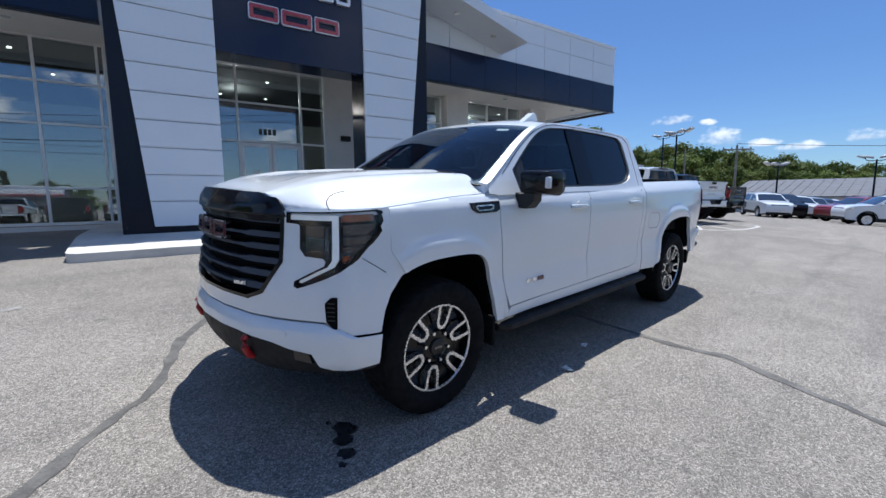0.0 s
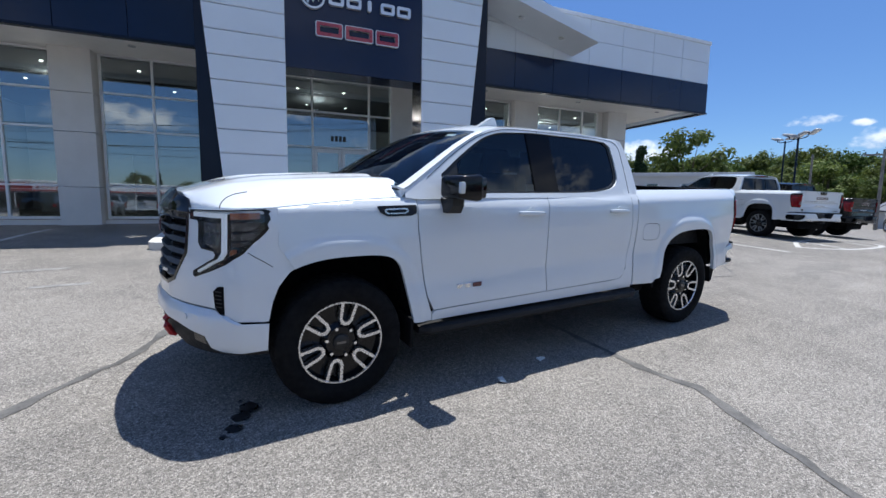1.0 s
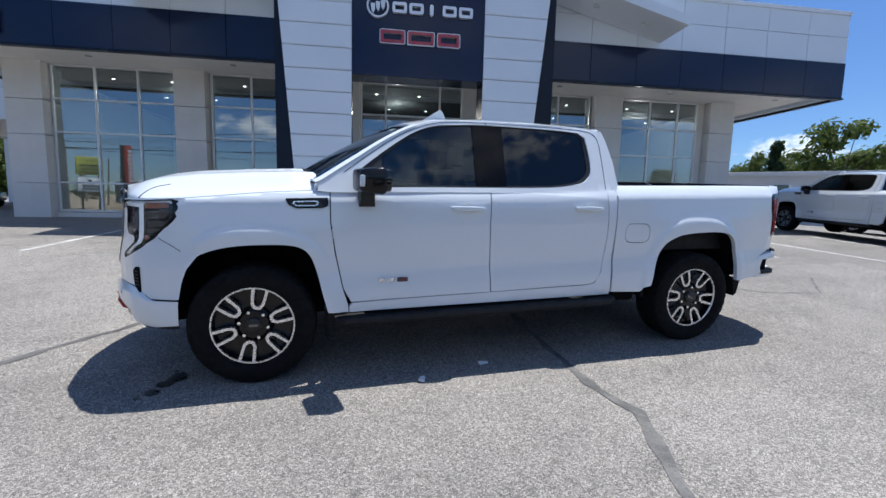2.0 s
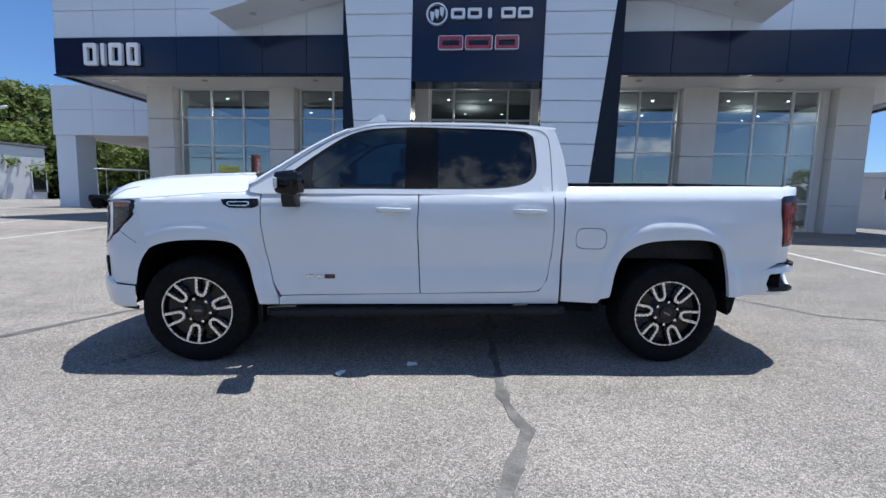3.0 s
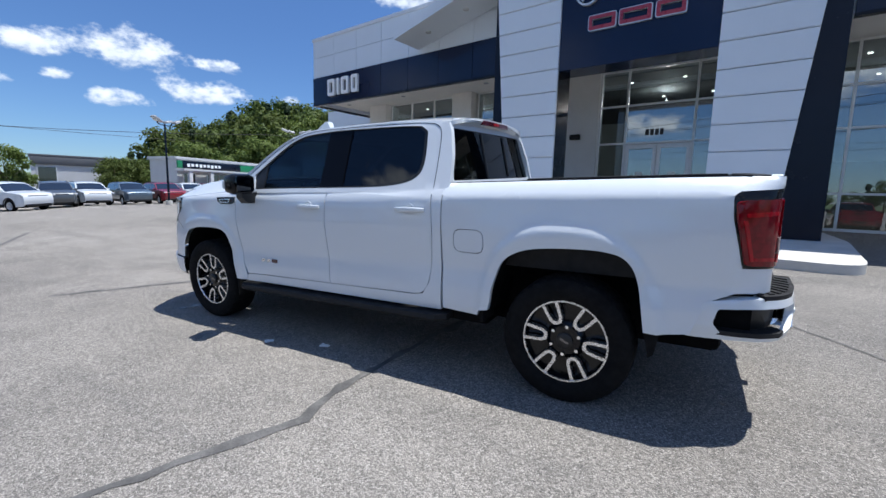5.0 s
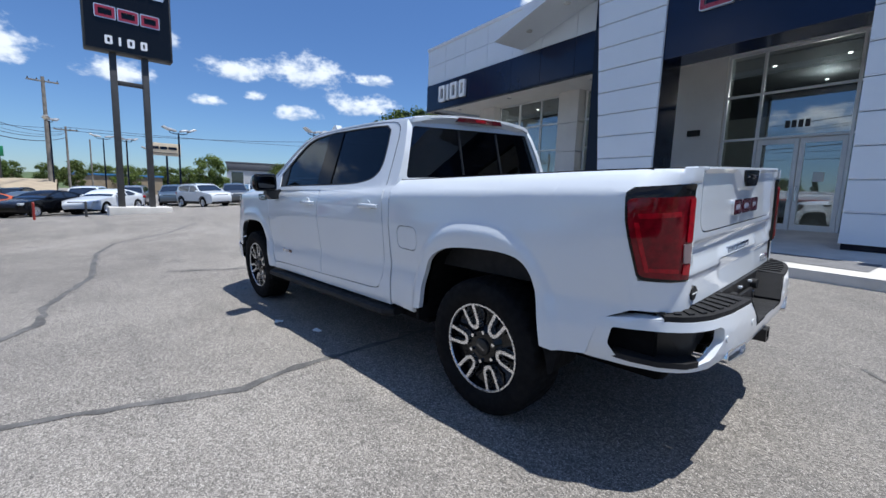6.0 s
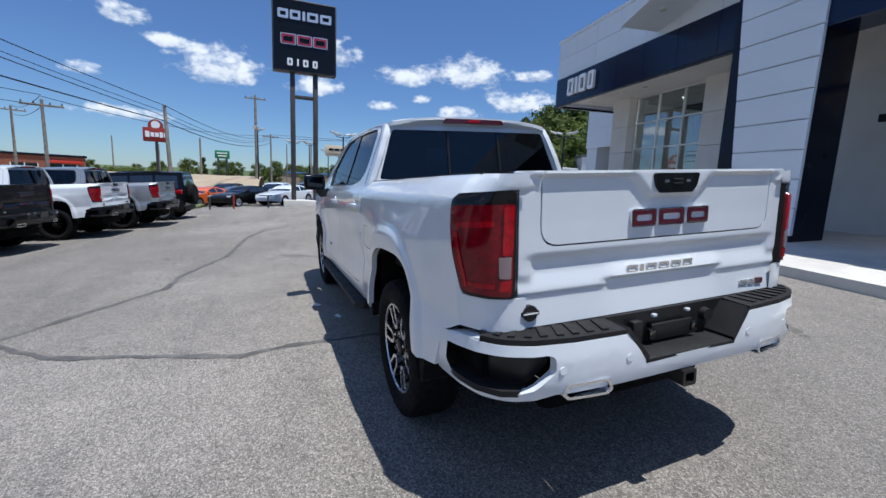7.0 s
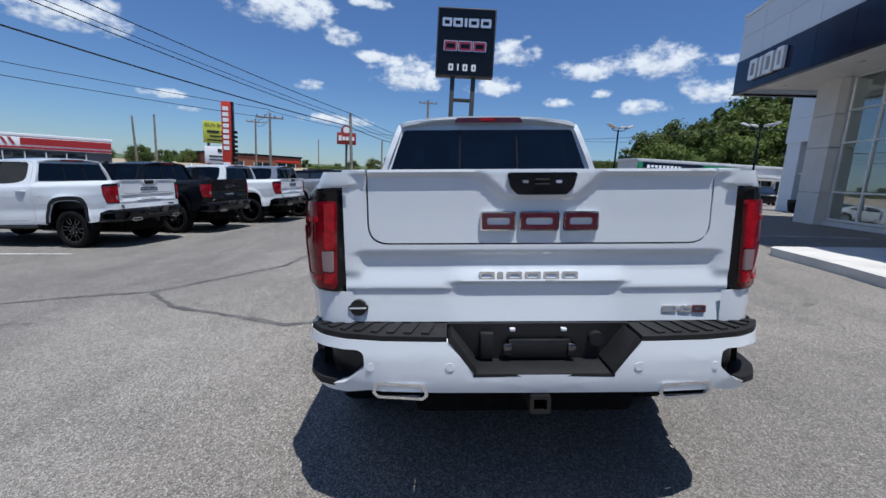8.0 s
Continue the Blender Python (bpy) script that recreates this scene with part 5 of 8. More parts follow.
# door badge as plain bars, fuel flap
for s, door in zip((-1, 1), doors_f):
    for i, (x0, x1, mat) in enumerate(((-1.02, -0.97, "machined"), (-0.95, -0.90, "machined"), (-0.88, -0.80, "badge_red"))):
        b = bmesh.new()
        y = body_w(-0.9, 0.70)
        box(b, (x0, min(s * y, s * (y + 0.006)), 0.688), (x1, max(s * y, s * (y + 0.006)), 0.722), 0.003, seg=1)
        part("badge_bar", b, mat, door)
flap_o, flap_i = rounded([(1.075, 0.955), (1.315, 0.955), (1.315, 1.125), (1.075, 1.125)], 0.065), rounded([(1.080, 0.960), (1.310, 0.960), (1.310, 1.120), (1.080, 1.120)], 0.062)

# bed sides: s follows the flank and turns the rear corner
CORNER = [(2.60, None), (2.74, None), (2.83, 0.932), (2.885, 0.895), (2.915, 0.845), (2.925, 0.782)]


def bed_at(s, z):
    if s <= 2.74:
        return side(s, z)
    w = body_w(2.74, z) - body_w(2.74, 1.2)
    ss, xx, yy = [2.74], [2.74], [body_w(2.74, 1.2)]
    for x, y in CORNER[2:]:
        ss.append(ss[-1] + math.hypot(x - xx[-1], y - yy[-1]))
        xx.append(x)
        yy.append(y)
    f = smooth01((s - 2.74) / (ss[-1] - 2.74))
    return Vector((lerp(s, ss, xx) + (w * f * 0.5 if w > 0 else 0.012 * smooth01((z - 1.40) / 0.05)) * f, -(lerp(s, ss, yy) + w * (1 - f)), z))


BED_END = 2.74 + sum(math.hypot(bx - ax, by - ay) for (ax, ay), (bx, by) in zip([(2.74, body_w(2.74, 1.2))] + CORNER[2:], CORNER[2:]))
out = [(0.985, crease(1.0) + 0.098), (0.982, 1.12), (0.985, 0.80), (0.985, 0.52), (1.27, 0.512), (1.29, 0.555)] + arch_r[2:] + [(2.40, 0.575), (2.56, 0.60), (2.60, 0.72), (2.64, 0.80), (2.75, 0.855), (BED_END, 0.86), (BED_END, 0.997), (2.775, 0.997), (2.705, 1.392), (2.735, 1.417), (BED_END, 1.435), (BED_END, 1.494)] + [(x, crease(min(x, 2.9)) + 0.098) for x in (2.8, 2.4, 2.0, 1.5)]
bedside = sheet(out, bed_at, 0.035, 0.026, [flap_o[::-1]], IN)
bs = pair("bed_side", bedside, "white_paint", truck, "", 60.0)
fl = sheet(flap_i, lambda x, z: side(x, z) + Vector((0, 0.001, 0)), 0.012, 0.06, inward=IN)
fl2 = mirrored(fl)
part("fuel_flap", fl, "white_paint", bs[0])
fl2.free()
bmx = sheet(flap_o, lambda x, z: side(x, z) + Vector((0, 0.016, 0)), 0.004, None, inward=IN)
part("flap_gap", bmx, "dark_under", bs[0])
rail = [(0.985, 0.0), (2.78, 0.0), (2.78, 1.0), (0.985, 1.0)]
rl = sheet(rail, lambda x, f: Vector((min(x, 2.9), -(body_w(min(x, 2.7), crease(x) + 0.095) - 0.012 - 0.075 * f), crease(min(x, 2.9)) + 0.104 - 0.004 * f)), 0.03, (0.2, 0.5), inward=(0, 0, -1))
pair("bed_rail_cap", rl, "plastic", truck)
b = bmesh.new()
box(b, (1.03, -0.80, 0.86), (2.86, 0.80, 0.90), 0.0)
part("bed_floor", b, "plastic", truck)
b = bmesh.new()
box(b, (1.02, -0.84, 0.86), (2.86, -0.79, 1.44), 0.0)
pair("bed_liner_wall", b, "plastic", truck)
b = bmesh.new()
box(b, (1.03, -0.80, 0.86), (1.07, 0.80, 1.43), 0.01)
part("bed_front_wall", b, "plastic", truck)

# tail lamps
TL = [(2.708, 1.385), (2.715, 1.27), (2.772, 1.012), (2.80, 0.999), (BED_END - 0.015, 0.997), (BED_END - 0.012, 1.43), (2.74, 1.415)]


def tail_at(s, z, proud):
    p = bed_at(s, z)
    q = Vector((p.x - 2.70, p.y + 0.80, 0))
    q.normalize()
    return p + q * proud


for sgn in (-1, 1):
    def tl(poly, proud, th=0.02, stp=0.04):
        b = sheet(poly, lambda s, z: tail_at(s, z, proud), th, stp, inward=(-0.6, 0.6, 0))
        if sgn > 0:
            o = mirrored(b)
            b.free()
            return o
        return b
    lamp = part("tail_lamp", tl(rounded(TL, 0.02), 0.004, 0.05), "gloss_black", truck, "tall red tail lamp in a black surround")
    E1 = BED_END - 0.02
    part("red_lens", tl(rounded([(2.722, 1.362), (2.730, 1.265), (2.782, 1.018), (E1 - 0.014, 1.008), (E1 - 0.002, 1.378), (2.77, 1.37)], 0.02), 0.012, 0.012), "lamp_dark_red", lamp, "deep red lens")
    part("light_guide", tl(rounded([(2.962, 1.368), (2.958, 1.178), (2.996, 1.178), (3.000, 1.368)], 0.006), 0.016, 0.008), "lamp_red", lamp, "bright red light guide")
    part("light_guide", tl(rounded([(2.950, 1.078), (2.945, 1.034), (2.985, 1.030), (2.992, 1.078)], 0.006), 0.016, 0.008), "lamp_red", lamp)
    part("light_guide", tl(rounded([(2.765, 1.300), (2.770, 1.278), (2.925, 1.290), (2.925, 1.312)], 0.006), 0.016, 0.008), "lamp_red", lamp)
    part("light_guide", tl(rounded([(2.815, 1.062), (2.818, 1.044), (2.93, 1.040), (2.93, 1.060)], 0.006), 0.016, 0.008), "lamp_red", lamp)
    part("light_guide", tl(rounded([(2.753, 1.262), (2.800, 1.040), (2.816, 1.040), (2.771, 1.264)], 0.006), 0.016, 0.008), "lamp_red", lamp)
    part("reversing_lens", tl(rounded([(2.944, 1.170), (2.946, 1.086), (2.988, 1.084), (2.990, 1.172)], 0.006), 0.018, 0.008), "lamp_clear", lamp)


# tailgate
def gate(y, z):
    e = abs(y)
    plain = lerp(z, [0.865, 0.93, 0.975, 0.998, 1.006, 1.012, 1.03, 1.085, 1.12, 1.150, 1.164, 1.172, 1.30, 1.44, 1.478, 1.488, 1.50, 1.515],
                 [0.004, -0.003, -0.007, -0.007, -0.001, 0.000, -0.003, -0.016, -0.019, -0.016, -0.003, 0.0, -0.002, -0.001, 0.0, 0.016, 0.017, 0.008])
    # raised ledge under the name blocks
    middle = lerp(z, [0.865, 0.93, 0.97, 1.025, 1.036, 1.042, 1.06, 1.095, 1.12], [0.004, -0.006, -0.012, -0.013, 0.003, 0.004, -0.002, -0.016, -0.019])
    if z < 1.12:
        plain += (middle - plain) * smooth01((0.365 - e) / 0.05)
    # the outer uprights stand flush
    upright = smooth01((e - 0.690) / 0.05)
    if z > 1.03:
        plain += ((0.0 if z < 1.44 else 0.008) - plain) * upright * smooth01((z - 1.03) / 0.06)
    # bracket round the handle, flush with the upper lip
    half = lerp(z, [1.385, 1.480], [0.135, 0.235])
    if 1.37 < z < 1.49:
        plain += (0.016 - plain) * smooth01((half - e) / 0.014 + 0.5) * smooth01((z - 1.378) / 0.02)
    return Vector((2.925 + plain - 0.012 * (y / 0.8) ** 4, y, z))


gt = [(-0.77, 0.875), (0.77, 0.875), (0.77, 1.49), (-0.77, 1.49)]
flapo = rounded([(-0.675, 1.203), (0.675, 1.203), (0.675, 1.515), (-0.675, 1.515)], [0.075, 0.075, 0.0, 0.0], 6)
outer = rounded([(-0.776, 0.865), (0.776, 0.865), (0.776, 1.504), (0.682, 1.504), (0.682, 1.196), (-0.682, 1.196), (-0.682, 1.504), (-0.776, 1.504)], [0.02, 0.02, 0.015, 0.002, 0.085, 0.085, 0.002, 0.015], 6)
tailgate = part("tailgate", sheet(outer, gate, 0.05, (0.03, 0.0085), inward=(-1, 0, 0)), "white_paint", truck, "white tailgate with a stepped face")
upper = part("upper_gate", sheet(rounded([(-0.675, 1.203), (0.675, 1.203), (0.675, 1.504), (-0.675, 1.504)], [0.08, 0.08, 0.01, 0.01], 6), gate, 0.05, (0.022, 0.0105), inward=(-1, 0, 0)), "white_paint", tailgate)
part("gate_gap", sheet(gt, lambda y, z: Vector((2.868, y, z)), 0.02, None, inward=(-1, 0, 0)), "dark_under", tailgate)
b = bmesh.new()
box(b, (2.80, -0.76, 1.478), (2.90, 0.76, 1.502), 0.006)
part("gate_cap", b, "plastic", tailgate)
b = bmesh.new()
sheet(rounded([(-0.095, 1.402), (0.095, 1.402), (0.122, 1.432), (0.134, 1.482), (0.128, 1.490), (-0.128, 1.490), (-0.134, 1.482), (-0.122, 1.432)], 0.006), lambda y, z: Vector((2.951, y, z)), 0.05, None, inward=(-1, 0, 0), bm=b)
hand = part("gate_handle", b, "gloss_black", tailgate, "gloss black tailgate handle with camera")
for y in (-0.065, 0.063):
    b = bmesh.new()
    box(b, (2.950, y - 0.012, 1.448), (2.954, y + 0.012, 1.460), 0.001, seg=1)
    part("handle_button", b, "chrome", hand)
for z in (1.438, 1.456):
    b = bmesh.new()
    box(b, (2.950, -0.028, z), (2.957, 0.028, z + 0.010), 0.003)
    part("camera_housing", b, "plastic", hand)
for y0, y1 in ((-0.235, -0.094), (-0.082, 0.075), (0.090, 0.230)):
    b = bmesh.new()
    hollow(b, y1 - y0, 0.080, 0.026, 0.014, lambda p, q, d, y0=y0: (2.921 + d, y0 + p, 1.254 + q), 0.012)
    blk = part("emblem_block", b, "chrome", tailgate)
    b = bmesh.new()
    hollow(b, y1 - y0, 0.080, 0.026, 0.003, lambda p, q, d, y0=y0: (2.935 + d, y0 + p, 1.254 + q), 0.012, -0.0065)
    part("emblem_face", b, "badge_red", blk, "dark red face")
for i in range(6):
    y = -0.238 + i * 0.0745 - (0.038 if i > 1 else 0.0)
    b = bmesh.new()
    hollow(b, 0.024 if i == 1 else 0.064, 0.038, 0.011, 0.014, lambda p, q, d, y=y: (2.913 + d, y + p, 1.043 + q), 0.007)
    part("badge_block", b, "chrome", tailgate)
for y0, y1, mat in ((0.510, 0.572, "machined"), (0.580, 0.630, "machined"), (0.636, 0.690, "badge_red")):
    b = bmesh.new()
    hollow(b, y1 - y0, 0.030, 0.010, 0.010, lambda p, q, d, y0=y0: (2.917 + d, y0 + p, 0.900 + q), 0.005)
    part("badge_block", b, mat, tailgate)
b = bmesh.new()
cyl(b, (2.90, -0.728, 0.927), (2.931, -0.728, 0.927), 0.034, 28)
sticker = part("dealer_sticker", b, "satin_black", tailgate, "small round black and white sticker")
b = bmesh.new()
box(b, (2.918, -0.768, 0.918), (2.933, -0.688, 0.936), 0.002)
band = part("sticker_band", b, "satin_black", sticker)
b = bmesh.new()
box(b, (2.931, -0.762, 0.924), (2.9345, -0.694, 0.930), 0.0)
part("sticker_bar", b, "paper", band)

# cab rear wall
def back(y, z):
    return Vector((1.012 - 0.19 * max(z - 1.42, 0) + 0.02 * (1 - (y / 0.75) ** 2), y, z))


part("cab_back", sheet([(-0.92, 1.30), (0.92, 1.30), (0.925, 1.40), (0.745, 1.90), (-0.745, 1.90), (-0.925, 1.40)], back, 0.04, 0.12, [rounded([(-0.83, 1.46), (0.83, 1.46), (0.70, 1.855), (-0.70, 1.855)], 0.03)[::-1]], (-1, 0, 0)), "white_paint", truck)
rw = part("rear_window", sheet(rounded([(-0.835, 1.455), (0.835, 1.455), (0.705, 1.86), (-0.705, 1.86)], 0.03), lambda y, z: back(y, z) + Vector((-0.012, 0, 0)), 0.004, 0.2, inward=(-1, 0, 0)), "tint_glass", truck, "dark tinted rear window with a sliding middle pane")
rw.visible_shadow = False
for y in (-0.24, 0.24):
    b = bmesh.new()
    p, q = back(y, 1.48), back(y * 0.97, 1.84)
    tube(b, [p + Vector((-0.008, 0, 0)), q + Vector((-0.008, 0, 0))], 0.010, 6)
    part("pane_frame", b, "satin_black", rw)
lip = sheet(rounded([(-0.70, 0.0), (0.70, 0.0), (0.58, 1.0), (-0.58, 1.0)], 0.04), lambda y, f: Vector((0.940 + 0.040 * f - 0.02 * (y / 0.7) ** 4, y, 1.964 - 0.020 * f - 0.05 * (abs(y) / 0.74) ** 3.2)), 0.05, (0.08, 0.3), inward=(-1.3, 0, -1.5))
part("roof_spoiler", lip, "white_paint", truck)
b = bmesh.new()
sheet(rounded([(-0.28, 1.912), (0.28, 1.912), (0.26, 1.95), (-0.26, 1.95)], 0.008), lambda y, z: Vector((0.992 - 0.01 * (y / 0.3) ** 2, y, z)), 0.03, 0.1, inward=(-1, 0, 0), bm=b)
chmsl = part("brake_lamp", b, "lamp_roof", truck, "high-mounted red brake lamp")
b = bmesh.new()
box(b, (0.992, -0.07, 1.918), (0.996, 0.05, 1.944), 0.004)
part("brake_lens", b, "lamp_red", chmsl)

# rear bumper
RP = [(3.075, 0.0), (3.072, 0.40), (3.055, 0.62), (3.02, 0.78), (2.965, 0.875), (2.88, 0.935), (2.75, 0.965), (2.56, 0.975), (2.50, 0.975)]
RS = [0.0]
for (ax, ay), (bx, by) in zip(RP, RP[1:]):
    RS.append(RS[-1] + math.hypot(bx - ax, by - ay))


def rear_at(s, z, proud=0.0):
    a = abs(s)
    x, y = lerp(a, RS, [p[0] for p in RP]), lerp(a, RS, [p[1] for p in RP])
    a0, a1 = max(a - 0.04, 0), a + 0.04
    tx, ty = lerp(a1, RS, [p[0] for p in RP]) - lerp(a0, RS, [p[0] for p in RP]), lerp(a1, RS, [p[1] for p in RP]) - lerp(a0, RS, [p[1] for p in RP])
    n = math.hypot(tx, ty) or 1
    off = lerp(z, [0.50, 0.58, 0.66, 0.76, 0.84, 0.88], [-0.07, -0.01, 0.01, 0.012, 0.0, -0.015]) + proud
    return Vector((x + ty / n * off, (y - tx / n * off) * (1 if s >= 0 else -1), z))


S_END = RS[-2]
half = [(0.0, 0.618), (0.30, 0.618), (0.68, 0.616), (0.76, 0.598), (0.84, 0.590), (0.98, 0.588), (1.12, 0.586), (S_END - 0.02, 0.580), (S_END, 0.66), (S_END - 0.04, 0.745), (1.22, 0.80), (1.08, 0.826), (0.36, 0.832), (0.265, 0.70), (0.0, 0.70)]
pocket = rounded([(0.765, 0.648), (0.83, 0.624), (1.18, 0.624), (1.22, 0.68), (1.20, 0.765), (1.0, 0.782), (0.715, 0.788), (0.690, 0.775), (0.688, 0.715)], 0.016)
rb = part("rear_bumper", sheet(sym(half), rear_at, 0.05, 0.05, [pocket[::-1], [(-s, z) for s, z in pocket]], (-0.8, 0, 0)), "white_paint", truck, "white rear bumper with black steps")
for s in (-1, 1):
    part("corner_step", sheet([(s * a, z) for a, z in pocket], lambda a, z: rear_at(a, z, -0.085), 0.02, 0.06, inward=(-0.6, 0, 0)), "satin_black", rb)
    part("step_lip", sheet([(s * a, z) for a, z in ((0.79, 0.0), (1.22, 0.0), (1.20, 1.0), (0.83, 1.0))], lambda a, f: rear_at(a, 0.640, -0.08 + (0.070 + 0.014 * smooth01((abs(a) - 0.79) / 0.10) * smooth01((1.24 - abs(a)) / 0.12)) * f), 0.026, (0.06, 0.5), inward=(0, 0, -1)), "plastic", rb)
    pad = sheet([(s * a, f) for a, f in ((0.37, 0.0), (1.02, 0.0), (0.99, 1.0), (0.37, 1.0))], lambda a, f: rear_at(a, 0.852 - 0.05 * smooth01((abs(a) - 1.1) / 0.25), -0.145 * (1 - f) + 0.004) + Vector((0, 0, 0.008 * (1 - f))), 0.03, (0.05, 0.25), inward=(0, 0, -1))
    part("bumper_shoulder", sheet([(s * a, f) for a, f in ((0.985, 0.0), (S_END - 0.06, 0.0), (S_END - 0.06, 1.0), (0.985, 1.0))], lambda a, f: rear_at(a, lerp(abs(a), [0.97, 1.08, 1.22, S_END - 0.04], [0.838, 0.829, 0.803, 0.748]), -0.12 * (1 - f) - 0.002) + Vector((0, 0, 0.012 * (1 - f))), 0.02, (0.05, 0.3), inward=(0, 0, -1)), "white_paint", rb)
    pd = part("step_pad", pad, "plastic", rb)
    for i in range(9):
        a = 0.42 + i * 0.068
        b = sheet([(s * a, 0.12), (s * (a + 0.03), 0.12), (s * (a + 0.05), 0.86), (s * (a + 0.02), 0.86)], lambda q, f: rear_at(q, 0.852, -0.145 * (1 - f) + 0.002) + Vector((0, 0, 0.014 - 0.006 * f)), 0.01, None, inward=(0, 0, -1))
        part("tread_rib", b, "plastic", pd)
    part("notch_side", sheet([(s * 0.365, 0.835), (s * 0.262, 0.70), (s * 0.255, 0.72), (s * 0.35, 0.855)], lambda a, z: rear_at(a, z, 0.004), 0.16, None, inward=(-1, 0, 0)), "plastic", rb)
    for a in (0.358, 0.660):
        b = bmesh.new()
        p = rear_at(s * a, 0.733 if a < 0.5 else 0.722, 0.002)
        cyl(b, p + Vector((-0.01, 0, 0)), p + Vector((0.001, 0, 0)), 0.017, 18)
        part("parking_sensor", b, "white_paint", rb)
    y0, y1 = (-0.660, -0.440) if s < 0 else (0.440, 0.660)
    b = bmesh.new()
    rect_o = rounded([(y0 + 0.022, 0.592), (y1 - 0.022, 0.592), (y1, 0.612), (y1 - 0.014, 0.660), (y0 + 0.014, 0.660), (y0, 0.612)], 0.008)
    rect_i = rounded([(y0 + 0.028, 0.603), (y1 - 0.028, 0.603), (y1 - 0.014, 0.617), (y1 - 0.024, 0.649), (y0 + 0.024, 0.649), (y0 + 0.014, 0.617)], 0.006)
    sheet(rect_o, lambda y, z: Vector((3.090 - 0.03 * abs(abs(y) - 0.42) / 0.24, y, z)), 0.22, None, [rect_i[::-1]], (-1, 0, 0), b)
    tip = part("exhaust_tip", b, "chrome", truck, "rectangular chrome exhaust tip")
    # dark plug behind the mouth: the shade inside the pipe, as colour
    b = bmesh.new()
    box(b, (3.005, y0 + 0.010, 0.598), (3.035, y1 - 0.010, 0.655), 0.0)
    part("exhaust_core", b, "dark_under", tip)
b = bmesh.new()
sheet([(-0.37, 0.695), (0.37, 0.695), (0.37, 0.862), (-0.37, 0.862)], lambda y, z: Vector((2.945, y, z)), 0.03, None, inward=(-1, 0, 0), bm=b)
recess = part("plate_recess", b, "satin_black", rb)
b = bmesh.new()
box(b, (2.94, -0.27, 0.688), (3.085, 0.27, 0.706), 0.004)
part("notch_step", b, "plastic", rb)
b = bmesh.new()
box(b, (2.955, -0.12, 0.72), (2.975, 0.13, 0.80), 0.006)
part("plate_bracket", b, "satin_black", rb)
for y in (-0.125, 0.135):
    b = bmesh.new()
    box(b, (2.955, y - 0.018, 0.735), (2.985, y + 0.018, 0.785), 0.006)
    part("bracket_clip", b, "dark_chrome", rb)
for y in (-0.105, 0.10):
    b = bmesh.new()
    box(b, (2.955, y - 0.012, 0.835), (2.975, y + 0.012, 0.85), 0.004)
    part("plate_lamp", b, "lamp_white", rb)
b = bmesh.new()
box(b, (2.945, -0.235, 0.715), (2.98, -0.18, 0.83), 0.008)
part("trailer_socket", b, "plastic", rb)
b = bmesh.new()
cyl(b, (2.945, 0.235, 0.80), (2.975, 0.235, 0.80), 0.03, 18)
part("trailer_socket", b, "plastic", rb)
b = bmesh.new()
sq_o, sq_i = rounded([(-0.052, 0.535), (0.028, 0.535), (0.028, 0.612), (-0.052, 0.612)], 0.012), rounded([(-0.037, 0.550), (0.013, 0.550), (0.013, 0.597), (-0.037, 0.597)], 0.006)
sheet(sq_o, lambda y, z: Vector((3.09, y, z)), 0.35, None, [sq_i[::-1]], (-1, 0, 0), b)
part("hitch_receiver", b, "satin_black", truck, "square black hitch receiver")
b = bmesh.new()
box(b, (2.55, -0.62, 0.50), (2.68, 0.62, 0.58), 0.02)
part("hitch_bar", b, "dark_under", truck)

# running boards, flaps, wells and underbody
b = bmesh.new()
rings = []
for x, dy, dz in ((-1.33, 0.06, 0.0), (-1.26, 0.0, 0.0), (0.95, 0.0, 0.0), (1.02, 0.06, 0.0)):
    z = 0.43 + 0.012 * (x + 1.3)
    y0 = -(0.90)
    rings.append([(x, y0, z - 0.03), (x, -1.045 + dy, z - 0.035), (x, -1.065 + dy, z - 0.012), (x, -1.06 + dy, z + 0.016), (x, -1.04 + dy, z + 0.022), (x, y0, z + 0.022)])
loft(b, rings)
pair("running_board", b, "plastic", truck, "black running board")
b = bmesh.new()
box(b, (-1.40, -1.005, 0.31), (-1.375, -0.78, 0.52), 0.006)
pair("mud_flap", b, "rubber", truck)
b = bmesh.new()
loft(b, [[(2.315 + dx, y, z) for dx, z in ((0.0, 0.60), (0.10, 0.585), (0.075, 0.44), (0.045, 0.415), (0.03, 0.50))] for y in (-0.995, -0.78)])
pair("mud_flap", b, "rubber", truck)
b = bmesh.new()
box(b, (1.285, -1.0, 0.46), (1.315, -0.80, 0.565), 0.006)
pair("mud_flap", b, "rubber", truck)
for path, nm in ((arch_f, "wheel_well"), (arch_r, "wheel_well")):
    b = bmesh.new()
    c = np.mean(np.array(path), axis=0)
    ring0 = [(x + (0.012 if x > c[0] else -0.012), z + 0.008) for x, z in path]
    for (ax, az_), (bx, bz_) in zip(ring0, ring0[1:]):
        vs = [b.verts.new(p) for p in ((ax, -0.945, az_), (bx, -0.945, bz_), (bx, -0.55, bz_), (ax, -0.55, az_))]
        b.faces.new(vs)
    inner_ = [b.verts.new((x, -0.55, z)) for x, z in ring0]
    b.faces.new(inner_)
    bmesh.ops.remove_doubles(b, verts=b.verts, dist=1e-4)
    pair(nm, b, "dark_under", truck)
b = bmesh.new()
box(b, (-2.62, -0.52, 0.33), (2.75, 0.52, 0.62), 0.05)
box(b, (-1.33, -0.90, 0.40), (1.30, 0.90, 0.56), 0.03)
box(b, (-2.45, -0.66, 0.40), (-2.36, 0.66, 1.1), 0.02)
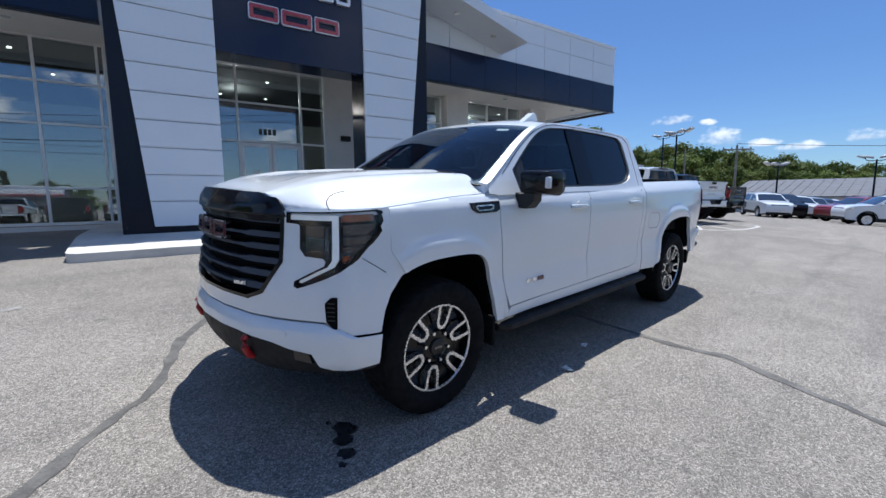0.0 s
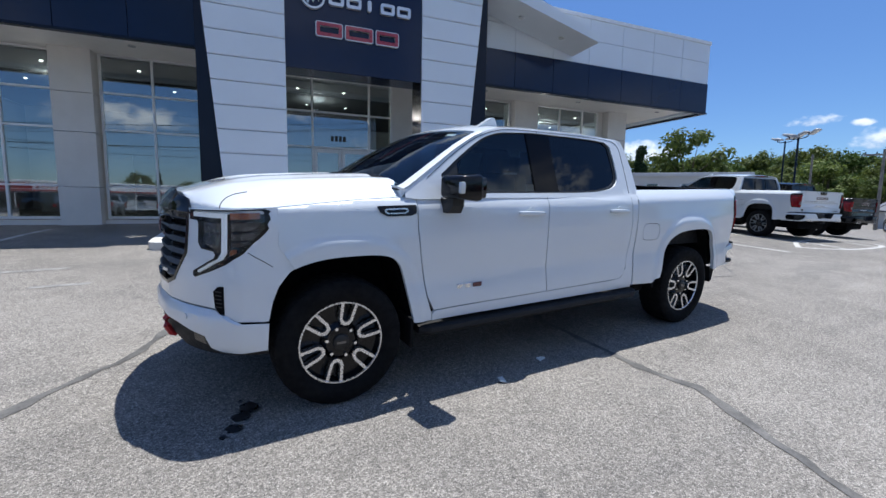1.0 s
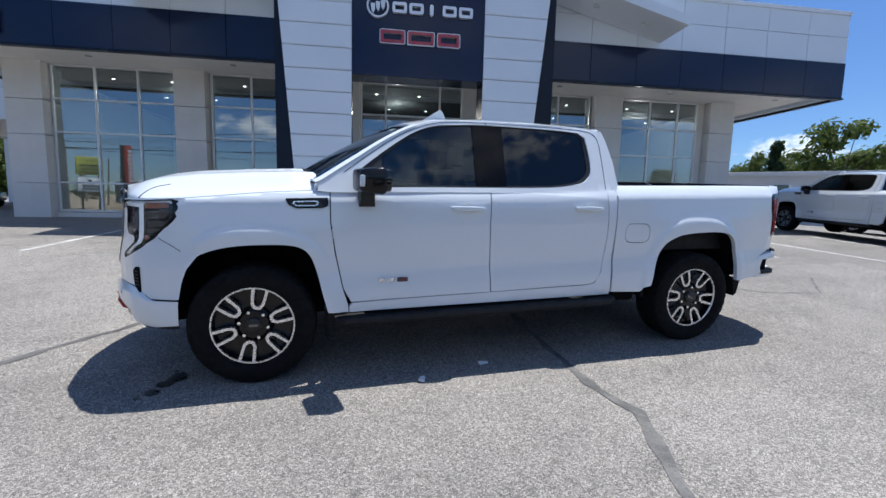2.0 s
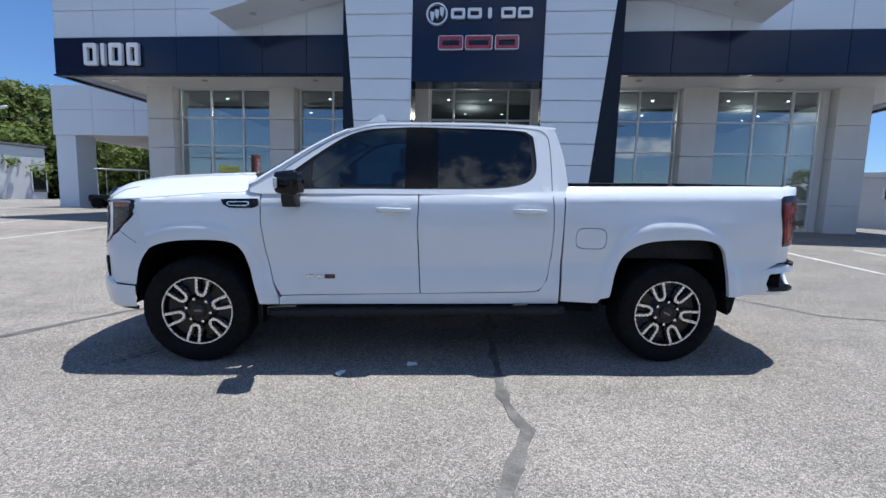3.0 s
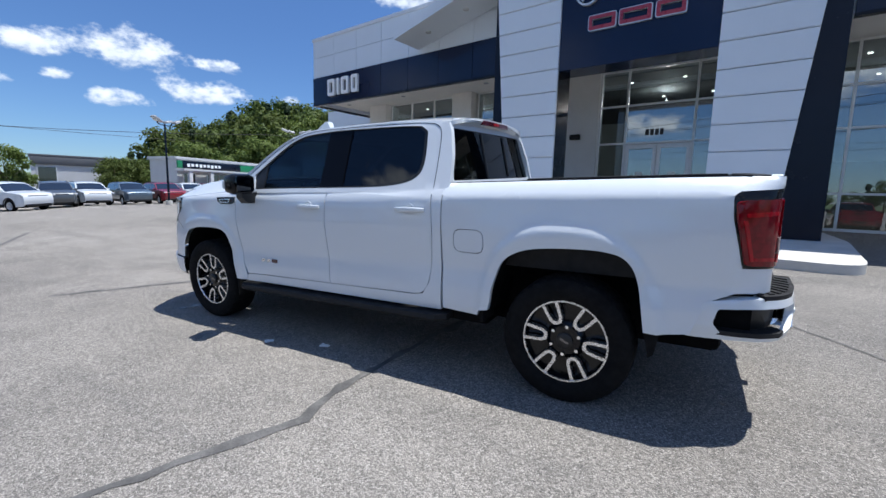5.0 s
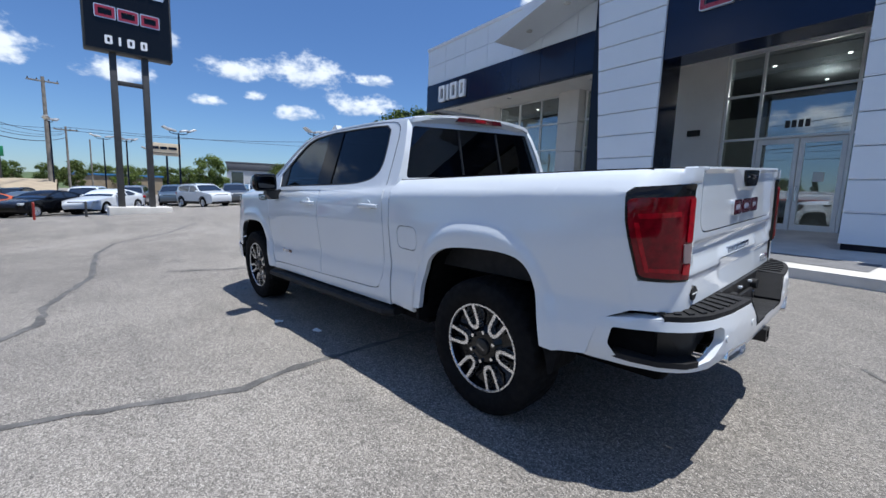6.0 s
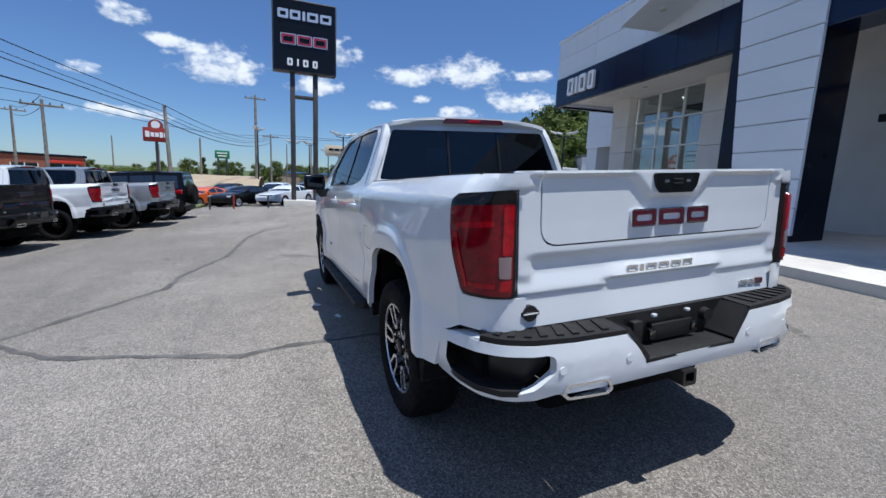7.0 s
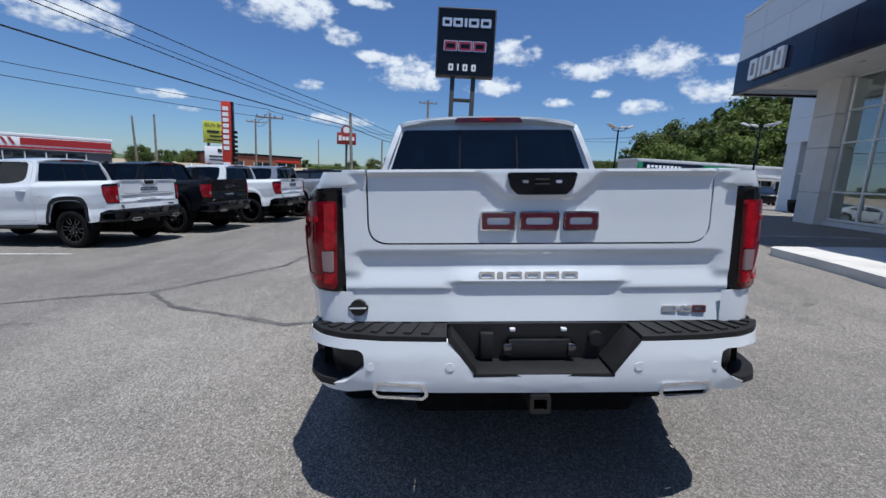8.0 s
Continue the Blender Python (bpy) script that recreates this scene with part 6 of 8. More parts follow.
part("underbody", b, "dark_under", truck)
b = bmesh.new()
box(b, (1.02, -0.93, 0.52), (1.10, 0.93, 0.86), 0.0)
part("bed_crossmember", b, "dark_under", truck)
b = bmesh.new()
box(b, (2.40, -0.90, 0.60), (2.84, 0.90, 0.86), 0.0)
part("bed_underside", b, "dark_under", truck)
b = bmesh.new()
cyl(b, (-1.873, -0.8, 0.42), (-1.873, 0.8, 0.42), 0.05, 12)
part("axle", b, "dark_under", truck)
b = bmesh.new()
cyl(b, (1.873, -0.8, 0.42), (1.873, 0.8, 0.42), 0.06, 12)
part("axle", b, "dark_under", truck)


# wheels
def make_wheel(m, front=True, flip=False):
    """Wheel with its outer face towards -y."""
    tyre_prof = [(-0.115, 0.268), (-0.128, 0.285), (-0.142, 0.315), (-0.146, 0.345), (-0.138, 0.378), (-0.122, 0.402), (-0.10, 0.412), (-0.05, 0.416), (0.05, 0.416), (0.10, 0.412), (0.125, 0.400), (0.142, 0.36), (0.14, 0.31), (0.115, 0.268)]
    wheel = new("wheel")
    wheel.parent = truck
    wheel.matrix_local = m
    b = bmesh.new()
    # tread blocks: the crown's rings step in and out by turns
    wide_prof = tyre_prof[:5] + [(-0.126, 0.404), (-0.112, 0.412), (-0.080, 0.418), (-0.066, 0.418), (-0.008, 0.418), (0.008, 0.418), (0.066, 0.418), (0.080, 0.418), (0.112, 0.412), (0.126, 0.404)] + tyre_prof[11:]
    rings = lathe(b, wide_prof, (0, 0), 144)
    for row, ((y, r), ring_) in enumerate(zip(wide_prof, rings)):
        if r > 0.40:
            for kx, v in enumerate(ring_):
                step_in = 0.009 if (kx + (row // 2) * 2) % 4 == 0 else 0.0
                if abs(abs(y) - 0.073) < 0.004:
                    step_in = 0.008
                v.co.x *= (r - step_in) / r
                v.co.z *= (r - step_in) / r
    part("tyre", b, "rubber", wheel)
    b = bmesh.new()
    lathe(b, [(-0.112, 0.272), (-0.118, 0.268), (-0.112, 0.258), (-0.06, 0.250), (0.10, 0.250), (0.115, 0.27)], (0, 0), 56)
    rim = part("rim", b, "gloss_black", wheel)
    b = bmesh.new()
    lathe(b, [(-0.114, 0.274), (-0.1215, 0.271), (-0.1215, 0.262), (-0.114, 0.259)], (0, 0), 64)
    part("rim_lip", b, "machined", rim)
    b = bmesh.new()
    rings = lathe(b, [(-0.06, 0.252), (-0.045, 0.20), (-0.055, 0.13), (-0.09, 0.095), (-0.096, 0.05), (-0.096, 0.0001)], (0, 0), 48)
    part("rim_disc", b, "gloss_black", rim)
    for i in range(6):
        a = i * math.tau / 6 + radians(18)
        ca, sa = math.cos(a), math.sin(a)
        U = [(0.264, 0.056), (0.20, 0.050), (0.150, 0.044), (0.118, 0.026), (0.112, 0.0), (0.118, -0.026), (0.150, -0.044), (0.20, -0.050), (0.264, -0.056)]
        V = [(0.264, 0.036), (0.20, 0.030), (0.156, 0.025), (0.138, 0.014), (0.134, 0.0), (0.138, -0.014), (0.156, -0.025), (0.20, -0.030), (0.264, -0.036)]
        b = bmesh.new()

        def put(r, t_, y):
            return (r * ca - t_ * sa, y, r * sa + t_ * ca)
        rings = []
        for (r0, t0), (r1, t1) in zip(U, V):
            y = -0.117 + 0.012 * (0.264 - r0) / 0.15
            rings.append([put(r0, t0, y), put(r1, t1, y), put(r1, t1, y + 0.045), put(r0, t0, y + 0.045)])
        loft(b, rings)
        part("spoke", b, "machined", rim)
        b = bmesh.new()
        p = put(0.082, 0.047, -0.096)
        cyl(b, p, (p[0], -0.106, p[2]), 0.011, 8)
        part("wheel_nut", b, "chrome", rim)
    b = bmesh.new()
    lathe(b, [(-0.09, 0.056), (-0.108, 0.052), (-0.112, 0.046), (-0.112, 0.0001)], (0, 0), 28)
    cap = part("hub_cap", b, "satin_black", rim)
    b = bmesh.new()
    box(b, (-0.03, -0.1135, -0.008), (0.03, -0.112, 0.008), 0.0)
    part("cap_mark", b, "dark_chrome", rim)
    b = bmesh.new()
    lathe(b, [(-0.02, 0.17), (-0.025, 0.165), (-0.025, 0.08), (0.0, 0.08)], (0, 0), 40)
    part("brake_disc", b, "dark_chrome", wheel)
    return wheel


w0 = make_wheel(pose(-1.873, -0.862, 0.418))


def copy_part(ob, m, parent):
    """A copy of a part with its sub-parts, sharing the meshes."""
    made = {}
    for o in (ob, *ob.children_recursive):
        c = o.copy()
        scene.collection.objects.link(c)
        c.parent = made.get(o.parent, parent)
        made[o] = c
    made[ob].matrix_local = m
    return made[ob]


copy_part(w0, pose(1.873, -0.862, 0.418, 0, 25, 0), truck)
copy_part(w0, pose(-1.873, 0.862, 0.418, 0, 0, 180), truck)
copy_part(w0, pose(1.873, 0.862, 0.418, 0, 10, 180), truck)

# door mirrors
for s in (-1, 1):
    def fy(y):
        return s * y
    b = bmesh.new()
    box(b, (-1.20, 0.985, 1.335), (-1.03, 1.235, 1.515), 0.035, seg=3)
    for v in b.verts:
        f = (v.co.x + 1.115) / 0.085
        if f < 0:
            v.co.y = 1.11 + (v.co.y - 1.11) * 0.86
            v.co.z = 1.425 + (v.co.z - 1.425) * 0.86
        v.co.x += 0.22 * (v.co.y - 0.98) - 0.01
        v.co.y *= s
    mir = part("door_mirror", b, "gloss_black", truck, "gloss black door mirror on a curved arm")
    b = bmesh.new()
    loft(b, [[(x, fy(y), z) for x, z in ((x0, z0), (x0, z1), (x1, z1), (x1, z0))] for y, x0, x1, z0, z1 in ((0.935, -1.16, -1.05, 1.27, 1.355), (0.99, -1.155, -1.05, 1.245, 1.34), (1.05, -1.16, -1.05, 1.245, 1.35), (1.10, -1.15, -1.06, 1.30, 1.36))])
    part("mirror_arm", b, "satin_black", mir)
    b = bmesh.new()
    box(b, (-1.022, 1.005, 1.355), (-1.016, 1.215, 1.498), 0.02, seg=2)
    for v in b.verts:
        v.co.x += 0.22 * (v.co.y - 0.98) - 0.012
        v.co.y *= s
    part("mirror_glass", b, "mirror", mir)
    b = bmesh.new()
    box(b, (-1.205, 1.190, 1.385), (-1.175, 1.226, 1.462), 0.010)
    for v in b.verts:
        v.co.x += 0.22 * (v.co.y - 0.98) - 0.01
        v.co.y *= s
    part("repeater_lamp", b, "lamp_white", mir)

# cabin
for y in (-0.42, 0.42):
    for x, z in ((-0.55, 0.95), (0.30, 0.98)):
        b = bmesh.new()
        box(b, (x - 0.28, y - 0.26, z - 0.12), (x + 0.22, y + 0.26, z + 0.05), 0.05, seg=3)
        box(b, (x + 0.16, y - 0.25, z), (x + 0.30, y + 0.25, z + 0.58), 0.05, pose(0, 0, 0), seg=3)
        box(b, (x + 0.22, y - 0.13, z + 0.60), (x + 0.32, y + 0.13, z + 0.78), 0.04, seg=3)
        part("seat", b, "seat_black", truck)
b = bmesh.new()
box(b, (-1.45, -0.80, 1.05), (-1.02, 0.80, 1.36), 0.06, seg=3)
dash = part("dashboard", b, "seat_black", truck)
b = bmesh.new()
pts = [(-0.92 + 0.06 * math.sin(a), -0.42 + 0.18 * math.cos(a), 1.27 + 0.17 * math.sin(a)) for a in np.linspace(0, math.tau, 25)[:-1]]
tube(b, pts, 0.016, 8, True)
tube(b, [(-0.92, -0.59, 1.27), (-0.95, -0.42, 1.26), (-0.92, -0.25, 1.27)], 0.02, 8)
tube(b, [(-0.95, -0.42, 1.26), (-1.1, -0.42, 1.18)], 0.03, 8)
part("steering_wheel", b, "seat_black", truck)
b = bmesh.new()
box(b, (-1.30, -0.88, 0.55), (0.98, 0.88, 0.75), 0.02)
part("cabin_floor", b, "seat_black", truck)
b = bmesh.new()
box(b, (-0.55, -0.70, 1.865), (0.92, 0.70, 1.885), 0.008)
part("headliner", b, "interior_wall", truck)
b = bmesh.new()
box(b, (-0.93, -0.10, 1.735), (-0.90, 0.13, 1.80), 0.012)
part("inside_mirror", b, "seat_black", truck)
b = bmesh.new()
sheet([(0.10, 1.50), (0.38, 1.50), (0.38, 1.80), (0.10, 1.80)], lambda x, z: Vector((x, cab_w(z) - 0.03, z)), 0.002, None, inward=(0, -1, 0), bm=b)
part("price_sheet", b, "paper", truck, "printed price sheet taped inside the window")
b = bmesh.new()
sheet([(-0.78, 0.87), (-0.66, 0.87), (-0.66, 0.92), (-0.78, 0.92)], lambda y, f: screen(y, f) + Vector((0.004, 0, -0.006)), 0.001, None, inward=(0, 0, -1), bm=b)
part("windscreen_sticker", b, "paper", truck)


# the body sinks a little towards the tail
for o in truck.children_recursive:
    if o.type == "MESH" and not (o.parent.name.startswith(("wheel", "rim")) or o.name.startswith("rim")):
        for v in o.data.vertices:
            v.co.z -= 0.0115 * max(v.co.x + 0.7, 0.0) * max(v.co.z - 0.5, 0.0)


# ---- other vehicles ----
def repaint(ob, swaps):
    """Gives a copy its own colours."""
    for o in (ob, *ob.children_recursive):
        for slot in o.material_slots:
            if slot.material and slot.material.name in swaps:
                new_mat = M[swaps[slot.material.name]]
                slot.link = "OBJECT"
                slot.material = new_mat


def stand(x, y, heading):
    """The pose of a vehicle whose nose (-x in its own axes) points along heading, in degrees from +x."""
    a = radians(heading)
    h = Vector((-math.cos(a), -math.sin(a), -(ground_z(y + 0.5) - ground_z(y - 0.5)) * math.sin(a))).normalized()
    up = Vector((0, -(ground_z(y + 0.5) - ground_z(y - 0.5)), 1)).normalized()
    side_ = up.cross(h).normalized()
    up = h.cross(side_)
    m = Matrix((h, side_, up)).transposed().to_4x4()
    m.translation = (x, y, ground_z(y, x))
    return m


ROW = "pickups parked in the street row"
for x, y, head, swaps, label in (
        (-5.62, -10.0, 262, {}, "white crew-cab pickup truck parked tail out in the street row"),
        (-8.15, -9.42, 262, {"white_paint": "black_paint"}, "black crew-cab pickup truck parked tail out in the street row"),
        (-10.75, -8.57, 263, {}, "white pickup truck with black bumper in the street row"),
        (-13.0, -7.77, 264, {"white_paint": "silver_paint"}, "silver grey pickup truck parked tail out in the street row"),
        (-0.6, -11.4, 262, {}, "white pickup truck parked tail out across the lane"),
        (2.3, -12.1, 262, {"white_paint": "silver_paint"}, "silver pickup truck parked tail out across the lane"),
        (5.2, -12.7, 262, {"white_paint": "red_paint"}, "dark red pickup truck parked tail out across the lane"),
        (8.1, -13.2, 262, {"white_paint": "black_paint"}, "black pickup truck parked tail out across the lane"),
        (11.0, -13.6, 262, {"white_paint": "red_paint"}, "red pickup truck parked tail out across the lane"),
        (14.1, 4.95, 76, {"machined": "silver_paint"}, "white work pickup truck with plain silver wheels beside the building"),
        (18.3, 5.4, 84, {"white_paint": "black_paint"}, "black pickup truck parked beside the white one")):
    c = copy_thing(truck, stand(x, y, head))
    tagged(c, label, "pickup truck", ROW if y < 0 else "pickups by the building")
    repaint(c, swaps)
    if y < 0:
        repaint(c, {"machined": "dark_chrome", "badge_red": "dark_chrome"})
        for o in c.children:
            if o.name.startswith(("rear_bumper", "front_bumper")):
                repaint(o, {"white_paint": "gloss_black", "black_paint": "gloss_black", "silver_paint": "gloss_black"})


def flares(ob):
    """Black wheel-arch flares on one of the row's pickups."""
    for path in (arch_f, arch_r):
        mid = np.array([(path[0][0] + path[-1][0]) / 2, 0.42])
        outer = [tuple(mid + (np.array(p) - mid) * 1.13) for p in path]
        b = sheet(path + outer[::-1], lambda x, z: side(x, z) + Vector((0, -0.012, 0)), 0.03, 0.05, inward=IN)
        pair("fender_flare", b, "plastic", ob, "black plastic fender flare")


for o in bpy.data.objects:
    if o.get("label", "").startswith("white crew-cab pickup truck parked tail out in the street"):
        street_truck = o
flares(street_truck)


def build_car(name, label, category, paint, top, belt, glass, wheels, half, wheel_r, spare=False, tall=0.0):
    """A car from its side view: top contour from nose to tail, glass outlines, wheel positions."""
    car = empty(name, Matrix.Identity(4), label, category)
    sill = 0.27
    x0, x1 = top[0][0], top[-1][0]
    roof_z = max(z for _, z in top)

    def wid(x, z):
        w = half - 0.04 * smooth01((0.45 - z) / 0.2)
        if z > belt:
            w -= (z - belt) / (roof_z - belt) * 0.20 * (half / 0.93)
        end = min(x - x0, x1 - x)
        w -= 0.16 * (1 - smooth01(end / 0.55)) ** 2
        return w
    low = []
    for cx in wheels[::-1]:
        low += [(cx + (wheel_r + 0.055) * math.cos(a), max(wheel_r + (wheel_r + 0.055) * math.sin(a), sill)) for a in np.linspace(-0.15, math.pi + 0.15, 15)]
    outline = top + [(x1 - 0.05, sill + 0.08)] + low + [(x0 + 0.05, sill + 0.06)]
    b = sheet(outline, lambda x, z: Vector((x, -wid(x, z), z)), 0.03, 0.09, inward=(0, 1, 0))
    pair("body_side", b, paint, car, "", 50.0)
    pts = curve(top, 3)
    b = bmesh.new()
    rows = []
    for x, z in pts:
        w = wid(x, z)
        rows.append([(x, y * w, z + 0.035 * (1 - abs(y) ** 2.4) * (1 if z > 0.6 else 0.4)) for y in np.linspace(-1, 1, 11)])
    loft(b, rows, closed=False, caps=False)
    part("body_shell", b, paint, car, "", 50.0)
    b = bmesh.new()
    box(b, (x0 + 0.2, -half + 0.12, sill - 0.03), (x1 - 0.2, half - 0.12, 0.62), 0.04)
    part("underbody", b, "dark_under", car)
    for poly in glass["side"]:
        pair("side_window", sheet(rounded(poly, 0.04), lambda x, z: Vector((x, -wid(x, z) - 0.006, z)), 0.012, 0.2, inward=(0, 1, 0)), "car_glass", car)
    for nm, (a, c), (d, e) in (("windscreen", *glass["front"]), ("rear_window", *glass["rear"])):
        b = bmesh.new()
        rows = []
        for i in range(5):
            f = i / 4
            x, z = a + (d - a) * f, c + (e - c) * f
            nx, nz = (e - c), -(d - a)
            nn = math.hypot(nx, nz)
            sg = 1 if nz / nn > 0 else -1
            w = wid(x, z) - 0.06
            rows.append([(x + sg * nx / nn * 0.006, y * w, z + 0.035 * (1 - abs(y) ** 2.4) + sg * nz / nn * 0.008) for y in np.linspace(-1, 1, 9)])
        loft(b, rows, closed=False, caps=False)
        part(nm, b, "car_glass", car)
    zl = belt - 0.17
    for s in (-1, 1):
        b = bmesh.new()
        w = wid(x0 + 0.16, zl)
        box(b, (x0 + 0.02, s * (w - 0.02) - 0.17, zl - 0.06), (x0 + 0.24, s * (w - 0.02) + 0.015, zl + 0.06), 0.03)
        part("headlamp", b, "lamp_white", car)
        b = bmesh.new()
        w = wid(x1 - 0.14, zl + 0.08)
        box(b, (x1 - 0.20, s * w - 0.10, zl), (x1 + 0.0, s * w + 0.012, zl + 0.16 + tall), 0.03)
        part("tail_lamp", b, "lamp_red", car)
        b = bmesh.new()
        mx = glass["side"][0][0][0] + 0.12
        box(b, (mx - 0.08, s * half - 0.02 + (0.0 if s > 0 else -0.14), belt + 0.02), (mx + 0.06, s * half + 0.14 + (0.0 if s > 0 else -0.12), belt + 0.15), 0.03)
        part("door_mirror", b, paint, car)
    b = bmesh.new()
    box(b, (x0 - 0.015, -0.52, 0.48), (x0 + 0.10, 0.52, zl + 0.02), 0.03)
    part("grille", b, "gloss_black", car)
    b = bmesh.new()
    box(b, (x1 - 0.10, -0.66, 0.34), (x1 + 0.02, 0.66, 0.52), 0.03)
    part("rear_bumper", b, "plastic", car)
    for cx in wheels:
        for s in (-1, 1):
            whl = new("wheel")
            whl.parent = car
            whl.matrix_local = pose(cx, s * (half - 0.11), wheel_r, 0, 0, 0 if s < 0 else 180)
            b = bmesh.new()
            r = wheel_r
            lathe(b, [(-0.095, r * 0.66), (-0.115, r * 0.75), (-0.115, r * 0.88), (-0.09, r * 0.98), (-0.04, r), (0.06, r), (0.10, r * 0.95), (0.10, r * 0.6)], (0, 0), 28)
            part("tyre", b, "rubber", whl)
            b = bmesh.new()
            lathe(b, [(-0.10, r * 0.66), (-0.09, r * 0.6), (-0.05, r * 0.55), (-0.06, 0.001)], (0, 0), 24)
            for i in range(5):
                a = i * math.tau / 5 + 0.3
                p = (0.10 * r * math.cos(a), -0.085, 0.10 * r * math.sin(a))
                q = (0.62 * r * math.cos(a), -0.10, 0.62 * r * math.sin(a))
                cyl(b, p, q, 0.032, 6, 0.022)
            part("rim", b, "machined", whl)
    if roof_z > 1.5:
        for cx in wheels:
            rr = wheel_r + 0.058
            ang = np.linspace(0.05, math.pi - 0.05, 13)
            arc = [(cx + rr * math.cos(q), wheel_r + rr * math.sin(q)) for q in ang] + [(cx + (rr + 0.065) * math.cos(q), wheel_r + (rr + 0.065) * math.sin(q)) for q in ang[::-1]]
            pair("arch_trim", sheet(arc, lambda x, z: Vector((x, -wid(x, z) - 0.012, z)), 0.03, None, inward=(0, 1, 0)), "plastic", car)
        lo_x, hi_x = wheels[0] + wheel_r + 0.07, wheels[1] - wheel_r - 0.07
        pair("sill_cladding", sheet([(lo_x, sill - 0.02), (hi_x, sill - 0.02), (hi_x + 0.03, sill + 0.17), (lo_x - 0.03, sill + 0.17)], lambda x, z: Vector((x, -wid(x, z) - 0.012, z)), 0.03, 0.5, inward=(0, 1, 0)), "plastic", car)
        b = bmesh.new()
        tube(b, [(-0.25, -wid(0, roof_z - 0.06) + 0.10, roof_z - 0.04), (-0.1, -wid(0, roof_z - 0.06) + 0.10, roof_z + 0.035), (1.2, -wid(0, roof_z - 0.06) + 0.10, roof_z + 0.02), (1.4, -wid(0, roof_z - 0.06) + 0.10, roof_z - 0.06)], 0.018, 6)
        pair("roof_rail", b, "satin_black", car)
        b = bmesh.new()
        box(b, (x0 - 0.02, -0.62, 0.30), (x0 + 0.12, 0.62, 0.44), 0.03)
        part("lower_grille", b, "plastic", car)
    if spare:
        b = bmesh.new()
        r = wheel_r
        lathe(b, [(-0.10, 0.001), (-0.11, r * 0.5), (-0.12, r * 0.8), (-0.08, r), (0.08, r), (0.11, r * 0.8), (0.11, 0.001)], (0, 0), 28)
        bmesh.ops.transform(b, matrix=pose(x1 + 0.13, 0, 0.95, 0, 0, 90), verts=b.verts)
        part("spare_wheel", b, "rubber", car)
    return car


M["car_glass"] = material("car_glass", (0.012, 0.015, 0.018), 0.04, var=0.1, coat=1.0, spec=0.8)
suv = build_car("suv", "white compact suv parked in the lot", "suv", "white_paint",
                [(-2.24, 0.42), (-2.28, 0.66), (-2.22, 0.92), (-1.95, 1.03), (-1.15, 1.12), (-0.85, 1.28), (-0.42, 1.55), (0.0, 1.635), (0.7, 1.66), (1.5, 1.61), (1.86, 1.50), (2.14, 1.18), (2.24, 0.98), (2.26, 0.66), (2.20, 0.42)],
                1.08, {"side": [[(-0.92, 1.13), (-0.42, 1.47), (0.02, 1.56), (0.22, 1.57), (0.22, 1.11)], [(0.30, 1.11), (0.30, 1.57), (1.0, 1.56), (1.52, 1.50), (1.72, 1.28), (1.40, 1.14)]],
                       "front": ((-1.12, 1.135), (-0.44, 1.545)), "rear": ((1.86, 1.49), (2.13, 1.17))}, (-1.36, 1.34), 0.91, 0.345)
coupe = build_car("sports_car", "low white sports coupe parked by the pylon", "car", "white_paint",
                  [(-2.26, 0.36), (-2.32, 0.52), (-2.24, 0.72), (-1.7, 0.86), (-0.8, 0.96), (-0.35, 1.18), (0.15, 1.33), (0.6, 1.34), (1.2, 1.22), (1.75, 1.03), (2.2, 0.98), (2.3, 0.72), (2.24, 0.40)],
                  0.92, {"side": [[(-0.62, 0.98), (-0.2, 1.18), (0.2, 1.27), (0.42, 1.28), (0.42, 0.96)], [(0.50, 0.96), (0.50, 1.28), (0.9, 1.22), (1.3, 1.06), (1.1, 0.97)]],
                         "front": ((-0.78, 0.985), (0.1, 1.31)), "rear": ((0.85, 1.31), (1.72, 1.05))}, (-1.38, 1.36), 0.93, 0.345)
jeep = build_car("off_roader", "dark boxy off-roader with a spare wheel on its tail", "suv", "black_paint",
                 [(-2.0, 0.52), (-2.06, 0.70), (-2.03, 1.05), (-1.9, 1.12), (-0.95, 1.16), (-0.88, 1.25), (-0.62, 1.72), (-0.5, 1.80), (0.6, 1.83), (1.80, 1.80), (1.93, 1.70), (1.98, 1.2), (2.0, 0.70), (1.95, 0.50)],
                 1.16, {"side": [[(-0.80, 1.22), (-0.55, 1.68), (0.18, 1.70), (0.18, 1.20)], [(0.26, 1.20), (0.26, 1.70), (1.0, 1.70), (1.0, 1.20)], [(1.08, 1.20), (1.08, 1.70), (1.78, 1.68), (1.80, 1.20)]],
                        "front": ((-0.92, 1.20), (-0.60, 1.74)), "rear": ((1.93, 1.68), (1.99, 1.22))}, (-1.27, 1.22), 0.92, 0.40, True)
jeep.matrix_world = stand(-15.6, -6.6, 264)

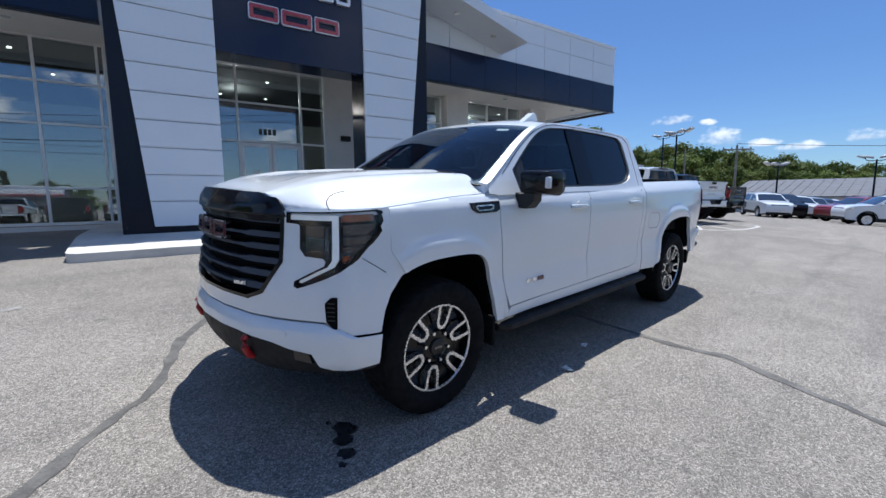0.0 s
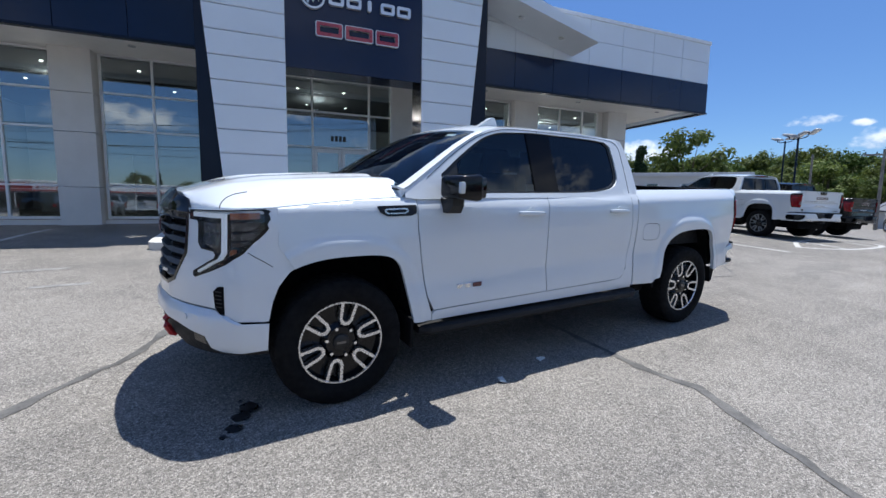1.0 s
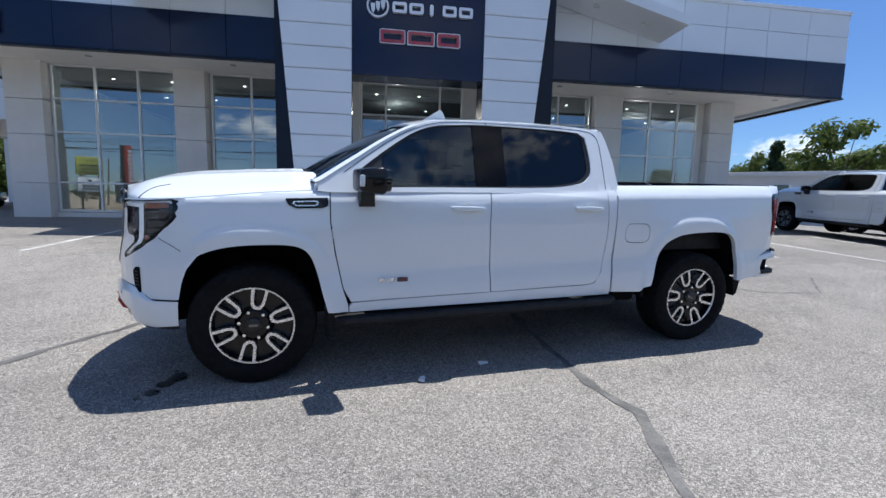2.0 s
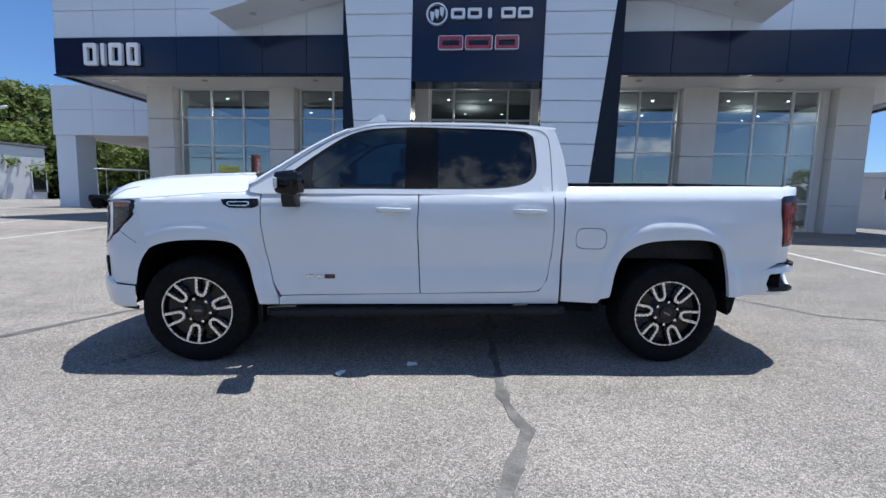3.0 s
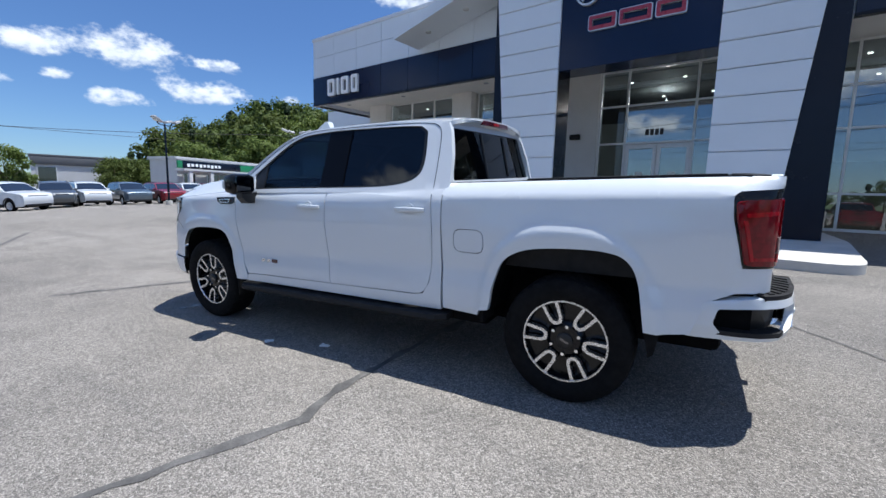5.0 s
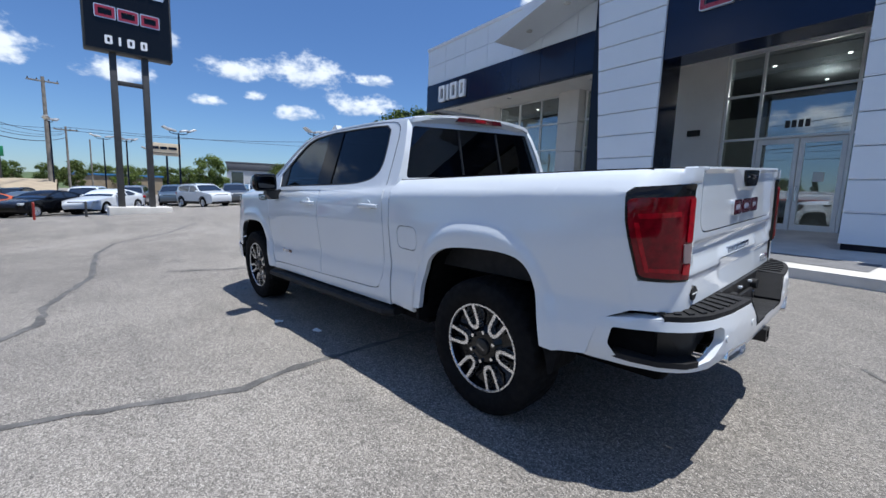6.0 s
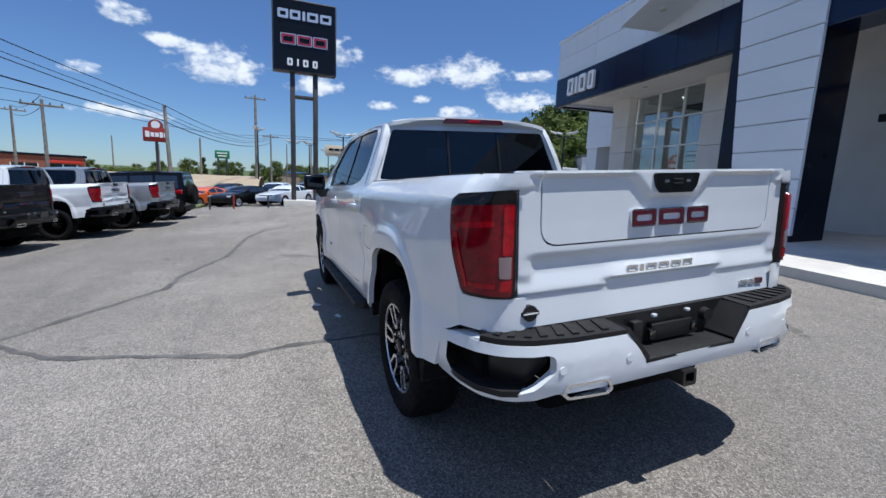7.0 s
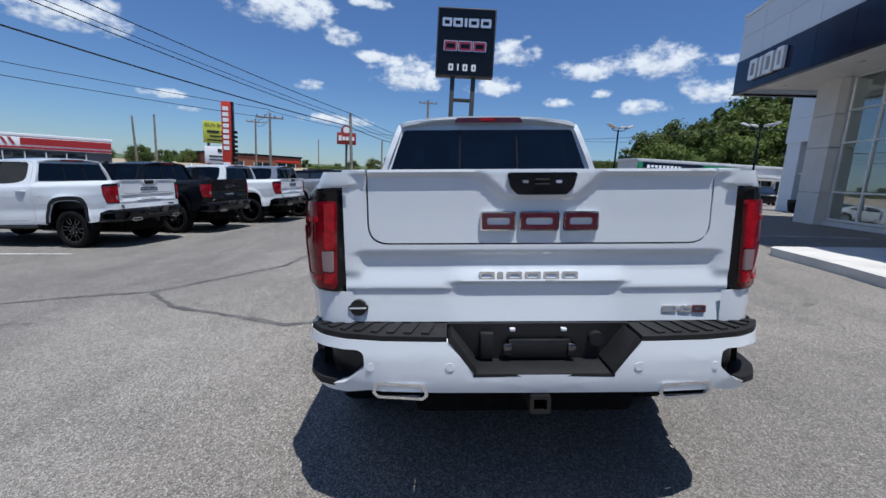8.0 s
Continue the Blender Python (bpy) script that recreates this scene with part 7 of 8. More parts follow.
FAR, OFFICE, PYLON = "suvs in the far row", "suvs before the office", "cars by the pylon"
LOTS = [
    # kind, x, y, heading, colour, label, group
    (suv, 33.7, 4.67, 212, None, "white compact suv with its nose to the lane", FAR),
    (suv, 36.4, 4.25, 211, "black_paint", "black suv in the far row", FAR),
    (suv, 39.0, 3.8, 210, None, "white suv in the far row", FAR),
    (suv, 41.6, 3.36, 209, "silver_paint", "silver suv in the far row", FAR),
    (suv, 44.1, 3.08, 208, "blue_paint", "dark blue suv in the far row", FAR),
    (suv, 46.7, 2.78, 208, None, "white suv at the end of the far row", FAR),
    (suv, 34.2, -0.2, 135, "red_paint", "dark red suv facing the far row", FAR),
    (suv, 29.6, -1.69, 118, None, "white suv standing apart from the row", FAR),
    (suv, -35.0, 10.0, 354, None, "white suv before the wooded bank", OFFICE),
    (suv, -35.0, 12.6, 354, "slate_paint", "silver blue suv facing the lane", OFFICE),
    (suv, -34.6, 14.9, 354, "red_paint", "dark red suv facing the lane", OFFICE),
    (suv, -35.4, 17.4, 352, None, "white suv facing the lane beside a red one", OFFICE),
    (suv, -35.8, 19.6, 352, "red_paint", "red suv facing the lane", OFFICE),
    (suv, -36.6, 22.4, 352, "grey_paint", "dark grey suv facing the lane", OFFICE),
    (coupe, -28.8, -0.7, 322, None, "low white sports coupe before the pylon", PYLON),
    (coupe, -37.2, 25.0, 20, "black_paint", "black car parked sideways before the office", OFFICE),
    (suv, -35.0, 28.2, 330, "black_paint", "black suv with its nose to the lane before the office", OFFICE),
    (suv, -32.2, 5.2, 18, None, "white suv with its nose to the lane", PYLON),
    (suv, -33.6, 7.8, 345, "grey_paint", "dark grey suv beside the white one", PYLON),
    (coupe, -28.8, -3.5, 318, "black_paint", "black sports coupe before the pylon", PYLON),
    (coupe, -30.2, -6.3, 330, "orange_paint", "bright orange sports car by the grass strip", PYLON),
    (coupe, -32.0, -4.4, 330, "slate_paint", "slate grey coupe behind the sports cars", PYLON),
    (suv, -34.5, -1.4, 345, None, "white suv behind the pylon", PYLON),
    (suv, -37.0, 1.4, 345, "silver_paint", "silver suv behind the pylon", PYLON),
    (suv, -36.0, -5.2, 345, "black_paint", "black suv behind the sports cars", PYLON),
    (suv, -38.6, 4.4, 345, "slate_paint", "slate suv in the second row", PYLON),
]
first = set()
for kind, x, y, head, paint, label, group in LOTS:
    m = stand(x, y, head)
    if kind.name not in first:
        first.add(kind.name)
        kind.matrix_world = m
        c = kind
        if paint:
            repaint(c, {"white_paint": paint})
    else:
        c = copy_thing(kind, m)
        repaint(c, {"white_paint": paint or "white_paint"})
    tagged(c, label, kind["category"], group)
tagged(jeep, group="pickups parked in the street row")

# a small open utility cart under the rear canopy
cart = empty("utility_cart", stand(-14.9, 16.6, 200), "dark utility cart with a roof under the rear canopy", "cart")
b = bmesh.new()
box(b, (-1.2, -0.6, 0.30), (1.2, 0.6, 0.62), 0.06)
box(b, (0.1, -0.58, 0.62), (0.5, 0.58, 1.05), 0.05)
part("body", b, "black_paint", cart)
b = bmesh.new()
box(b, (-0.9, -0.62, 1.78), (0.9, 0.62, 1.83), 0.02)
part("roof", b, "sign_white", cart)
for x in (-0.8, 0.8):
    for y in (-0.55, 0.55):
        b = bmesh.new()
        tube(b, [(x, y, 0.55), (x, y, 1.79)], 0.018, 6)
        part("roof_post", b, "aluminium", cart)
for x in (-0.85, 0.85):
    for y in (-0.58, 0.58):
        b = bmesh.new()
        cyl(b, (x, y - 0.09, 0.24), (x, y + 0.09, 0.24), 0.24, 20)
        part("wheel", b, "rubber", cart)


# ---- signs, poles and wires ----
M["steel_grey"] = material("steel_grey", (0.062, 0.062, 0.062), 0.55, metal=0.4, var=0.2, scale=3)
M["lamp_housing"] = material("lamp_housing", (0.30, 0.31, 0.32), 0.5, metal=0.3, var=0.15, scale=3)
M["pole_wood"] = material("pole_wood", (0.26, 0.235, 0.20), 0.9, var=0.35, scale=3, bump=0.3)
M["wire"] = material("wire", (0.015, 0.015, 0.016), 0.7, var=0.1)
M["sign_cream"] = material("sign_cream", (0.60, 0.50, 0.36), 0.5, var=0.08)
M["sign_yellow"] = material("sign_yellow", (0.50, 0.52, 0.06), 0.5, var=0.1)
M["sign_orange"] = material("sign_orange", (0.50, 0.035, 0.018), 0.5, var=0.1)
M["sign_green"] = material("sign_green", (0.01, 0.19, 0.08), 0.45, var=0.08)
M["roadside_red"] = material("roadside_red", (0.28, 0.022, 0.016), 0.55, var=0.15)
M["store_red"] = material("store_red", (0.36, 0.02, 0.022), 0.5, var=0.12)
M["brick_red"] = material("brick_red", (0.26, 0.09, 0.055), 0.85, var=0.3, scale=4)
M["tan_wall"] = material("tan_wall", (0.36, 0.29, 0.20), 0.9, var=0.2, scale=1.0)
M["blue_roof"] = material("blue_roof", (0.05, 0.19, 0.38), 0.5, var=0.1)
M["metal_white"] = material("metal_white", (0.55, 0.56, 0.57), 0.5, var=0.08, scale=0.6)
M["metal_grey"] = material("metal_grey", (0.11, 0.113, 0.122), 0.55, var=0.1, scale=0.6)

pylon = empty("pylon_sign", pose(-23.9, 0.28, -0.3), "tall dark pylon sign on two steel posts", "sign")
b = bmesh.new()
box(b, (-0.35, -1.80, 7.87), (0.35, 1.80, 11.85), 0.05)
cabinet = part("sign_cabinet", b, "steel_grey", pylon, "dark sign cabinet with a grey edge")
b = bmesh.new()
box(b, (0.35, -1.72, 7.95), (0.365, 1.72, 11.77), 0.0)
part("sign_face", b, "gloss_black", cabinet)
for y in (-0.71, 0.60):
    b = bmesh.new()
    box(b, (-0.16, y - 0.14, 0.0), (0.16, y + 0.14, 7.9), 0.02)
    part("post", b, "steel_grey", pylon)
b = bmesh.new()
box(b, (-0.12, -0.57, 6.40), (0.12, 0.46, 6.60), 0.02)
part("cross_beam", b, "steel_grey", pylon)
b = bmesh.new()
box(b, (-0.8, -1.30, -0.4), (0.8, 1.40, 0.36), 0.03)
part("plinth", b, "concrete", pylon)
def pylon_block(y, z, w_, h_, stroke, mat, face=None):
    b = bmesh.new()
    hollow(b, w_, h_, stroke, 0.05, lambda p, q, d: (0.365 + d, y + p, z + q), 0.07)
    blk = part("sign_block", b, mat, cabinet)
    if face:
        b = bmesh.new()
        hollow(b, w_, h_, stroke, 0.012, lambda p, q, d: (0.415 + d, y + p, z + q), 0.07, -0.045)
        part("red_face", b, face, blk)


for y, w_ in ((-1.49, 0.58), (-0.83, 0.58), (-0.14, 0.16), (0.12, 0.62), (0.85, 0.64)):
    pylon_block(y, 10.73, w_, 0.50, 0.14, "sign_silver")
for y, w_ in ((-1.35, 0.84), (-0.46, 0.86), (0.45, 0.82)):
    pylon_block(y, 9.33, w_, 0.60, 0.16, "sign_silver", "sign_red")
for y, w_ in ((-1.0, 0.30), (-0.46, 0.10), (-0.12, 0.30), (0.42, 0.28)):
    pylon_block(y, 8.19, w_, 0.40, 0.10, "sign_white")


def lamp_pole(x, y, h, turn, label="double-headed parking lot lamp on a dark post"):
    p = empty("street_lamp", pose(x, y, ground_z(y, x), 0, 0, turn), label, "lamp post", "lot lamps")
    b = bmesh.new()
    cyl(b, (0, 0, 0), (0, 0, h), 0.075, 12, 0.055)
    part("post", b, "panel_dark", p)
    b = bmesh.new()
    cyl(b, (0, 0, -0.1), (0, 0, 0.28), 0.2, 16)
    part("footing", b, "concrete", p)
    b = bmesh.new()
    tube(b, [(0, -0.62, h + 0.16), (0, -0.56, h - 0.02), (0, -0.3, h - 0.08), (0, 0.3, h - 0.08), (0, 0.56, h - 0.02), (0, 0.62, h + 0.16)], 0.03, 6)
    part("arm", b, "panel_dark", p)
    for sy in (-1, 1):
        for k in (0, 1):
            # shoebox heads, tipped up outwards
            m = pose(0.16 if k else -0.10, sy * (0.40 + 0.44 * k), h + 0.20 + 0.05 * k, sy * (14 + 10 * k), 0, 0)
            b = bmesh.new()
            box(b, (-0.21, -0.30, -0.07), (0.21, 0.30, 0.07), 0.04, m, taper=(0.75, 0.75))
            head = part("lamp_head", b, "lamp_housing", p)
            b = bmesh.new()
            box(b, (-0.16, -0.24, -0.082), (0.16, 0.24, -0.066), 0.004, m)
            part("lamp_lens", b, "lamp_white", head)
    return p


for x, y, h, turn in ((-28.2, 12.0, 5.3, 20), (-24.93, 20.1, 5.2, -44), (-33.47, 3.97, 5.4, 10), (-48.97, -3.15, 7.4, 70), (-53.02, 0.8, 6.4, 0), (-50.05, 2.44, 6.0, 40), (-58.09, 5.53, 5.6, 20), (29.5, 9.2, 5.4, -20), (38.4, 13.6, 6.6, -10), (41.5, -0.3, 4.6, 0), (37.8, 4.8, 3.8, 60)):
    lamp_pole(x, y, h, turn)


def util_pole(x, y, h, lean=(0, 0), arms=True, turn=0, r=0.15):
    p = empty("utility_pole", pose(x, y, ground_z(y, x), lean[0], lean[1], turn), "weathered wooden utility pole" + (" with a crossarm" if arms else " without crossarm"), "pole", "utility poles")
    b = bmesh.new()
    cyl(b, (0, 0, -0.2), (0.0, 0.0, h), r, 10, r * 0.65)
    part("post", b, "pole_wood", p)
    if arms:
        b = bmesh.new()
        box(b, (-0.06, -1.1, h - 0.45), (0.06, 1.1, h - 0.32), 0.01)
        part("crossarm", b, "pole_wood", p)
        for y_ in (-1.0, -0.4, 0.4, 1.0):
            b = bmesh.new()
            cyl(b, (0, y_, h - 0.32), (0, y_, h - 0.16), 0.05, 8, 0.03)
            part("insulator", b, "steel_grey", p)
    return p


util_pole(-29.2, -7.87, 6.7, (2.5, -2.5), False)
util_pole(10.0, -21.0, 10.5, (0, 0), True, 70)
util_pole(-32.69, -15.72, 7.2, (0, 0), True, 20, 0.13)
util_pole(-50.47, -3.37, 11.4, (0, 0), True, 10, 0.2)
util_pole(-44.02, -35.38, 8.0, (0, 4), False)
util_pole(-46.72, -35.12, 8.6, (0, 0), False)
util_pole(-51.96, -25.59, 9.0, (0, 2), True, 30)
util_pole(-55.48, -9.74, 7.0, (0, 0), False)
util_pole(-65.99, -1.88, 8.6, (0, 0), True, 0)
util_pole(-62.06, 3.57, 7.0, (0, 0), False, 0, 0.12)
util_pole(-70.02, 0.46, 7.5, (0, 0), False, 0, 0.12)
util_pole(40.2, 8.2, 5.8, (0, 0), True, 30, 0.13)
util_pole(36.5, 11.0, 5.2, (0, 0), False, 0, 0.1)
util_pole(-56.75, -18.86, 7.0, (0, 0), False, 0, 0.1)
util_pole(-59.81, -14.9, 6.4, (0, 0), False, 0, 0.1)


def wire(p, q, sag, r=0.02):
    b = bmesh.new()
    pts = []
    p, q = (Vector((a[0], a[1], a[2] + 0.007 * a[0] + 0.023 * a[1])) for a in (p, q))
    for i in range(17):
        f = i / 16
        v = Vector(p).lerp(Vector(q), f)
        v.z -= sag * 4 * f * (1 - f)
        pts.append(v)
    tube(b, pts, r, 5)
    tagged(finish("overhead_wire", b, "wire"), "dark overhead wire slung between utility poles", "wire", "overhead wires")


for z1, z2, y1, r in ((6.1, 10.1, 0.3, 0.022), (5.8, 9.6, 0.0, 0.016), (5.6, 9.55, -0.2, 0.022), (5.2, 7.6, 0.0, 0.032)):
    wire((-29.44, -8.37 + y1, z1), (10.0, -21.0 + y1, z2), 0.55, r)
    wire((-29.44, -8.37 + y1, z1), (-65.99, -1.88 + y1, z1 + 1.6), 1.0, r)
for z in (6.7, 6.0):
    wire((-32.69, -15.72, z), (-51.96, -25.59, z + 1.6), 0.5, 0.02)
    wire((-32.69, -15.72, z), (14.0, -46.0, z + 3.0), 0.8, 0.02)
wire((-32.69, -15.72, 6.6), (-65.99, -1.88, 7.9), 0.8, 0.02)
wire((-65.99, -1.88, 8.0), (-60.0, 60.0, 8.8), 0.8, 0.025)
wire((40.2, 8.2, 5.2), (60.0, -20.0, 5.4), 0.5, 0.02)
wire((-42.0, 30.0, 7.2), (-10.0, 62.0, 7.6), 0.5, 0.025)
wire((-65.99, -1.88, 7.6), (-42.0, 30.0, 7.2), 0.6, 0.025)


def board_sign(name, label, m, w, z0, z1, mat, post_mat, posts=(0.0,), depth=0.3):
    s = empty(name, m, label, "sign")
    b = bmesh.new()
    box(b, (-depth / 2, -w / 2, z0), (depth / 2, w / 2, z1), 0.03)
    part("panel", b, mat, s)
    for y in posts:
        b = bmesh.new()
        cyl(b, (0, y, -0.2), (0, y, z0), 0.11, 10)
        part("post", b, post_mat, s)
    return s


def bars(s, mat, x, rows):
    for y0, y1, z0, z1 in rows:
        b = bmesh.new()
        box(b, (x, y0, z0), (x + 0.03, y1, z1), 0.0)
        part("lettering_bar", b, mat, s)


# red roadside restaurant sign
s = board_sign("roadside_sign", "red roadside sign with a round top on a pole", pose(-39.4, -10.8, ground_z(-9.75, -17) - 0.2, 0, 0, 8), 1.85, 4.75, 5.9, "roadside_red", "steel_grey", (0.0,), 0.35)
b = bmesh.new()
cyl(b, (-0.15, 0, 6.05), (0.15, 0.0, 6.05), 0.55, 24)
part("round_top", b, "roadside_red", s)
b = bmesh.new()
cyl(b, (0.15, 0, 6.15), (0.17, 0.0, 6.15), 0.32, 20)
part("round_mark", b, "sign_white", s)
bars(s, "sign_white", 0.175, [(-0.75, -0.45, 5.1, 5.6), (-0.38, -0.12, 5.15, 5.5), (-0.06, 0.2, 5.15, 5.5), (0.26, 0.5, 5.1, 5.55), (0.56, 0.78, 5.15, 5.5)])
# tall narrow orange pylon of the parts store
s = board_sign("store_pylon", "tall narrow orange and white store pylon", pose(-27.67, -16.85, ground_z(-16.4, -17), 0, 0, 8), 0.62, 0.9, 6.75, "sign_orange", "steel_grey", (), 0.3)
bars(s, "sign_white", 0.152, [(-0.2, 0.2, 3.3 + i * 0.4, 3.58 + i * 0.4) for i in range(8)] + [(-0.25, 0.25, 1.5, 1.9), (-0.25, 0.25, 2.1, 2.4)])
b = bmesh.new()
box(b, (-0.5, -0.28, 0.9), (-0.155, 0.4, 6.78), 0.02)
part("dark_back", b, "gloss_black", s)
b = bmesh.new()
box(b, (-0.45, -0.3, -0.3), (0.15, 0.3, 0.9), 0.03)
part("plinth", b, "concrete", s)
for i in range(9):
    b = bmesh.new()
    box(b, (-0.45, 0.40, 1.8 + i * 0.34), (-0.2, 0.62, 2.0 + i * 0.34), 0.04)
    part("side_fin", b, "panel_dark", s)
# yellow shop sign over a white one
s = board_sign("shop_sign", "yellow shop sign above a white panel on posts", pose(-35.11, -21.46, ground_z(-20.9, -17) - 0.1, 0, 0, 30), 2.4, 4.25, 6.15, "sign_yellow", "steel_grey", (-0.8, 0.8), 0.3)
b = bmesh.new()
box(b, (-0.14, -1.15, 2.45), (0.14, 1.15, 3.95), 0.03)
part("lower_panel", b, "sign_white", s)
txt = bpy.data.curves.new("words", "FONT")
txt.body, txt.size, txt.extrude, txt.align_x = "GUN SH", 0.40, 0.01, "LEFT"
words = new("lettering", txt)
words.parent = s
words.matrix_local = Matrix.Translation((0.16, -1.1, 5.68)) @ pose(0.0, 0.0, 0, 90, 0, 90)
words.data.materials.append(M["wire"])
bars(s, "wire", 0.155, [(-0.9, 0.1, 5.15, 5.35), (0.2, 0.95, 5.2, 5.32), (-0.7, 0.8, 4.8, 4.92), (-0.9, 0.9, 4.45, 4.57)])
bars(s, "steel_grey", 0.145, [(-0.8, 0.8, 3.0, 3.14), (-0.8, 0.8, 2.7, 2.82), (-0.1, 0.25, 3.45, 3.75)])
# small signs further off
s = board_sign("roadside_sign", "pale roadside sign on a single post", pose(-55.5, 6.46, 0, 0, 0, 0), 3.2, 4.4, 5.8, "sign_cream", "panel_dark", (0.2,), 0.4)
bars(s, "panel_dark", 0.2, [(-1.15, -0.55, 5.1, 5.4), (-0.45, 0.25, 5.1, 5.4), (0.35, 1.2, 5.1, 5.4), (-1.3, 1.3, 4.66, 4.70)])
s = board_sign("roadside_sign", "small green roadside sign on two posts", pose(-58.41, -7.68, 0, 0, 0, 0), 1.7, 3.4, 4.4, "sign_green", "steel_grey", (-0.5, 0.5), 0.3)
bars(s, "sign_white", 0.15, [(-0.6, 0.6, 4.0, 4.15), (-0.5, 0.5, 3.65, 3.8)])


# ---- buildings round about ----
def shed(name, label, a, b_, depth, h, wall, top, base=0.0, band=None, openings=(), roof_mat="roofing"):
    """A low commercial building whose front runs from a to b_."""
    (ax, ay), (bx, by) = a, b_
    L = math.hypot(bx - ax, by - ay)
    sg = -1 if depth > 0 else 1
    e = empty(name, pose(ax, ay, base + 0.007 * ax + 0.023 * ay, 0, 0, math.degrees(math.atan2(by - ay, bx - ax))), label, "building")
    q = bmesh.new()
    box(q, (0, 0, -0.4), (L, depth, h), 0.0)
    part("wall", q, wall, e)
    q = bmesh.new()
    box(q, (-0.15, sg * 0.15, h), (L + 0.15, depth - sg * 0.15, h + 0.28), 0.02)
    part("parapet", q, top, e)
    if band:
        q = bmesh.new()
        box(q, (band[0], sg * 0.14, band[1]), (band[2], sg * 0.004, band[3]), 0.01)
        part("sign_band", q, band[4], e)
    for x0, x1, z0, z1 in openings:
        win = part("window", (lambda g_: (box(g_, (x0, sg * 0.05, z0), (x1, -sg * 0.03, z1), 0.0), g_)[1])(bmesh.new()), "car_glass", e)
        n = max(1, round((x1 - x0) / 1.4))
        for i in range(n + 1):
            q = bmesh.new()
            c = x0 + (x1 - x0) * i / n
            box(q, (c - 0.05, sg * 0.09, z0), (c + 0.05, 0.0, z1), 0.0)
            part("window_frame", q, "aluminium", win)
    return e


office = shed("rental_office", "long white rental office with dark glazing under a green band", (-39.4, 18.5), (-42.5, 35.5), 3.5, 3.85, "metal_white", "metal_white", -0.2, (0.5, 3.1, 7.4, 3.78, "panel_dark"),
              [(0.6, 1.9, 0.3, 2.6), (3.2, 6.0, 0.3, 2.6), (6.4, 9.0, 0.1, 2.6), (10.4, 16.0, 0.3, 2.6), (16.4, 17.0, 0.3, 2.6)])
for x0, x1 in ((0.0, 0.5), (7.4, 11.4)):
    q = bmesh.new()
    box(q, (x0, -0.15, 3.1), (x1, -0.004, 3.78), 0.01)
    part("green_band", q, "sign_green", office)
q = bmesh.new()
box(q, (-0.3, -1.3, 2.81), (16.6, -0.16, 3.0), 0.02)
part("canopy", q, "metal_white", office)
for x in (0.3, 2.6, 9.6, 16.1):
    q = bmesh.new()
    box(q, (x, -1.25, -0.2), (x + 0.35, -0.95, 2.81), 0.01)
    part("column", q, "metal_white", office)
for i in range(9):
    q = bmesh.new()
    box(q, (1.0 + i * 0.44, -0.17, 3.3 if i % 3 else 3.24), (1.28 + i * 0.44, -0.145, 3.55), 0.0)
    part("lettering_bar", q, "sign_white", office)
shed("corner_store", "low white store under a grey fascia with dark glazing", (-68.9, 16.6), (-66.0, 26.5), 12, 4.3, "metal_white", "metal_grey", 0.4, (0.0, 3.3, 10.2, 4.28, "metal_grey"), [(0.6, 2.4, 0.4, 3.0)])
shed("metal_warehouse", "white metal warehouse with a shallow roof behind the office", (-43.3, 36.9), (-41.0, 42.0), 4, 4.9, "metal_white", "metal_grey", 0.2, None, [(4.4, 5.6, 0.4, 2.6)])
# long workshop beyond the far row, under a pitched metal roof
shop = empty("workshop", pose(52.0, -14.0, -1.75 + 0.04, 0, 0, 90), "long low workshop under a pitched grey metal roof", "building")
q = bmesh.new()
box(q, (0, -16.0, -0.3), (25.5, 0.0, 2.81), 0.0)
part("wall", q, "metal_white", shop)
q = bmesh.new()
loft(q, [[(x, 0.6, 2.72), (x, 0.6, 2.85), (x, -9.0, 4.75), (x, -17.0, 2.85), (x, -17.0, 2.72)] for x in (-0.4, 25.9)])
roof_ = part("roof", q, "metal_grey", shop, "grey standing-seam metal roof")
for i in range(31):
    q = bmesh.new()
    x = i * 0.85
    loft(q, [[(x + d, 0.6, 2.85), (x + d, 0.6, 2.90), (x + d, -9.0, 4.80), (x + d, -9.0, 4.75)] for d in (0.0, 0.03)])
    part("seam", q, "metal_grey", roof_)
# flat dark panels on the wall stand for its dark openings
for x0, x1 in ((2.0, 5.0), (6.0, 9.5), (10.5, 14.0), (15.0, 18.0)):
    q = bmesh.new()
    box(q, (x0, -0.02, 0.2), (x1, 0.04, 2.4), 0.0)
    part("garage_door", q, "interior_dark", shop)
shed("storage_building", "long low white storage building with dark openings", (28.6, 11.2), (19.5, 21.7), -8, 3.3, "metal_white", "metal_white", -0.5, None, [(1.0, 1.8, 2.2, 2.8), (3.2, 4.0, 2.2, 2.8), (5.4, 6.2, 2.2, 2.8), (7.6, 8.4, 2.2, 2.8)])
store = shed("parts_store", "low parts store with red and white striped fascia", (-38.73, -34.21), (-19.24, -55.34), -14, 3.3, "metal_grey", "sign_white", 0.65, (0.0, 2.2, 28.0, 3.25, "sign_white"), [(2, 12, 0.3, 2.0)])
q = bmesh.new()
box(q, (0.0, 0.145, 2.25), (28.0, 0.20, 2.42), 0.0)
part("red_stripe", q, "store_red", store)
q = bmesh.new()
box(q, (0.0, 0.145, 2.58), (6.5, 0.20, 3.2), 0.0)
part("red_stripe", q, "store_red", store)
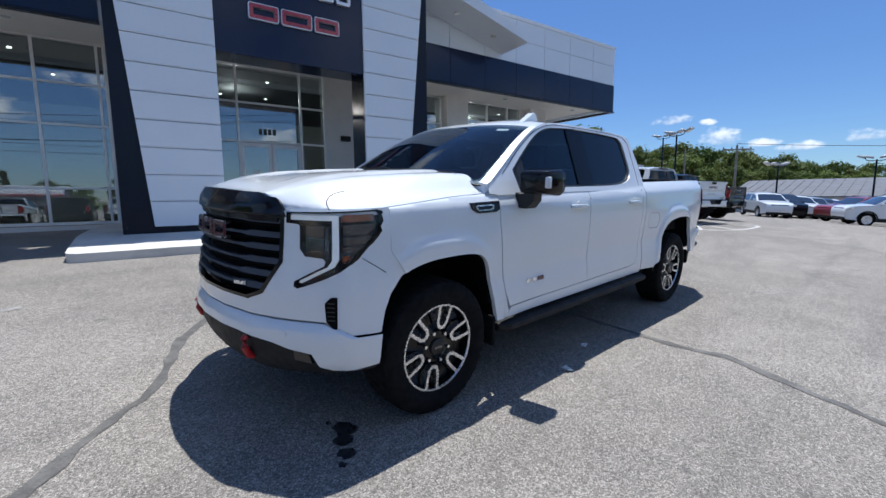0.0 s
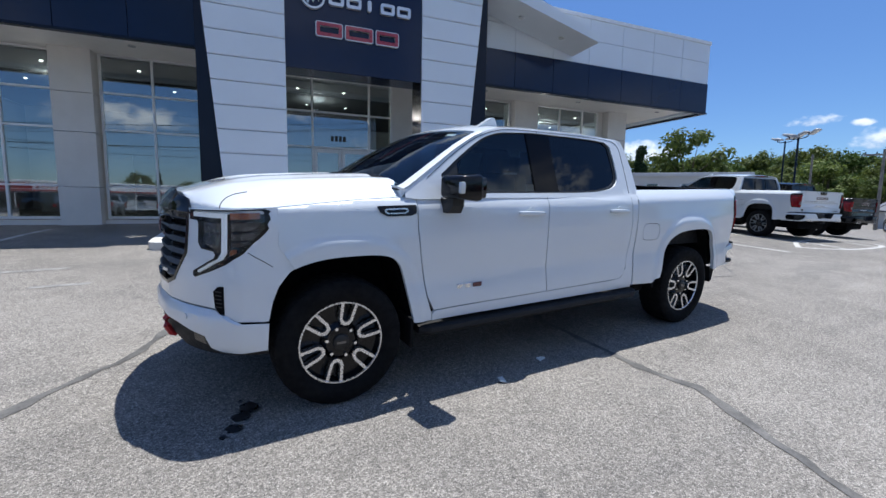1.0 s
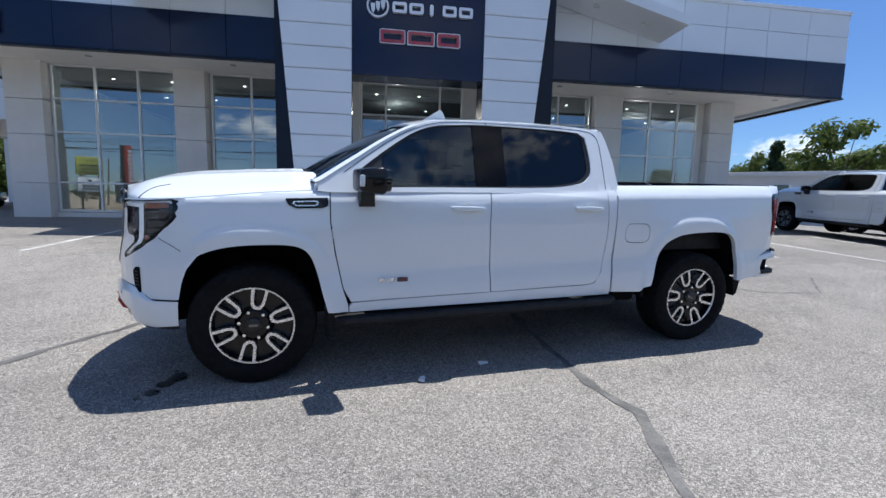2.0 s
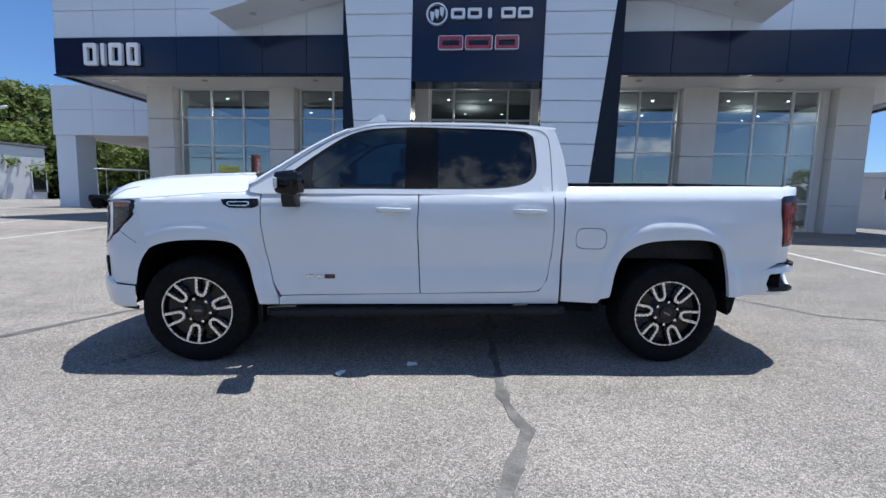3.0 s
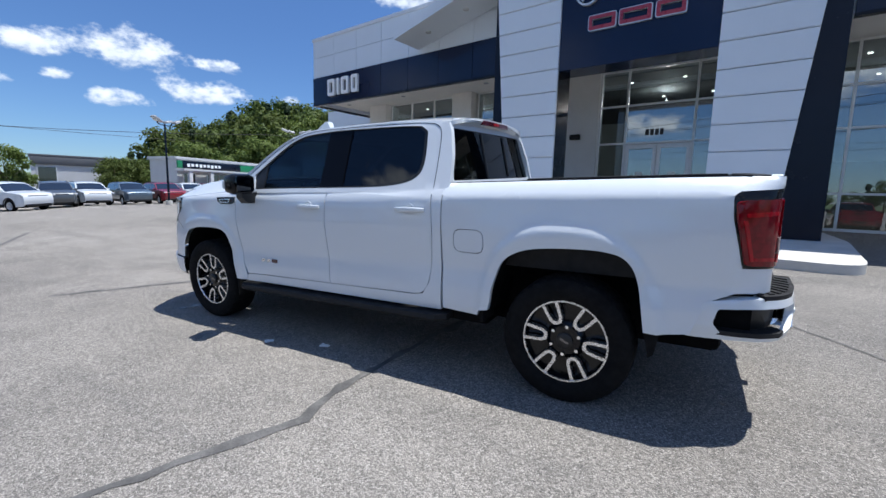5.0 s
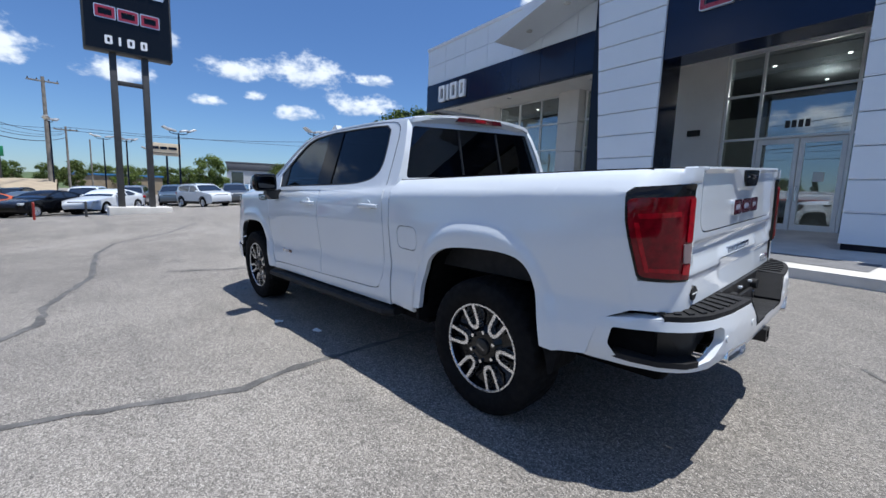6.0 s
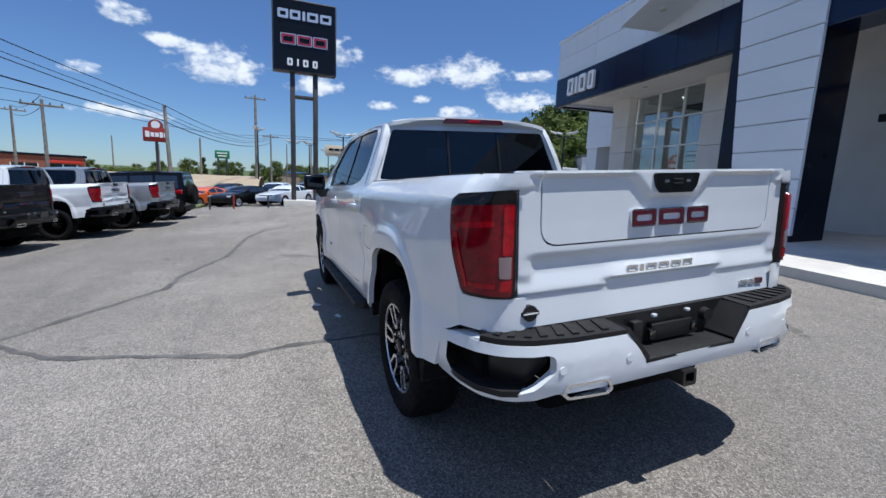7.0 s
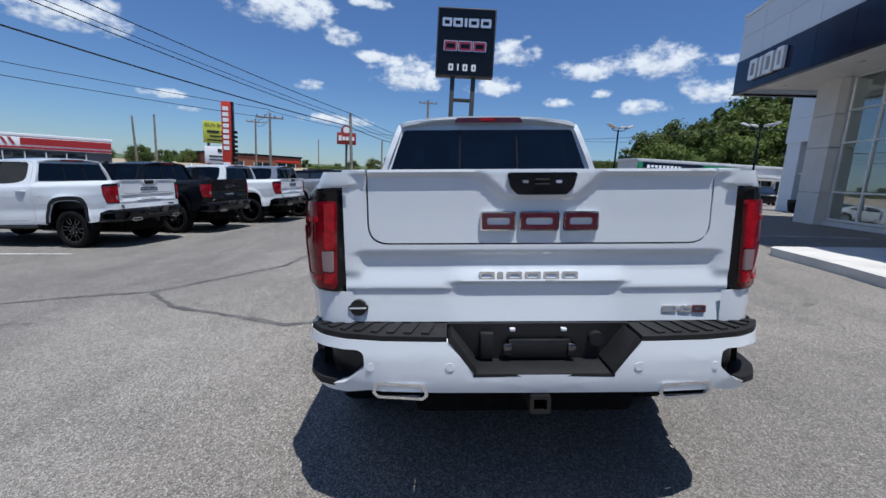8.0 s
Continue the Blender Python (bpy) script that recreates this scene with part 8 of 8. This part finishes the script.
for i in range(5):
    q = bmesh.new()
    x = 6.8 + i * 0.5
    loft(q, [[(x, y_, 2.58), (x + 0.2 - 0.03 * i, y_, 2.58), (x + 0.5 - 0.03 * i, y_, 3.2), (x + 0.3, y_, 3.2)] for y_ in (0.145, 0.20)])
    part("slanted_stripe", q, "store_red", store)
shed("restaurant", "brick-red restaurant with dark awnings and a flat roof", (-66.27, -24.59), (-56.53, -34.86), -14, 2.8, "brick_red", "panel_dark", 0.95, (0.3, 2.0, 4.2, 2.35, "sign_orange"), [(1, 4, 0.4, 1.9), (5, 7.5, 0.4, 1.9), (9, 13, 0.4, 1.9)])
shed("blue_store", "far store with a blue roof front", (-84.0, -1.24), (-84.14, 8.76), -10, 2.6, "tan_wall", "blue_roof", 0.0, (0.0, 1.8, 10.0, 3.0, "blue_roof"))
# tan concrete bank across the road, and the raised ground on it
bm = bmesh.new()
rows = []
for i in range(13):
    y = -60.0 + i * 4.75
    near = -35.5 - 0.25 * abs(y + 8)
    rows.append([(near, y, -1.2), (near - 0.6, y, -0.45), (near - 9.0, y, 0.75 + 0.05 * math.sin(i * 1.7)), (near - 15.0, y, 1.2), (near - 34.0, y, 1.25), (near - 36.0, y, -1.0)])
loft(bm, rows, closed=False, caps=False)
tagged(finish("embankment", bm, "tan_wall"), "long tan concrete embankment rising beyond the road", "embankment", kind="structure")
bm = bmesh.new()
for x0, y0, x1, y1 in ((-31.5, -9.4, -24.0, -6.0),):
    z = ground_z(y1, x1) - 0.10
    box(bm, (x0, y0, z - 0.05), (x1, y1, z + 0.16), 0.06)
tagged(finish("grass_strip", bm, "grass"), "dry grass strip with a kerb by the street", "grass", kind="structure")

def bollard(x, y, h, mat, label):
    p = empty("bollard", pose(x, y, ground_z(y, x)), label, "bollard", "bollards by the street")
    b = bmesh.new()
    cyl(b, (0, 0, -0.1), (0, 0, h), 0.05, 12)
    part("post", b, mat, p)
    b = bmesh.new()
    cyl(b, (0, 0, h), (0, 0, h + 0.04), 0.05, 12, 0.02)
    part("cap", b, mat, p)


for x, y in ((-22.6, -3.7), (-24.2, -6.0)):
    bollard(x, y, 0.75, "roadside_red", "short red painted steel bollard")
for x, y in ((-23.4, -5.0), (-23.0, -1.9), (-24.6, -7.0)):
    bollard(x, y, 0.7, "steel_grey", "short grey steel bollard")

for x, y, turn in ((-0.18, -0.96, 20), (-0.71, -1.13, 75)):
    b = bmesh.new()
    loft(b, [[(-0.045, -0.02, 0.0), (0.04, -0.025, 0.002), (0.05, 0.02, 0.0), (-0.03, 0.024, 0.004)], [(-0.04, -0.018, 0.008), (0.036, -0.02, 0.016), (0.045, 0.016, 0.007), (-0.03, 0.02, 0.02)]])
    o = tagged(finish("paper_scrap", b, "paper"), "small crumpled white paper scrap on the asphalt", "litter", "litter on the lot")
    o.matrix_world = pose(x, y, ground_z(y, x) + 0.006, 0, 0, turn)


# ---- trees ----
def leaf_material(name, a, b_, c_):
    mat = bpy.data.materials.new(name)
    mat.use_nodes = True
    t = Nodes(mat.node_tree)
    info = t.n("ObjectInfo").outputs["Random"]
    geo = t.n("NewGeometry").outputs["Random Per Island"]
    col = t.mix(t.maprange(geo, 0.0, 1.0, smooth=False), (*a, 1), (*b_, 1))
    col = t.mix(t.math("MULTIPLY", info, 0.75), col, (*c_, 1))
    sh = t.n("BsdfPrincipled", ins={"Base Color": col, "Roughness": 0.65, "Specular IOR Level": 0.25})
    tr = t.n("BsdfTranslucent", ins={"Color": col})
    t.n("OutputMaterial", ins={0: t.n("MixShader", ins={0: 0.36, 1: sh, 2: tr})})
    return mat


M["leaf"] = leaf_material("leaf", (0.034, 0.072, 0.016), (0.100, 0.145, 0.032), (0.115, 0.135, 0.034))
M["leaf_light"] = leaf_material("leaf_light", (0.075, 0.12, 0.022), (0.17, 0.21, 0.05), (0.11, 0.16, 0.042))
M["leaf_pine"] = leaf_material("leaf_pine", (0.02, 0.045, 0.018), (0.05, 0.085, 0.03), (0.035, 0.06, 0.025))
M["bark"] = material("bark", (0.13, 0.10, 0.075), 0.95, var=0.3, scale=5, bump=0.5)


def tree_meshes(seed, h, spread, leaf, n_clump=46, n_leaf=46, pine=False, size=0.34):
    """A tapered trunk with limbs, and a crown of small leaf blades in uneven clumps."""
    rng = random.Random(seed)
    tb = bmesh.new()
    tips = []
    cyl(tb, (0, 0, -0.5), (0, 0, h * (0.9 if pine else 0.55)), h * 0.022, 8, h * (0.004 if pine else 0.013))
    for i in range(n_clump):
        if pine:
            f = rng.uniform(0.18, 1.0)
            r = spread * (1.02 - f) * rng.uniform(0.5, 1.1)
            z = h * f
        else:
            f = rng.uniform(0.0, 1.0)
            z = h * (0.26 + 0.70 * f)
            r = spread * math.sqrt(max(0.05, 1 - ((f - 0.42) / 0.62) ** 2)) * math.sqrt(rng.uniform(0.12, 1.0)) * rng.uniform(0.8, 1.1)
        a = rng.uniform(0, math.tau)
        tips.append(Vector((r * math.cos(a), r * math.sin(a), z)))
        if not pine and i % 5 == 0:
            start = Vector((0, 0, h * rng.uniform(0.22, 0.5)))
            cyl(tb, start, start.lerp(tips[-1], 0.9), h * 0.008, 5, h * 0.003)
    verts, faces = [], []
    for c in tips:
        cr = spread * (0.24 if not pine else 0.20) * rng.uniform(0.55, 1.45)
        for _ in range(n_leaf):
            d = Vector((rng.gauss(0, 1), rng.gauss(0, 1), rng.gauss(0, 0.75)))
            d = d.normalized() * cr * rng.uniform(0.2, 1.1) ** 0.6
            p = c + d
            nrm = (d.normalized() + Vector((rng.uniform(-0.7, 0.7), rng.uniform(-0.7, 0.7), rng.uniform(-0.2, 0.9)))).normalized()
            u = nrm.orthogonal().normalized()
            ang = rng.uniform(0, math.tau)
            v = nrm.cross(u)
            u, v = u * math.cos(ang) + v * math.sin(ang), v * math.cos(ang) - u * math.sin(ang)
            s = size * rng.uniform(0.6, 1.3)
            k = len(verts)
            verts += [p - u * s, p + v * s * 0.5 + nrm * s * 0.12, p + u * s, p - v * s * 0.5 - nrm * s * 0.05]
            faces.append((k, k + 1, k + 2, k + 3))
    me = bpy.data.meshes.new("crown")
    me.from_pydata([tuple(v) for v in verts], [], faces)
    me.materials.append(M[leaf])
    tm = bpy.data.meshes.new("trunk")
    tb.to_mesh(tm)
    tb.free()
    tm.materials.append(M["bark"])
    tm.shade_smooth()
    return tm, me


KINDS = {
    "oak": (tree_meshes(11, 12.0, 5.0, "leaf", 72, 62, size=0.33), "broad green tree with an uneven leafy crown"),
    "maple": (tree_meshes(12, 10.0, 3.8, "leaf", 62, 60, size=0.29), "dense dark green broadleaf tree"),
    "light": (tree_meshes(13, 9.0, 4.2, "leaf_light", 62, 60, size=0.29), "light yellow-green broadleaf tree in full leaf"),
    "pine": (tree_meshes(14, 11.0, 2.6, "leaf_pine", 60, 44, True, 0.34), "dark narrow evergreen tree"),
    "shrub": (tree_meshes(15, 2.6, 1.7, "leaf_light", 34, 40, size=0.2), "rounded roadside shrub in full leaf"),
}


def plant(kind, x, y, z, s, turn, group):
    (tm, cm), label = KINDS[kind]
    t_ = empty("tree" if kind != "shrub" else "shrub", Matrix.Translation((x, y, z)) @ pose(0, 0, 0, 0, 0, turn) @ Matrix.Diagonal((s, s, s, 1)), label, "tree" if kind != "shrub" else "shrub", group)
    for nm, me in (("trunk", tm), ("crown", cm)):
        o = new(nm, me)
        o.parent = t_


def ring(group, spots, seed):
    rng = random.Random(seed)
    for a, d, top, kinds in spots:
        kind = rng.choice(kinds)
        h0 = {"oak": 12.0, "maple": 10.0, "light": 9.0, "pine": 11.0, "shrub": 2.6}[kind]
        x, y = 1.0 + d * math.cos(radians(a)), -2.0 + d * math.sin(radians(a))
        z_top = 1.4 + d * math.tan(radians(top)) + 0.007 * x + 0.021 * y
        s = min(1.35, max(0.55, rng.uniform(0.8, 1.15)))
        plant(kind, x, y, max(z_top - h0 * s, -0.5) if z_top - h0 * s > -3 else -0.5, s if z_top - h0 * s > -3 else max(0.3, (z_top + 0.5) / h0), rng.uniform(0, 360), group)


rng = random.Random(9)
left = []
for i in range(46):
    a = 116 + i * 0.95 + rng.uniform(-0.5, 0.5)
    top = lerp(a, [116, 126, 133, 138, 143, 146, 150, 154, 158, 161], [8.0, 8.5, 9.6, 10.0, 10.2, 8.6, 6.8, 4.6, 3.4, 2.6]) + rng.uniform(-1.0, 0.3)
    left.append((a, rng.uniform(74, 88), top, ("oak", "maple", "oak", "pine")))
    left.append((a + 0.4, rng.uniform(62, 70), max(top * rng.uniform(0.40, 0.62), 2.6), ("light", "oak", "maple")))
    if top > 6:
        left.append((a, rng.uniform(70, 76), top * rng.uniform(0.62, 0.85), ("oak", "maple", "light")))
ring("trees on the wooded bank", left, 3)
right = []
for i in range(34):
    a = 2 + i * 1.15 + rng.uniform(-0.6, 0.6)
    top = lerp(a, [2, 6, 10, 14, 18, 22, 28, 33, 40], [2.1, 2.5, 3.3, 3.9, 4.5, 4.7, 3.2, 3.4, 3.0]) + rng.uniform(-0.5, 0.3)
    right.append((a, rng.uniform(84, 112), top, ("oak", "maple", "oak")))
    right.append((a + 0.5, rng.uniform(66, 78), max(top * rng.uniform(0.45, 0.7), 1.2), ("light", "oak", "maple")))
ring("trees on the far ridge", right, 5)
ring("trees beside the road", [(167.0, 62, 3.3, ("light",)), (-172.5, 76, 2.4, ("pine",)), (-171.0, 70, 2.2, ("oak",)), (-176, 90, 2.0, ("maple",)), (-178.5, 84, 1.9, ("oak",)), (179, 88, 1.7, ("maple",)), (176.5, 95, 1.8, ("oak",)), (173.5, 92, 1.7, ("maple",)), (171, 95, 1.9, ("oak",)),
                               (-174.5, 66, 2.2, ("oak",)), (179.5, 70, 2.3, ("maple",)), (177.5, 78, 2.0, ("oak",)), (175, 74, 1.9, ("light",)), (172, 80, 2.0, ("maple",)), (169.5, 76, 1.9, ("oak",)), (-168, 84, 1.6, ("oak",)), (-162, 88, 1.7, ("maple",)), (-159.5, 92, 1.9, ("oak",)), (-155, 84, 2.2, ("maple",)), (-152.5, 84, 1.9, ("oak",)), (-148.5, 70, 2.3, ("light",)), (-146, 66, 2.2, ("maple",)), (-143.6, 64, 2.4, ("oak",)),
                               (-166, 100, 1.4, ("maple",)), (-157, 110, 1.6, ("oak",)), (-150, 105, 1.9, ("maple",)), (-147, 100, 2.1, ("oak",)), (-144.5, 96, 2.3, ("maple",)), (-141, 100, 1.8, ("oak",)), (37.3, 50, 6.2, ("pine",)), (32.0, 48, 5.1, ("maple",)), (30.2, 54, 4.2, ("light",))], 7)
for a, d in ((-163.5, 58), (-165.5, 60), (-167.5, 57), (-169, 62), (-164.8, 63)):
    plant("shrub", 1 + d * math.cos(radians(a)), -2 + d * math.sin(radians(a)), -0.3, 0.75, a * 7, "roadside shrubs")
south = []
for i in range(44):
    a = -130 + i * 2.3 + rng.uniform(-1, 1)
    south.append((a, rng.uniform(60, 74), rng.uniform(2.2, 4.8), ("oak", "maple", "light", "pine")))
ring("trees across the street", south, 11)


# wooded rises far behind: one rolling sheet each
def rise(name, label, a0, a1, d, tops, mat):
    b = bmesh.new()
    rows = []
    for i in range(41):
        a = a0 + (a1 - a0) * i / 40
        t_ = lerp(a, *tops)
        row = []
        for j in range(7):
            f = j / 6
            dd = d + 60 * f
            fall = 0.007 * dd * math.cos(radians(a)) + 0.023 * dd * math.sin(radians(a))
            z = -1 + (d * math.tan(radians(t_)) + 1) * math.sin(f * math.pi / 2) + 1.2 * noise.noise(Vector((a * 0.9, f * 3, 0.3)))
            row.append((1 + dd * math.cos(radians(a)), -2 + dd * math.sin(radians(a)), z + fall if f else fall - 2.0))
        rows.append(row)
    loft(b, rows, closed=False, caps=False)
    tagged(finish(name, b, mat), label, "hill", kind="structure")


M["woods_far"] = material("woods_far", (0.045, 0.075, 0.028), 0.95, scale=0.5, col2=(0.09, 0.12, 0.045), bump=1.0, bump_scale=0.8)
rise("backdrop_ridge_east", "wooded ridge far beyond the lot", -6, 50, 118, ([-6, 2, 10, 18, 26, 34, 50], [0.9, 1.2, 2.2, 3.2, 3.8, 3.0, 3.0]), "woods_far")
rise("backdrop_bank_west", "steep wooded bank behind the office", 104, 162, 92, ([104, 120, 133, 143, 150, 156, 162], [6.0, 7.0, 8.0, 8.0, 5.2, 2.8, 1.6]), "woods_far")
rise("backdrop_hills_street", "low wooded hills beyond the street", 162, 232, 150, ([162, 180, 200, 215, 232], [2.0, 2.1, 2.0, 2.6, 2.4]), "woods_far")
rise("backdrop_hills_south", "low wooded hills across the street", 232, 352, 150, ([232, 260, 300, 330, 352], [1.6, 1.9, 1.8, 1.6, 1.2]), "woods_far")


# ---- panels and panes ----
SHARED = {}
for name, args, mat, parent, label in PARTS_LAST:
    if args[0] in ("board", "trim"):
        b = bmesh.new()
        (board if args[0] == "board" else joint)(b, *args[1:])
        part(name, b, mat, parent, label, 20)
        continue
    u0, u1, v0, v1, z0, z1 = args
    size = (round(u1 - u0, 3), round(v1 - v0, 3), round(z1 - z0, 3))
    key = (size, mat)
    if key not in SHARED:
        b = bmesh.new()
        box(b, [-s / 2 for s in size], [s / 2 for s in size], 0.0 if "glass" in mat else 0.004, seg=1)
        bmesh.ops.recalc_face_normals(b, faces=b.faces)
        me = bpy.data.meshes.new(name)
        b.to_mesh(me)
        b.free()
        me.materials.append(M[mat])
        SHARED[key] = me
    ob = new(name, SHARED[key])
    ob.parent = parent
    ob.location = ((u0 + u1) / 2, -(v0 + v1) / 2, (z0 + z1) / 2)
    if "glass" in mat:
        ob.visible_shadow = False
